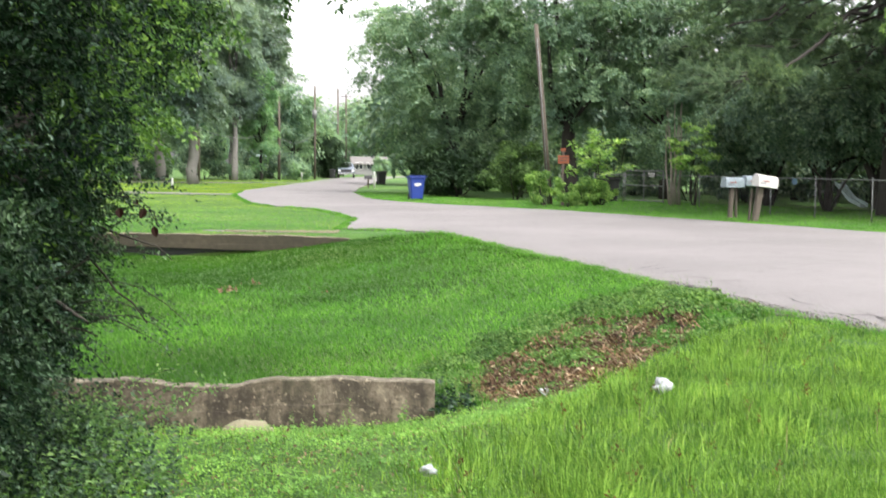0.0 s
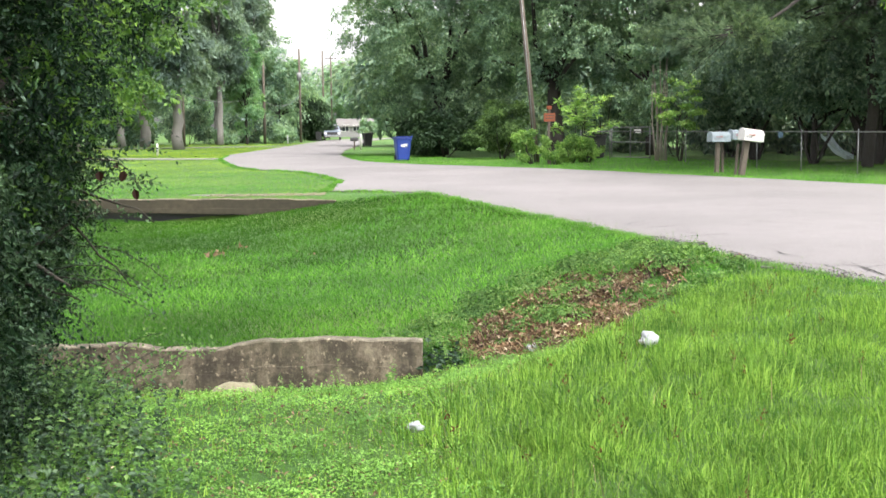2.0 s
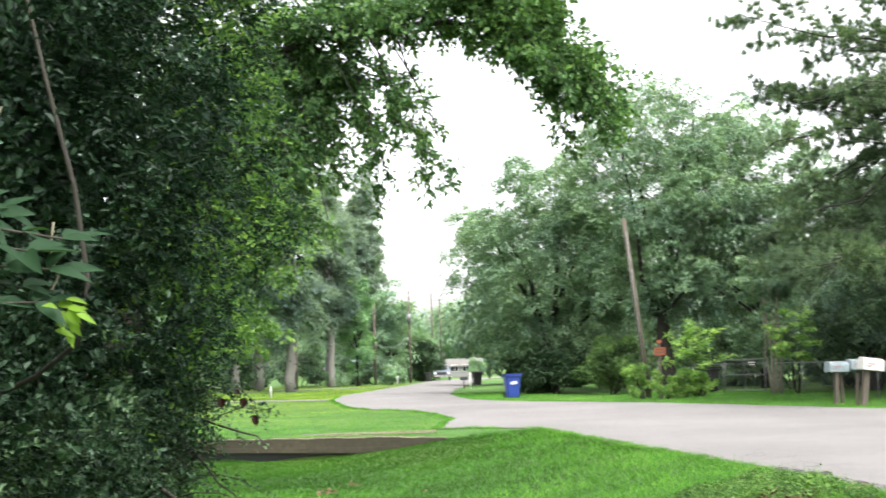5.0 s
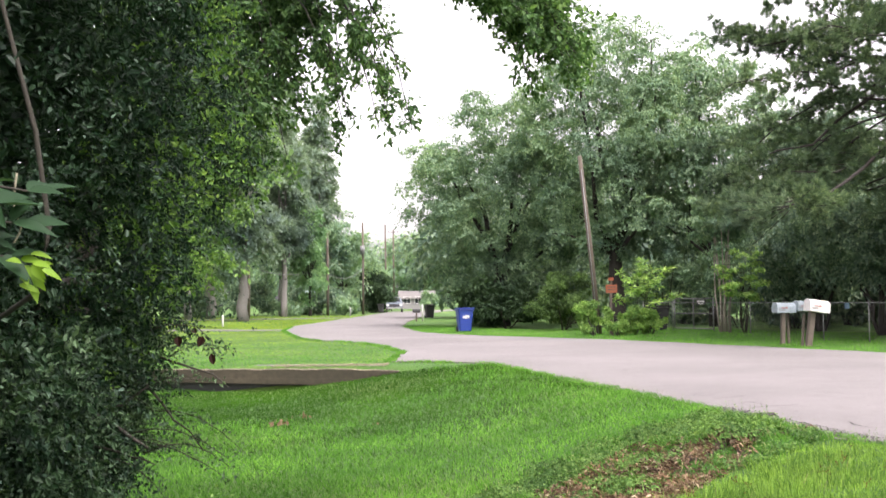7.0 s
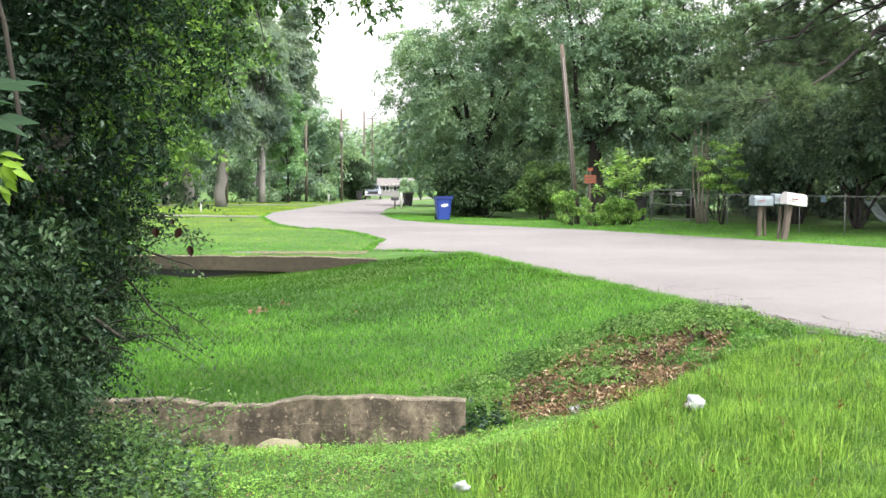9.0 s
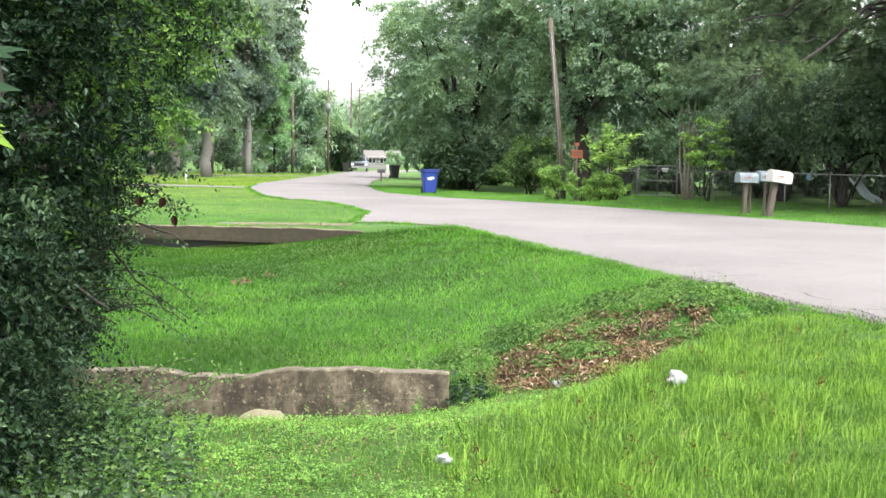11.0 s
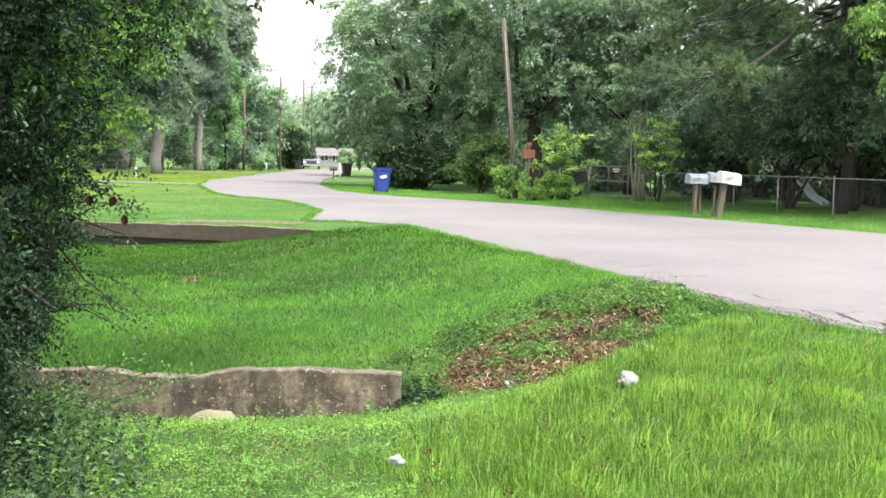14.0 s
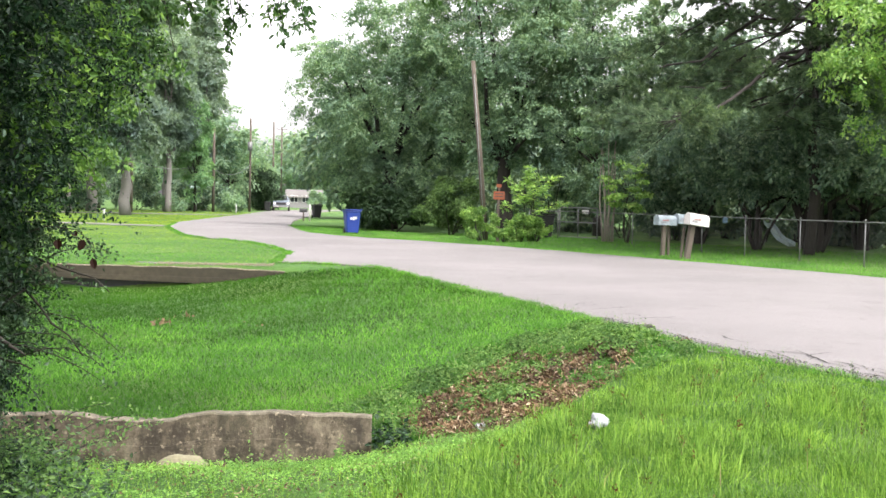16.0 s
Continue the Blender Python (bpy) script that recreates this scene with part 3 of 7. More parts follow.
def round_leaves(p, d, nrm, length, width, fold=0.25):
    """Rounder blades of two folded halves, for foliage seen close by."""
    p, d, nrm = np.asarray(p), np.asarray(d), np.asarray(nrm)
    d = d / np.linalg.norm(d, axis=1, keepdims=True)
    s = np.cross(d, nrm)
    s /= np.linalg.norm(s, axis=1, keepdims=True) + 1e-9
    u = np.cross(s, d)
    L, W = np.asarray(length)[:, None], np.asarray(width)[:, None]
    lift = u * W * fold
    lo, hi = p + d * L * 0.28, p + d * L * 0.68
    v = np.stack([p, lo + s * W * 0.46 + lift, hi + s * W * 0.4 + lift * 0.8 - u * L * 0.03, p + d * L - u * L * 0.08,
                  hi - s * W * 0.4 + lift * 0.8 - u * L * 0.03, lo - s * W * 0.46 + lift], 1).reshape(-1, 3)
    i = np.arange(len(p)) * 6
    return v, np.concatenate([np.stack([i, i + 1, i + 2, i + 3], 1), np.stack([i, i + 3, i + 4, i + 5], 1)])


def unit(n, r):
    a = r.normal(size=(n, 3))
    return a / np.linalg.norm(a, axis=1, keepdims=True)


def blob_leaves(blobs, n, size, r, shell=0.5, droop=0.25, aspect=0.55, lit=0.0):
    """Leaves scattered through the outer shells of ellipsoid blobs (x, y, z, rx, ry, rz)."""
    b = np.array(blobs, float)
    w = (b[:, 3] * b[:, 4] * b[:, 5]) ** (2 / 3)
    k = r.choice(len(b), n, p=w / w.sum())
    u = unit(n, r)
    if lit:
        u[:, 2] = np.where(r.random(n) < lit, abs(u[:, 2]), u[:, 2])
    rad = (shell + (1 - shell) * r.random(n) ** 0.6)[:, None] * (1 + 0.10 * r.normal(size=(n, 1)))
    p = b[k, :3] + u * b[k, 3:] * rad
    d = u * 0.6 + unit(n, r) * 0.9 + np.array([0, 0, -droop])
    nrm = u * 0.5 + unit(n, r) * 0.6 + np.array([0, 0, 0.8])
    if lit:
        nrm = u * 1.2 + unit(n, r) * 0.35 + np.array([0, 0, 0.7])
        nrm /= np.linalg.norm(nrm, axis=1, keepdims=True)
        d = unit(n, r) + np.array([0, 0, -droop])
        d = d - 0.85 * nrm * (d * nrm).sum(1, keepdims=True)
    L = size * (0.6 + 0.8 * r.random(n))
    return leaves(p, d, nrm, L, L * aspect * (0.7 + 0.6 * r.random(n)))


def tuft_leaves(blobs, n, size, r, per=30, reach=2.3, shell=0.75, aspect=0.6, lit=0.6, flat=0.35):
    """Leaves in drooping tufts at the twig ends, set over the outer shells of the pads of a crown, with gaps between the tufts."""
    b = np.array(blobs, float)
    w = (b[:, 3] * b[:, 4] * b[:, 5]) ** (2 / 3)
    m = max(n // per, 1)
    k = r.choice(len(b), m, p=w / w.sum())
    u = unit(m, r)
    u[:, 2] = np.where(r.random(m) < lit, abs(u[:, 2]), u[:, 2])
    rad = (shell + (1 - shell) * r.random(m) ** 0.5)[:, None] * (1 + 0.12 * r.normal(size=(m, 1)))
    c = b[k, :3] + u * b[k, 3:] * rad
    s = 0.55 / (size * reach)
    hole = np.sin(c[:, 0] * s * 2.1 + 1.1 * np.sin(c[:, 2] * s * 1.7)) * np.sin(c[:, 1] * s * 2.3 + 0.7) * np.sin(c[:, 2] * s * 2.6 + 1.3 * np.sin(c[:, 0] * s * 1.3))
    c, u = c[hole > -0.22], u[hole > -0.22]
    m = len(c)
    big = size * reach * (0.55 + 0.9 * r.random(m))
    axis = u * 0.8 + np.array([0, 0, 0.75]) + 0.35 * unit(m, r)
    axis /= np.linalg.norm(axis, axis=1, keepdims=True)
    j = np.repeat(np.arange(m), per)
    q = unit(len(j), r)
    up = (q * axis[j]).sum(1, keepdims=True)
    q = q - axis[j] * up * (1 - flat)
    ring = q * (big[j] * r.random(len(j)) ** 0.45)[:, None]
    sag = np.array([0, 0, -0.45]) * ((ring ** 2).sum(1) / big[j])[:, None]
    d = q * 0.9 + 0.5 * unit(len(j), r) + np.array([0, 0, -0.35])
    nrm = axis[j] + 0.45 * unit(len(j), r)
    L = size * (0.6 + 0.75 * r.random(len(j)))
    return leaves(c[j] + ring + sag, d, nrm, L, L * aspect * (0.75 + 0.5 * r.random(len(j))), 0.15)


def crown_blobs(r, centre, radius, count, share=0.36):
    """Pads of foliage filling an uneven crown."""
    c, R = np.array(centre, float), np.array(radius, float)
    gaps = unit(4, r)
    out = []
    while len(out) < count:
        u = unit(1, r)[0]
        k = 0.3 + 0.68 * r.random() ** 0.45
        if k > 0.75 and max(gaps @ u) > 0.86:
            continue
        s = share * (0.45 + 0.75 * r.random()) * (1.15 - 0.35 * k)
        rad = min(R[0], R[2] * 1.2) * s
        out.append((*(c + u * R * k * (0.94 + 0.12 * r.random())), rad * 1.15, rad * 1.15, rad * 0.92))
    return out


def limb(bm, a, b, r0, r1, r, sag=0.1, steps=5, sides=7, kink=0.025):
    a, b = Vector(a), Vector(b)
    L = (b - a).length
    pts = []
    for i in range(steps + 1):
        t = i / steps
        j = Vector(r.normal(size=3)) * L * kink * (0 < i < steps)
        pts.append(a.lerp(b, t) + j + Vector((0, 0, sag * L * math.sin(math.pi * t))))
    tube(bm, pts, [r0 + (r1 - r0) * i / steps for i in range(steps + 1)], sides)


def broadleaf(x, y, height, spread, low, material, label, seed, n=9000, size=0.32, blobs=26, trunk_r=0.22, bark=None, name="tree", group="", lean=(0, 0), share=0.36, taper=0.0, reach=2.2, stems=1):
    r = np.random.default_rng(seed)
    th = thing(name, pose(x, y, float(ground_z(x, y)) - 0.05), label, "tree", group)
    top = height - low
    bl = crown_blobs(r, (lean[0], lean[1], low + top * 0.5), (spread, spread, top * 0.5), blobs, share)
    if taper:
        bl = [(a * q, b * q, c, d * q, e * q, g * (0.5 + 0.5 * q)) for a, b, c, d, e, g in bl for q in (1.05 - taper * (c - low) / top,)]
    bm = bmesh.new()
    fork = Vector((lean[0] * 0.4, lean[1] * 0.4, max(low * 0.9, height * 0.25)))
    limb(bm, (0, 0, 0), fork, trunk_r * 1.25, trunk_r * 0.8, r, 0, 5, 10, 0.012)
    part("trunk", bm, bark or BARK, th)
    for k in range(1, stems):
        a = 2.4 * k + 0.3 * r.normal()
        bm = bmesh.new()
        limb(bm, (trunk_r * math.cos(a), trunk_r * math.sin(a), 0), ((0.7 + 0.22 * k) * math.cos(a), (0.7 + 0.22 * k) * math.sin(a), low + 1.3 + 0.4 * r.random()), trunk_r * 0.6, trunk_r * 0.25, r, 0, 6, 8, 0.03)
        part("stem", bm, bark or BARK, th)
    for b in bl[:9]:
        bm = bmesh.new()
        limb(bm, fork - Vector((0, 0, 0.2)), b[:3], trunk_r * 0.42, 0.03, r, 0.05)
        part("limb", bm, bark or BARK, th)
    v, f = tuft_leaves(bl, n, size, r, reach=reach)
    part("crown", fast_mesh("crown", v, f, material), material, th)
    return th


def shrub(x, y, height, spread, material, label, seed, n=2500, size=0.16, blobs=9, name="shrub", aspect=0.55, z=None, share=0.45):
    r = np.random.default_rng(seed)
    th = thing(name, pose(x, y, float(ground_z(x, y)) if z is None else z), label, "shrub")
    bl = crown_blobs(r, (0, 0, height * 0.52), (spread, spread, height * 0.48), blobs, share)
    for b in bl[:5]:
        bm = bmesh.new()
        limb(bm, (0.1 * b[0], 0.1 * b[1], -0.05), b[:3], 0.03, 0.01, r, 0.05, 4, 5)
        part("stem", bm, TWIG, th)
    v, f = blob_leaves(bl, n, size, r, 0.2, aspect=aspect)
    keep = (v.reshape(-1, 4, 3)[:, :, 2].min(1) > 0.0)
    v = v.reshape(-1, 4, 3)[keep].reshape(-1, 3)
    i = np.arange(len(v) // 4) * 4
    f = np.concatenate([np.stack([i, i + 1, i + 2], 1), np.stack([i, i + 2, i + 3], 1)])
    part("foliage", fast_mesh("foliage", v, f, material), material, th)
    return th


def pine(x, y, height, low, reach, label, seed, trunk_r=0.24, limbs=34, lean=0.0, boughs=(), dense=1.0, needles=30, wide=0.026, long=0.21, material=None, group="pines behind the fence"):
    """A pine with long limbs and tufts of needles on their outer halves."""
    r = np.random.default_rng(seed)
    th = thing("pine_tree", pose(x, y, float(ground_z(x, y)) - 0.05), label, "tree", group)
    bm = bmesh.new()
    limb(bm, (0, 0, 0), (lean, 0, height), trunk_r, 0.05, r, 0, 8, 10, 0.006)
    part("trunk", bm, BARK, th)
    V, D = [], []
    for k in range(limbs + len(boughs)):
        t = (k + 0.5) / limbs
        z0 = low + (height - low) * t
        L = reach * (1.05 - 0.75 * t) * (0.65 + 0.5 * r.random())
        a = k * 2.4 + r.normal() * 0.3
        rise = 0.12 + 0.35 * t + 0.08 * r.normal()
        thick, clear = 0.06 * (1.2 - t), 0.28
        if k >= limbs:
            z0, L, a, rise = boughs[k - limbs][:4]
            t = 0.5
            thick, clear = boughs[k - limbs][4:] or (0.045, 0.28)
        way = np.array([math.cos(a), math.sin(a), rise])
        across = np.array([-math.sin(a), math.cos(a), 0.0])
        root = np.array([lean * z0 / height, 0, z0])
        bm = bmesh.new()
        limb(bm, root, root + way * L, thick, 0.25 * thick, r, -0.04, 6, 5)
        twigs = int(5 + 1.6 * L * dense)
        for i in range(twigs):
            s = clear + (1 - clear) * (i + r.random()) / twigs
            q = root + way * L * s + np.array([0, 0, -0.04 * L * math.sin(math.pi * s)])
            tw = way * 0.55 + across * (1 if i % 2 else -1) * (0.7 + 0.3 * r.random()) + np.array([0, 0, 0.25 * r.normal()])
            tl = L * 0.26 * (1.25 - 0.7 * s) * (0.6 + 0.7 * r.random()) + 0.15
            tube(bm, [q, q + tw * tl * 0.5 + (0, 0, -0.03), q + tw * tl], [0.014, 0.01, 0.005], 4)
            m = max(3, int(tl * 6.5 * dense))
            h = 0.2 + 0.85 * (np.arange(m) + r.random(m)) / m
            V.append(q + tw * tl * h[:, None] + 0.10 * r.normal(size=(m, 3)))
            D.append(np.tile(tw / np.linalg.norm(tw), (m, 1)) + np.array([0, 0, 0.35]) + 0.3 * unit(m, r))
        part("limb", bm, BARK, th)
    P, D = np.concatenate(V), np.concatenate(D)
    m = needles
    p = np.repeat(P, m, 0)
    d = np.repeat(D / np.linalg.norm(D, axis=1, keepdims=True), m, 0) * 1.15 + unit(len(p), r)
    L = long * (0.7 + 0.6 * r.random(len(p)))
    v, f = leaves(p, d, unit(len(p), r) + (0, 0, 0.6), L, np.full(len(p), wide), 0.1)
    part("needles", fast_mesh("needles", v, f, material or NEEDLE), material or NEEDLE, th)
    return th


def sapling(x, y, height, spread, material, label, seed, tiers=9, n=2600, size=0.15, clear=0.22):
    """A young tree of open, nearly level tiers of leaves on a few thin stems."""
    r = np.random.default_rng(seed)
    th = thing("sapling", pose(x, y, float(ground_z(x, y)) - 0.03), label, "sapling")
    pads = []
    for k in range(3):
        a = 2.1 * k + r.random()
        bm = bmesh.new()
        limb(bm, (0.05 * math.cos(a), 0.05 * math.sin(a), 0), (0.3 * spread * math.cos(a), 0.3 * spread * math.sin(a), height * (0.98 - 0.1 * k)), 0.03, 0.008, r, 0.0, 5, 6, 0.03)
        part("stem", bm, TWIG, th)
    for k in range(tiers * 3):
        t = (k // 3 + 0.4 * r.random()) / tiers
        z = height * (clear + (0.98 - clear) * t)
        reach = spread * (0.35 + 0.65 * math.sin(math.pi * (0.12 + 0.8 * t))) * (0.4 + 0.65 * r.random())
        a = 2.4 * k + 0.4 * r.normal()
        tip = np.array([reach * math.cos(a), reach * math.sin(a), z + 0.08 * r.normal()])
        pads.append((*(tip * np.array([0.8, 0.8, 1])), 0.26 * spread * (1.2 - 0.6 * t), 0.26 * spread * (1.2 - 0.6 * t), 0.055 + 0.03 * r.random()))
        bm = bmesh.new()
        limb(bm, (0, 0, z - 0.12), tip, 0.012, 0.004, r, 0.06, 3, 4)
        part("branch", bm, TWIG, th)
    v, f = blob_leaves(pads, n, size, r, 0.1, 0.2, 0.5, lit=0.6)
    part("foliage", fast_mesh("foliage", v, f, material), material, th)
    return th


def star_sapling(x, y, height, spread, material, label, seed, tips=34):
    """A young tree whose thin branches end in stars of long drooping leaves."""
    r = np.random.default_rng(seed)
    th = thing("sapling", pose(x, y, float(ground_z(x, y)) - 0.03), label, "sapling")
    tops = []
    for k in range(3):
        a = 2.1 * k + 0.5
        tops.append(np.array([0.22 * spread * math.cos(a), 0.22 * spread * math.sin(a), height * (0.9 - 0.12 * k)]))
        bm = bmesh.new()
        limb(bm, (0.05 * math.cos(a), 0.05 * math.sin(a), 0), tops[-1], 0.026, 0.008, r, 0.0, 5, 6, 0.03)
        part("stem", bm, TWIG, th)
    P, D = [], []
    for k in range(tips):
        t = (k + 0.5) / tips
        a = 2.4 * k + 0.3 * r.normal()
        way = np.array([math.cos(a), math.sin(a), 0.25 + 0.5 * t])
        root = tops[k % 3] * (0.42 + 0.55 * t)
        tip = root + way * spread * (0.95 - 0.65 * t) * (0.55 + 0.5 * r.random())
        bm = bmesh.new()
        limb(bm, root, tip, 0.01, 0.004, r, 0.05, 3, 4)
        part("branch", bm, TWIG, th)
        for i in range(10):
            b = 6.283 * i / 10 + r.random()
            P.append(tip + 0.03 * r.normal(size=3))
            D.append(way * 0.45 + np.array([math.cos(b), math.sin(b), -0.12 + 0.35 * r.normal()]))
        for i in range(7):
            P.append(root + (tip - root) * (0.35 + 0.08 * i))
            D.append(way * 0.5 + np.array([-way[1], way[0], 0]) * (1 if i % 2 else -1) + 0.3 * r.normal(size=3))
    n = len(P)
    L = 0.22 + 0.16 * r.random(n)
    v, f = leaves(np.array(P), np.array(D), np.tile([0, -0.3, 1.0], (n, 1)) + 0.35 * unit(n, r), L, L * 0.3, 0.15)
    part("foliage", fast_mesh("foliage", v, f, material), material, th)
    return th


# ---- trees beyond the road ----
broadleaf(1.95, 61, 12.4, 5.1, 0.9, OAK_LEAF, "broad dark green oak hanging low over the verge", 11, 150000, 0.135, 260, 0.4, name="oak_tree", share=0.2)
broadleaf(7.2, 55, 14.8, 4.8, 3.2, OAK_LEAF, "tall oak with a dark trunk behind the leaning pole", 12, 130000, 0.13, 240, 0.36, name="oak_tree", share=0.2)
broadleaf(12.0, 56, 14.2, 4.4, 2.0, OAK_LEAF, "slender leafy tree behind the wire fence", 13, 60000, 0.17, 160, 0.18, share=0.21)
broadleaf(14.4, 47.0, 5.6, 3.0, 1.6, DARK_LEAF, "dark leafy tree inside the fenced yard", 14, 36000, 0.15, 90, 0.15, share=0.26, stems=4)
broadleaf(14.7, 41, 4.5, 3.7, 2.0, DARK_LEAF, "dark spreading tree shading the fenced yard", 15, 40000, 0.14, 110, 0.1, share=0.32, stems=7)
broadleaf(16.3, 39.6, 4.6, 3.6, 2.0, DARK_LEAF, "dark spreading tree with a thick trunk in the yard", 16, 40000, 0.14, 110, 0.22, share=0.32, stems=6)
broadleaf(18.6, 56.0, 10.6, 4.4, 1.6, DARK_LEAF, "tall dark leafy tree behind the yard", 68, 34000, 0.24, 130, 0.28, share=0.25)
broadleaf(24.0, 50.0, 10.0, 4.4, 1.6, DARK_LEAF, "tall dark leafy tree behind the yard", 69, 34000, 0.24, 130, 0.28, share=0.25)
# Two trees added, mostly out of view, to cast shade on the yard.
broadleaf(19.6, 43.0, 6.0, 4.0, 1.7, DARK_LEAF, "dark spreading tree added to shade the back of the yard", 65, 30000, 0.17, 90, 0.2, share=0.28, stems=3)
broadleaf(18.8, 36.5, 4.8, 3.8, 1.8, DARK_LEAF, "dark low-branched tree added to shade the yard by the fence", 66, 30000, 0.15, 90, 0.2, share=0.3, stems=3)
broadleaf(16.2, 31.2, 11.0, 3.4, 2.4, BRIGHT_LEAF, "bright green young hardwood by the fence", 17, 40000, 0.13, 90, 0.18, share=0.26)
pine(15.1, 37.2, 17, 6.5, 6.6, "tall pine with long drooping limbs behind the fence", 21, 0.2, 40, dense=1.3,
     boughs=((7.21, 8.9, 3.915, -0.372, 0.095, 0.88), (9.6, 6.8, 3.33, -0.63, 0.08, 0.8), (11.2, 7.4, 3.25, 0.16), (9.8, 6.6, 2.95, 0.12), (8.6, 7.4, 3.3, -0.58), (8.0, 7.0, 3.0, -0.5), (7.4, 6.4, 3.6, -0.46), (9.2, 6.8, 3.15, -0.42), (6.6, 6.2, 2.8, -0.36), (7.0, 6.8, 3.45, -0.38),
             (9.6, 7.0, 3.4, -0.22), (10.4, 6.2, 3.1, -0.08), (9.0, 5.0, 4.4, -0.2), (6.8, 5.0, 4.5, -0.3), (10.0, 5.2, 3.8, -0.1), (5.8, 4.8, 3.3, -0.24),
             (7.5, 4.5, 4.7, -0.4), (6.2, 4.2, 4.9, -0.35), (8.5, 4.5, 5.2, -0.3), (5.5, 4.0, 5.4, -0.2), (9.6, 4.2, 4.9, -0.2), (10.6, 3.8, 4.5, -0.1), (5.6, 3.4, 4.3, -0.4), (6.4, 3.6, 4.1, -0.55), (4.9, 2.8, 4.4, -0.3), (5.2, 3.0, 3.9, -0.4)))
pine(17.5, 43.5, 19, 5.0, 6.5, "tall pine with dark needle tufts", 22, 0.24, 40)
for k, (x, y, hh, ss) in enumerate(((24.5, 50, 2.2, 2.0), (15.6, 52.5, 3.0, 2.0), (18.6, 51, 2.8, 2.0), (22.5, 54, 3.0, 2.2), (20.5, 47.2, 1.4, 1.0), (21, 45, 2.4, 2.2), (24.5, 42, 2.3, 2.2), (20.5, 52, 3.0, 2.6), (14.5, 51, 2.4, 2.0), (26, 35, 2.5, 2.2), (28.5, 48, 3.2, 2.6), (12, 62, 2.6, 2.4), (17, 60, 3.0, 2.6))):
    shrub(x, y, hh, ss, DARK_LEAF, "dark understorey shrub at the back of the yard", 140 + k, 3200, 0.3, 12)
under = shrub(6, 66, 3.4, 2.8, DARK_LEAF, "dark understorey thicket behind the yard", 160, 3400, 0.36, 22)
for k, (x, y, s) in enumerate([(11, 66, 1.0), (16, 68, 1.1), (21, 62, 1.0), (25, 58, 1.0), (29, 55, 1.1), (31, 46, 1.0), (29, 40, 1.0), (28, 32, 1.0), (29, 25, 1.0), (34, 52, 1.3), (23, 66, 1.3), (3, 72, 1.2),
                               (-14.5, 122, 0.8), (-18, 126, 0.9), (-22, 120, 1.0), (-26, 112, 1.0), (-31, 104, 1.1), (-28, 118, 1.3), (-35, 95, 1.1), (-38, 84, 1.1), (-13.5, 145, 0.9), (-16, 160, 1.0), (-14.5, 165, 0.9), (-16, 182, 1.0)]):
    copy_thing(under, Matrix.Translation((x, y, -0.1)) @ Matrix.Rotation(1.7 * k, 4, "Z") @ Matrix.Scale(s, 4))
woods = [broadleaf(20, 66, 9.5, 5.2, 1.0, DARK_LEAF, "dark leafy tree in the woods behind the yard", 18, 11000, 0.48, 80, 0.3, group="woods behind the yard")]
for k, (x, y, s) in enumerate([(28, 60, 0.9), (36, 58, 1.1), (14, 74, 0.9), (27, 74, 1.0), (8, 84, 1.15), (36, 48, 0.95), (31, 38, 0.95), (33, 26, 0.9), (41, 33, 1.1), (2, 92, 1.15)]):
    copy_thing(woods[0], Matrix.Translation((x, y, -0.1)) @ Matrix.Rotation(1.9 * k, 4, "Z") @ Matrix.Scale(s, 4))
myrtle = thing("crape_myrtle", pose(10.42, 46.5, -0.05), "slender tree with several thin bare stems", "tree")
r = np.random.default_rng(31)
bl = []
for k in range(7):
    a = k * 0.9
    tip = (0.36 * math.cos(a) - 0.08, 0.4 * math.sin(a), 4.5 + 0.6 * math.sin(k * 2.0))
    bm = bmesh.new()
    limb(bm, (0.22 * math.cos(a), 0.22 * math.sin(a), 0), tip, 0.036, 0.02, r, 0.0, 6, 7, 0.008)
    part("stem", bm, MYRTLE_BARK, myrtle)
    for _ in range(4):
        bl.append((*(np.array(tip) + r.normal(size=3) * (0.5, 0.5, 0.45)), 0.3 + 0.25 * r.random(), 0.4, 0.22))
v, f = blob_leaves(bl, 5000, 0.15, r, 0.4, lit=0.6)
part("crown", fast_mesh("crown", v, f, OAK_LEAF), OAK_LEAF, myrtle)

shrub(4.4, 52, 2.9, 1.45, OLIVE_LEAF, "rounded olive green shrub below the oak", 41, 9000, 0.14, 34, share=0.26)
shrub(2.0, 56, 2.6, 1.8, SHADE_LEAF, "shrub below the oak, leaves darkened for its shade", 42, 4000, 0.25, 12)
shrub(1.3, 58.5, 2.2, 1.5, SHADE_LEAF, "shrub below the oak, leaves darkened for its shade", 43, 4000, 0.25, 12)
star_sapling(7.1, 45.8, 3.1, 1.45, BRIGHT_LEAF, "bright green sapling with starry sprays of leaves", 44)
shrub(5.0, 44.5, 1.3, 0.85, VINE_LEAF, "vine-covered bush round the pole's foot", 45, 3600, 0.11, 26, share=0.24)
shrub(6.55, 44.9, 1.1, 0.65, VINE_LEAF, "low bush overgrown with pale vines", 46, 2600, 0.11, 22, share=0.24)
shrub(7.3, 45.4, 0.95, 0.6, VINE_LEAF, "vine tangle at the end of the wire fence", 63, 2400, 0.11, 16, share=0.3)
shrub(5.75, 43.6, 0.55, 0.55, VINE_LEAF, "low weeds at the foot of the sign", 64, 1800, 0.09, 12, share=0.35)
sapling(11.0, 45.6, 3.5, 1.3, BRIGHT_LEAF, "light green sapling beside the bare stems", 48, 8, 2200, 0.15, 0.42)

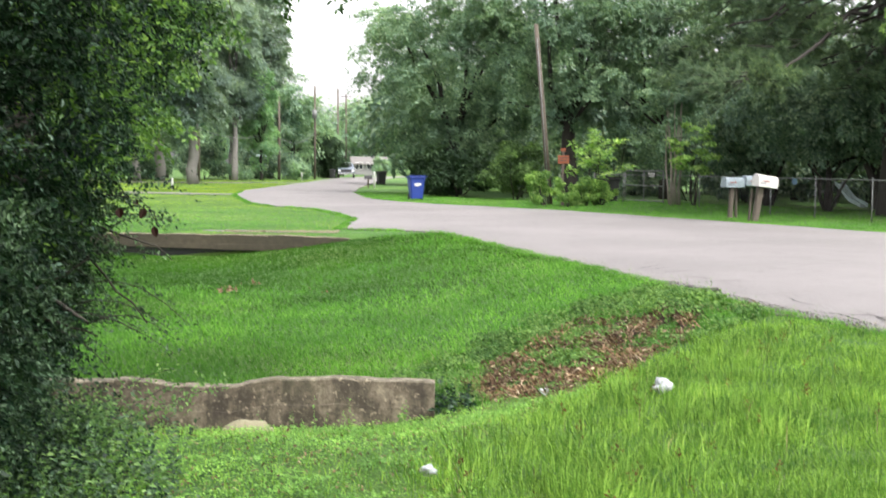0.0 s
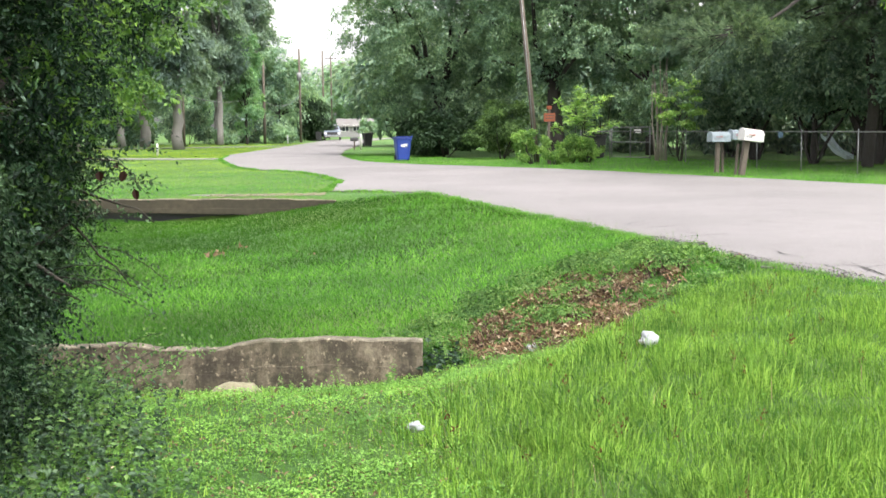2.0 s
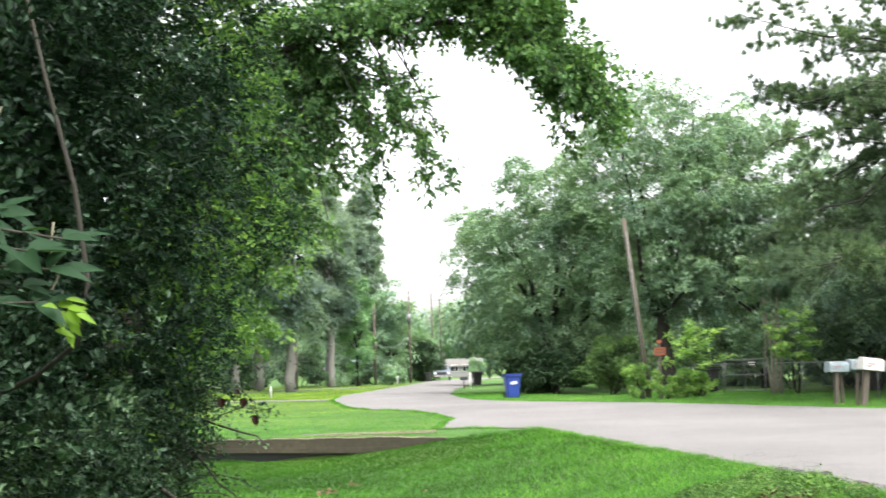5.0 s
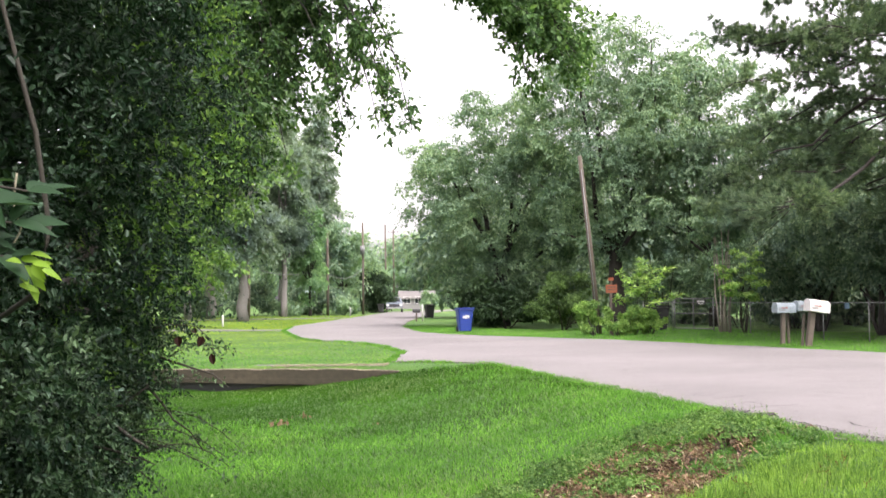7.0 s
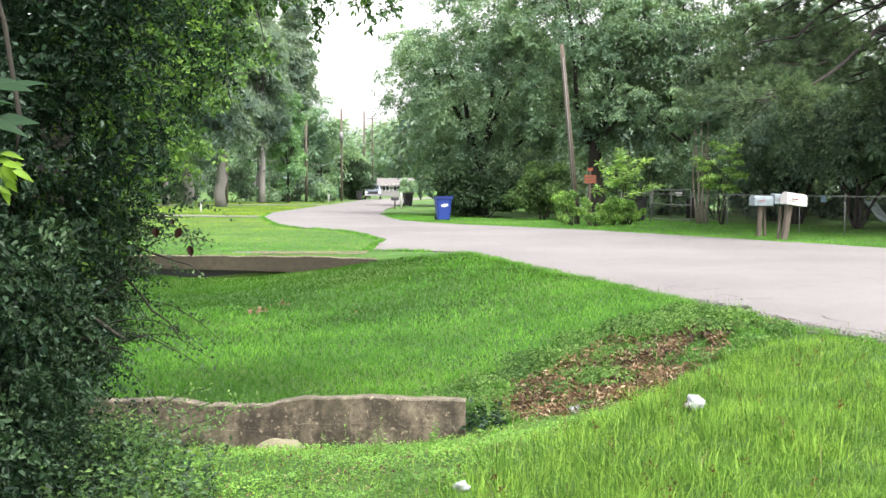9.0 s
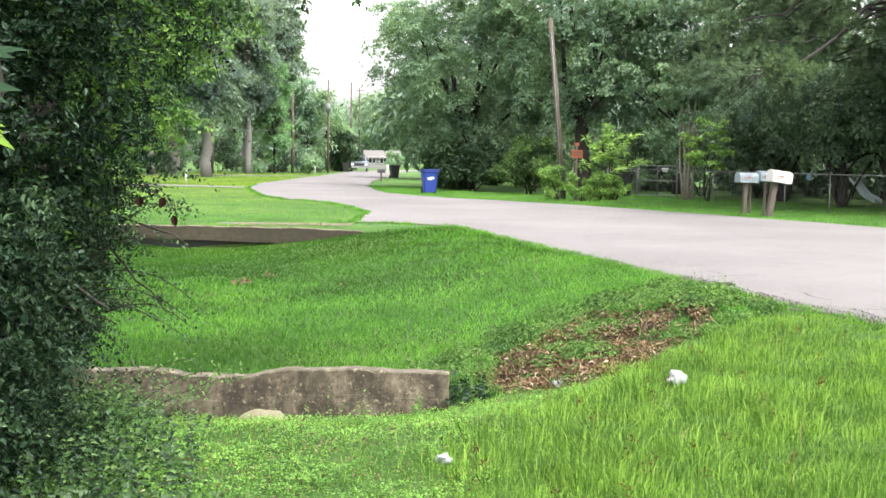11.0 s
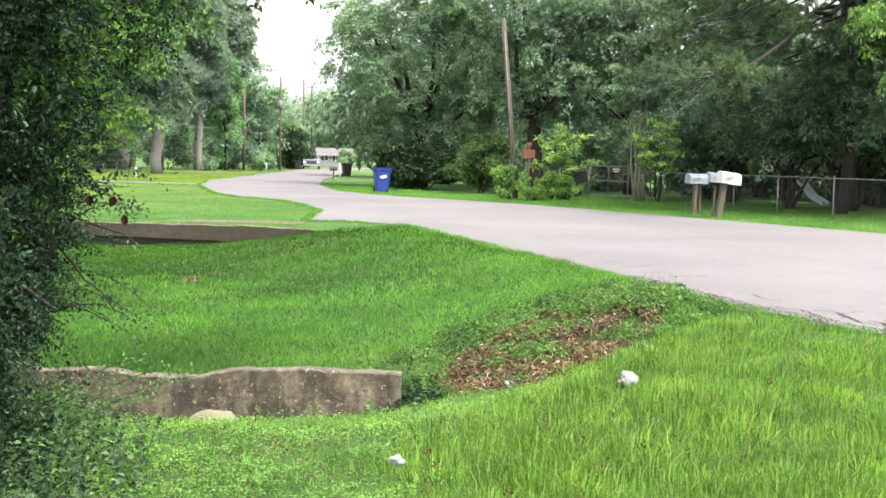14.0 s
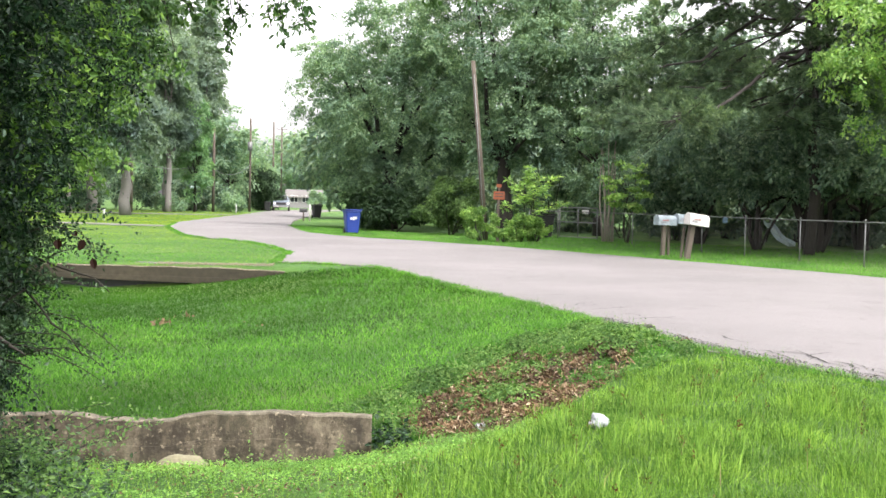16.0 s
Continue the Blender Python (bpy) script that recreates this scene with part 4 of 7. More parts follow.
shrub(9.4, 55, 4.6, 2.2, OAK_LEAF, "tall mid-green shrub behind the wire gate", 49, 7000, 0.17, 70, share=0.2)
shrub(12.6, 53, 4.2, 2.1, OAK_LEAF, "tall mid-green shrub behind the fence", 50, 7000, 0.17, 70, share=0.2)

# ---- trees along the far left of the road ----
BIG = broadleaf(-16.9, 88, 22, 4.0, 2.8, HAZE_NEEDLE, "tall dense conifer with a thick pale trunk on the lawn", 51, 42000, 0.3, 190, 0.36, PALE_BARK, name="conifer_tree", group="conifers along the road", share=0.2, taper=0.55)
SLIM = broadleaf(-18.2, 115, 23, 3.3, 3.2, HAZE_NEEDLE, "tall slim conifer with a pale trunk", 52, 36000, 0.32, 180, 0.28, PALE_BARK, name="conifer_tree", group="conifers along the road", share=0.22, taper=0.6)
broadleaf(-15.3, 114, 12.6, 1.8, 1.0, MAPLE_LEAF, "light green young hardwood between the pines", 62, 16000, 0.26, 60, 0.14, taper=0.55, share=0.26)
broadleaf(-10.5, 137, 5.6, 2.1, 0.3, SHADE_LEAF, "dark rounded evergreen beside the road", 53, 18000, 0.26, 60, 0.2)
FILL = broadleaf(-13.5, 128, 12.2, 3.4, 1.0, HAZED_LEAF, "leafy tree in the far row by the road", 54, 12000, 0.36, 90, 0.2, group="trees along the road", share=0.27)
for k, (src, x, y, s) in enumerate([(BIG, -23.5, 84, 1.0), (BIG, -23, 104, 1.1), (SLIM, -17.4, 111, 0.98), (SLIM, -24.0, 100, 1.0), (FILL, -18, 130, 1.2), (FILL, -22, 62, 0.85), (FILL, -27, 68, 0.95),
                                    (FILL, -14.5, 154, 0.8), (FILL, -19, 150, 1.1), (FILL, -13.5, 178, 0.62), (FILL, -19, 188, 0.8), (FILL, -23, 170, 1.1),
                                    (FILL, -30, 60, 1.0), (FILL, -36, 72, 1.2), (FILL, -30, 95, 1.2), (FILL, -35, 50, 1.1), (FILL, -28, 130, 1.3)]):
    copy_thing(src, Matrix.Translation((x, y, -0.1)) @ Matrix.Rotation(2.3 * k + 0.5, 4, "Z") @ Matrix.Scale(s, 4))
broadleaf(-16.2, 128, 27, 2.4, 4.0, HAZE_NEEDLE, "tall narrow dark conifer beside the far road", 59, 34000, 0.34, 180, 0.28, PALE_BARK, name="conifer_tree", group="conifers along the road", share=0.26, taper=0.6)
FAR = broadleaf(-8, 235, 15, 6.5, 0.4, HAZED_LEAF, "tree in the distant woods closing the road", 55, 5500, 0.8, 80, 0.3, group="distant woods", share=0.27)
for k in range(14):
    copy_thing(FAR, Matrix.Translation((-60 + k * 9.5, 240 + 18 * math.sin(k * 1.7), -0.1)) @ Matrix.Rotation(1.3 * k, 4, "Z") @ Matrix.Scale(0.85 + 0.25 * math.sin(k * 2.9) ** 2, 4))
shrub(-12.2, 116, 2.2, 1.4, HAZED_LEAF, "pale shrub by the far verge", 56, 1500, 0.3)
shrub(-17.0, 112, 1.8, 1.2, HAZED_LEAF, "low shrub at a tree's foot", 57, 1200, 0.3)
shrub(-5.7, 188, 3.2, 1.5, HAZED_LEAF, "pale leafy shrub before the far house", 102, 1800, 0.35)
shrub(-12.6, 150, 2.6, 1.7, HAZED_LEAF, "pale shrub by the far verge", 58, 1500, 0.35)


broadleaf(-5.7, 14.4, 5.6, 1.2, 1.75, LIGHT_LEAF, "light green young tree leaning out beyond the hedge", 67, 16000, 0.075, 64, 0.06, share=0.3, lean=(1.85, 0))


# ---- hedge at the walker's side ----
def hedge_front(y, z):
    base = -(0.80 + 0.145 * y) + 0.34 * np.clip(z - 0.9, 0, 1.3) * np.clip((y - 1.8) / 4, 0, 1.15)
    return base + 0.23 * wob(y, z, 3.4, 0.4) + 0.09 * wob(y, z, 7.3, 1.7) - 1.6 * np.clip(y - 6.6, 0, 3) ** 1.5 - 0.5 * np.clip(1.5 - y, 0, 1) ** 2 - 0.24 * np.clip(1.45 - z, 0, 0.8) * np.clip((y - 2.5) / 3, 0, 1)


hedge = thing("hedge", pose(-2.2, 4.2, -0.15), "dense dark evergreen hedge with small glossy leaves", "hedge")
hr = np.random.default_rng(61)
H0 = np.array([-2.2, 4.2, -0.15])


def hedge_leaves(n, size, deep0, deep, seed, aspect=0.55):
    r = np.random.default_rng(seed)
    y = 1.0 + 6.8 * r.random(n) ** 0.8
    z = -0.25 + 4.4 * r.random(n)
    x = hedge_front(y, z) - deep0 - deep * r.random(n) ** 1.6 + 0.05 * r.normal(size=n)
    p = np.stack([x, y, z], 1) - H0
    d = unit(n, r) * 0.9 + np.array([0.5, -0.2, -0.2])
    nrm = unit(n, r) * 0.8 + np.array([0.35, -0.35, 0.6])
    L = size * (0.6 + 0.8 * r.random(n))
    return leaves(p, d, nrm, L, L * aspect)


def hedge_shoots(n, per, reach, size, seed, deep=0.45, out=0.0, ys=(1.0, 6.9), zs=(-0.2, 4.3), hollow=False):
    """Leafy shoots growing out of the hedge, two rows of leaves on each."""
    r = np.random.default_rng(seed)
    y = ys[0] + ys[1] * r.random(n) ** 0.85
    z = zs[0] + zs[1] * r.random(n)
    patch = 0.5 + 0.5 * wob(y, z, 4.4, 0.9)
    x = hedge_front(y, z) - deep * r.random(n) ** 1.3 - 0.22 * (1 - patch) + out
    if hollow:
        pit = np.exp(-((y - 3.3) / 0.9) ** 2 - ((z - 1.75) / 0.95) ** 2)
        bulge = sm((wob(y, z, 3.4, 0.4) + 0.5) * 1.25)
        x = x - 0.3 * pit - 0.3 * (1 - bulge)
        keep = (r.random(n) > 0.75 * pit) & (r.random(n) < 0.10 + 0.9 * bulge) & (r.random(n) > 0.62 * sm((y - 4.6) / 1.2) * sm((z - 1.1) / 0.5))
        x, y, z, n = x[keep], y[keep], z[keep], int(keep.sum())
    a = np.stack([x, y, z], 1) - H0
    d = unit(n, r) * 0.75 + np.array([0.55, -0.25, 0.15])
    d /= np.linalg.norm(d, axis=1, keepdims=True)
    L = reach * (0.5 + 0.9 * r.random(n))
    t = np.tile((np.arange(per) + 0.5) / per, n)
    k = np.repeat(np.arange(n), per)
    sag = np.array([0, 0, -1.0]) * (0.35 * t ** 2 * L[k])[:, None]
    p = a[k] + d[k] * (t * L[k])[:, None] + sag
    s = np.cross(d, unit(n, r))
    s /= np.linalg.norm(s, axis=1, keepdims=True)
    flip = np.where(np.tile(np.arange(per), n) % 2 == 0, 1.0, -1.0)[:, None]
    way = d[k] * 0.6 + s[k] * flip * 0.8 + 0.25 * r.normal(size=(n * per, 3))
    nrm = np.cross(d, s)[k] * 0.6 + np.array([0.2, -0.3, 0.8]) + 0.3 * r.normal(size=(n * per, 3))
    ll = size * (0.55 + 0.8 * r.random(n * per)) * (1.1 - 0.5 * t)
    return round_leaves(p, way, nrm, ll, ll * 0.55)


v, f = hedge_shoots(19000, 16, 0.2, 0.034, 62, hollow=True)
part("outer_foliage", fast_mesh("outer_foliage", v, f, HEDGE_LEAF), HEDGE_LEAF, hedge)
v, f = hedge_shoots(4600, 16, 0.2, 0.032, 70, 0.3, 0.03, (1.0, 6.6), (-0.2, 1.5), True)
part("lower_foliage", fast_mesh("lower_foliage", v, f, LOW_HEDGE_LEAF), LOW_HEDGE_LEAF, hedge, "lower hedge leaves coloured slightly paler as if better lit")
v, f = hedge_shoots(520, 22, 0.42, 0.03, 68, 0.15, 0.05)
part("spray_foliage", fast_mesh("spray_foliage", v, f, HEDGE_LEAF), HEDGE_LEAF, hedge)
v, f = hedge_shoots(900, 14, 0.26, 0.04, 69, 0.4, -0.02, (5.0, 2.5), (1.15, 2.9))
part("backlit_foliage", fast_mesh("backlit_foliage", v, f, BACKLIT_LEAF), BACKLIT_LEAF, hedge, "outer edge leaves coloured bright green as if backlit")
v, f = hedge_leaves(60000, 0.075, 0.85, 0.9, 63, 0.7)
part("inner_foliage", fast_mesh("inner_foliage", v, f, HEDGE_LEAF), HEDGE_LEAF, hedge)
for k in range(16):
    y = 1.4 + 0.36 * k
    bm = bmesh.new()
    x0 = float(hedge_front(y, 0.3)) - 0.7
    limb(bm, np.array([x0, y, 0]) - H0, np.array([x0 + 0.25, y + 0.2 * hr.normal(), 2.6]) - H0, 0.025, 0.008, hr, 0.05, 6, 6)
    part("stem", bm, TWIG, hedge)
# bare twigs that stick out
for a, b in (((-1.95, 5.9, 0.66), (-1.58, 5.8, 0.58)), ((-1.8, 6.1, 1.15), (-1.25, 6.0, 0.95)), ((-1.75, 6.0, 1.05), (-1.38, 6.0, 0.62)), ((-1.9, 5.8, 0.8), (-1.5, 5.9, 1.0))):
    bm = bmesh.new()
    limb(bm, np.array(a) - H0, np.array(b) - H0, 0.011, 0.003, hr, 0.06, 6, 5)
    part("twig", bm, TWIG, hedge)
tr = np.random.default_rng(64)
P = []
for k in range(20):
    a = np.array([-1.86 + 0.1 * tr.normal(), 5.9 + 0.3 * tr.normal(), 0.55 + 0.8 * tr.random()])
    b = a + np.array([0.28 + 0.32 * tr.random(), 0.1 * tr.normal(), -0.32 + 0.42 * tr.random()])
    bend = np.array([0, 0, 0.05 + 0.05 * tr.random()])
    bm = bmesh.new()
    tube(bm, [a - H0 + (b - a) * t + bend * math.sin(math.pi * t) for t in (0, 0.25, 0.5, 0.75, 1.0)], [0.004, 0.0035, 0.003, 0.002, 0.001], 5)
    part("twig", bm, TWIG, hedge)
    t = tr.random(46) ** 0.7
    P.append(a + (b - a) * t[:, None] + bend * np.sin(math.pi * t)[:, None] + 0.018 * tr.normal(size=(46, 3)))
P = np.concatenate(P)
n = len(P)
ll = 0.02 + 0.014 * tr.random(n)
v, f = leaves(P - H0, unit(n, tr) + (0.4, 0, 0), unit(n, tr) + (0, -0.4, 0.7), ll, ll * 0.6)
part("twig_leaves", fast_mesh("twig_leaves", v, f, LOW_HEDGE_LEAF), LOW_HEDGE_LEAF, hedge)
P = np.array([(-1.39, 5.5, 1.235), (-1.27, 5.5, 1.235), (-1.235, 5.52, 1.15), (-1.32, 5.5, 1.27)])
bm = bmesh.new()
tube(bm, [np.array(q) - H0 for q in ((-1.64, 5.6, 1.23), (-1.44, 5.52, 1.295), (-1.30, 5.5, 1.28), (-1.23, 5.52, 1.21), (-1.22, 5.52, 1.15))], [0.004, 0.003, 0.0025, 0.002, 0.001], 5)
part("twig", bm, TWIG, hedge)
v, f = round_leaves(P - H0, np.array([[0.1, -0.1, -1.0], [-0.3, -0.2, -0.9], [0.2, 0.1, -1.0], [0.6, -0.2, -0.6]]), np.tile([0.2, -1, 0.1], (4, 1)), np.array([0.05, 0.056, 0.058, 0.03]), np.array([0.042, 0.04, 0.036, 0.03]), 0.35)
part("red_leaves", fast_mesh("red_leaves", v, f, RED_LEAF), RED_LEAF, hedge, "withered dark red leaves")

# shoots arching out of the hedge's foot
ar = np.random.default_rng(101)
AV, AF, AN = [], [], 0
for a, b, rise in (((-2.1, 7.5, -0.42), (-1.24, 7.9, -0.1), 0.10), ((-2.1, 7.4, -0.4), (-1.37, 7.8, -0.07), 0.16), ((-2.0, 7.3, -0.45), (-1.5, 7.6, -0.2), 0.14), ((-2.2, 7.6, -0.3), (-1.62, 7.8, 0.03), 0.10),
                   ((-1.9, 6.6, -0.4), (-1.36, 6.8, -0.22), 0.16), ((-1.8, 6.2, -0.35), (-1.33, 6.3, -0.12), 0.12), ((-1.7, 5.6, -0.3), (-1.2, 5.8, -0.2), 0.14)):
    a, b = np.array(a), np.array(b)
    t = np.linspace(0, 1, 9)[:, None]
    line = a + (b - a) * t + np.array([0, 0, rise]) * np.sin(np.pi * t * 0.9)
    bm = bmesh.new()
    tube(bm, [q - H0 for q in line], list(np.linspace(0.005, 0.0015, 9)), 5)
    part("arching_shoot", bm, TWIG, hedge)
    n = 90
    t = 0.2 + 0.8 * ar.random(n)
    q = np.stack([np.interp(t, np.linspace(0, 1, 9), line[:, i]) for i in range(3)], 1) + 0.035 * ar.normal(size=(n, 3)) - H0
    L = 0.022 + 0.018 * ar.random(n)
    v, f = round_leaves(q, unit(n, ar) + 0.6 * (b - a), np.tile([0, -0.3, 1.0], (n, 1)) + 0.5 * unit(n, ar), L, L * 0.6)
    AV.append(v)
    AF.append(f + AN)
    AN += len(v)
part("shoot_foliage", fast_mesh("shoot_foliage", np.concatenate(AV), np.concatenate(AF), WEED_LEAF), WEED_LEAF, hedge, "paler small leaves on arching shoots")
bm = bmesh.new()
tube(bm, [np.array(q) - H0 for q in ((-1.60, 4.9, 0.92), (-1.44, 4.75, 0.87), (-1.37, 4.7, 0.835), (-1.31, 4.68, 0.805))], [0.010, 0.009, 0.008, 0.004], 7)
part("snapped_branch", bm, TWIG, hedge, "snapped brown branch end")

# dry vines hanging on the near face
for pts in (((-0.85, 1.78, 1.46), (-0.86, 1.77, 1.40), (-0.89, 1.76, 1.36), (-0.93, 1.76, 1.30)), ((-0.80, 1.96, 1.62), (-0.79, 1.98, 1.55), (-0.81, 1.99, 1.50), (-0.80, 2.0, 1.44)),
            ((-1.02, 1.85, 1.13), (-1.05, 1.83, 1.04), (-1.03, 1.84, 0.96)), ((-1.0, 2.2, 1.9), (-1.06, 2.2, 1.8), (-1.08, 2.2, 1.72))):
    bm = bmesh.new()
    limb_pts = [np.array(q) - H0 for q in pts]
    tube(bm, [p0 + (p1 - p0) * t + 0.006 * math.sin(5 * t + p0[2] * 40) for p0, p1 in zip(limb_pts, limb_pts[1:]) for t in (0, 0.33, 0.66)], [0.0022] * (3 * len(pts) - 3), 5)
    part("dry_vine", bm, PALE_TWIG, hedge, "pale dry vine stalk")

# compound-leaved sprays in front of the hedge
sumac = thing("sumac_sapling", pose(-1.43, 1.9, -0.155), "sapling with large feathered compound leaves", "sapling")
S0 = np.array([-1.5, 1.9, -0.08])
bm = bmesh.new()
STEM = ((-2.3, 3.6, 0.2), (-2.2, 3.5, 0.85), (-1.75, 3.3, 1.3), (-1.22, 2.75, 1.43), (-1.03, 2.52, 1.5), (-1.0, 2.5, 1.64), (-1.02, 2.47, 1.85), (-1.08, 2.45, 2.1), (-1.25, 2.4, 2.9))
tube(bm, [np.array(p) - S0 for p in STEM], [0.011, 0.010, 0.009, 0.007, 0.0065, 0.006, 0.006, 0.005, 0.003], 8)
part("stem", bm, TWIG, sumac)
sr = np.random.default_rng(65)


def lance_leaf(name, material, L, W, droop=0.12):
    """One pointed leaf along x with a folded midrib and a slight droop."""
    v, f = [], []
    ts = (0.0, 0.15, 0.35, 0.55, 0.75, 0.9, 1.0)
    ws = (0.0, 0.7, 1.0, 0.85, 0.5, 0.2, 0.0)
    for t, w in zip(ts, ws):
        z = -droop * L * t * t
        v += [(L * t, 0, z), (L * t, W / 2 * w, z + 0.2 * W * w), (L * t, -W / 2 * w, z + 0.2 * W * w)]
    for k in range(len(ts) - 1):
        i = 3 * k
        f += [(i, i + 3, i + 4, i + 1), (i, i + 2, i + 5, i + 3)]
    me = fast_mesh(name, v, f, material, True)
    return me


def leaf_pose(p, d, up):
    d = Vector(d).normalized()
    s = Vector(up).cross(d).normalized()
    u = d.cross(s)
    return Matrix.Translation(p) @ Matrix((d, s, u)).transposed().to_4x4()


LEAFLETS = [lance_leaf("leaflet", SUMAC_LEAF, 0.064 + 0.006 * k, 0.028 + 0.003 * (k % 3), 0.03 + 0.06 * k) for k in range(4)]
YOUNG = lance_leaf("young_leaf", LIME_LEAF, 0.038, 0.015, 0.2)
for a, b in (((-1.30, 1.75, 1.70), (-0.83, 1.92, 1.66)), ((-1.30, 1.7, 1.60), (-0.84, 1.88, 1.605)), ((-1.28, 1.65, 1.50), (-0.86, 1.87, 1.55)),
             ((-1.4, 1.6, 1.72), (-1.02, 1.74, 1.68)), ((-1.3, 1.7, 1.66), (-0.87, 1.86, 1.635)), ((-1.24, 1.72, 1.62), (-0.90, 1.9, 1.575)), ((-1.3, 1.72, 1.56), (-0.98, 1.84, 1.53)),
             ((-1.3, 1.8, 1.76), (-0.98, 1.98, 1.72)), ((-1.34, 1.7, 1.55), (-0.96, 1.8, 1.58)), ((-1.4, 1.65, 1.80), (-1.08, 1.8, 1.76)), ((-1.36, 1.6, 1.66), (-1.06, 1.7, 1.60)), ((-1.3, 1.6, 1.46), (-1.05, 1.7, 1.48))):
    a, b = np.array(a) - S0 + (0.022, 0, 0), np.array(b) - S0 + (0.022, 0, 0)
    bm = bmesh.new()
    tube(bm, [a, (a + b) / 2 + (0, 0, 0.02), b], [0.004, 0.003, 0.002], 5)
    stalk = part("leaf_stalk", bm, TWIG, sumac)
    d = (b - a) / np.linalg.norm(b - a)
    up = np.array([0.1, -0.6, 0.8])
    side = np.cross(d, up)
    spots = [(t, s) for t in np.linspace(0.16, 0.96, 7) for s in (1, -1)] + [(1.0, 0)]
    for t, s in spots:
        way = d * 0.7 + s * side * 0.75 + (0, 0, 0.12) + 0.22 * sr.normal(size=3)
        lf = part("leaflet", LEAFLETS[int(sr.integers(4))], SUMAC_LEAF, stalk)
        lf.matrix_local = leaf_pose(a + (b - a) * t + (0, 0, 0.02 * math.sin(math.pi * t)), way, up + 0.28 * sr.normal(size=3))
for k in range(14):
    lf = part("young_leaf", YOUNG, LIME_LEAF, sumac, "lime green young leaf")
    lf.matrix_local = leaf_pose(np.array([-0.805, 1.88, 1.53]) - S0 + 0.016 * sr.normal(size=3), unit(1, sr)[0] + np.array([0.5, 0, -0.4]), np.array([0, -0.7, 0.7]) + 0.3 * sr.normal(size=3))

# tree whose limbs hang over the verge
over = thing("overhanging_tree", pose(-3.4, 9.6, -0.15), "broadleaf tree with limbs hanging over the hedge", "tree")
O0 = Vector((-3.4, 9.6, -0.15))
orr = np.random.default_rng(66)
bm = bmesh.new()
limb(bm, (0, 0, 0), (0.3, -0.2, 3.4), 0.16, 0.11, orr, 0, 6, 10)
part("trunk", bm, BARK, over)
OB = [(-1.5, 9.0, 4.11, 0.5, 0.5, 0.24), (-0.62, 9.0, 4.16, 0.5, 0.5, 0.17), (0.13, 9.0, 4.02, 0.45, 0.5, 0.27), (0.57, 9.0, 3.8, 0.3, 0.4, 0.22),
      (-2.4, 9.2, 3.6, 0.8, 0.8, 0.8), (-2.2, 9.0, 2.6, 0.5, 0.6, 0.6), (-0.5, 9.3, 4.75, 1.3, 0.9, 0.35)]
MAIN = [Vector(q) for q in ((-3.1, 9.4, 3.2), (-2.2, 9.1, 3.85), (-1.3, 9.0, 4.08), (-0.4, 9.0, 4.12), (0.3, 9.0, 3.98), (0.6, 9.0, 3.78))]
bm = bmesh.new()
tube(bm, [q - O0 for q in MAIN], [0.05, 0.04, 0.03, 0.022, 0.015, 0.008], 8)
part("limb", bm, BARK, over)
LEAF_P, LEAF_D = [], []


def spray(root, tip, twigs, spread, per, r):
    """A drooping branch with side twigs; its leaves are gathered for the crown."""
    root, tip = np.array(root), np.array(tip)
    bm = bmesh.new()
    steps = 6
    line = [root + (tip - root) * k / steps + np.array([0, 0, 0.12 * math.sin(math.pi * k / steps)]) + 0.02 * r.normal(size=3) * (0 < k < steps) for k in range(steps + 1)]
    tube(bm, [Vector(q) - O0 for q in line], [0.009 - 0.001 * k for k in range(steps + 1)], 4)
    for _ in range(twigs):
        t = 0.25 + 0.75 * r.random()
        k = min(int(t * steps), steps - 1)
        q = line[k] + (line[k + 1] - line[k]) * (t * steps - k)
        way = unit(1, r)[0] * np.array([1, 1, 0.6]) + (tip - root) / np.linalg.norm(tip - root) * 0.5 + np.array([0, 0, -0.35])
        L = spread * (0.5 + 0.8 * r.random())
        e = q + way * L
        tube(bm, [Vector(q) - O0, Vector((q + e) / 2 + (0, 0, 0.02)) - O0, Vector(e) - O0], [0.004, 0.003, 0.0015], 3)
        s = r.random(per) ** 0.8
        LEAF_P.append(q + (e - q) * s[:, None] + 0.03 * r.normal(size=(per, 3)))
        LEAF_D.append(way * 0.4 + unit(per, r) + (0, 0, -0.3))
    part("branch", bm, BARK, over)


for x0, x1, z0, z1, n, twigs in ((-1.9, 0.2, 3.95, 4.35, 16, 12), (0.1, 0.75, 3.65, 4.15, 9, 13), (0.1, 0.6, 3.3, 3.7, 5, 11), (0.5, 0.95, 3.3, 3.85, 6, 12), (-1.5, -0.9, 3.25, 3.8, 6, 9),
                                 (-1.2, -0.5, 2.95, 3.3, 5, 8), (-1.05, -0.35, 2.68, 2.95, 6, 9), (-2.6, -1.25, 2.5, 3.9, 17, 13), (-2.3, -1.5, 1.85, 2.6, 9, 11), (-2.0, -1.15, 2.55, 3.2, 9, 12), (0.5, 1.05, 3.0, 3.45, 7, 12), (-0.3, 0.75, 4.0, 4.5, 12, 12)):
    for _ in range(n):
        tip = np.array([x0 + (x1 - x0) * orr.random(), 9.0 + 0.35 * orr.normal(), z0 + (z1 - z0) * orr.random()])
        root = min((m0.lerp(m1, t) for m0, m1 in zip(MAIN, MAIN[1:]) for t in (0, 0.25, 0.5, 0.75)), key=lambda m0: abs(m0.x - tip[0] + 0.3 + 0.25 * orr.random()))
        spray(root, tip, twigs, 0.2, 40, orr)
P, Dv = np.concatenate(LEAF_P), np.concatenate(LEAF_D)
n = len(P)
L = 0.047 * (0.6 + 0.8 * orr.random(n))
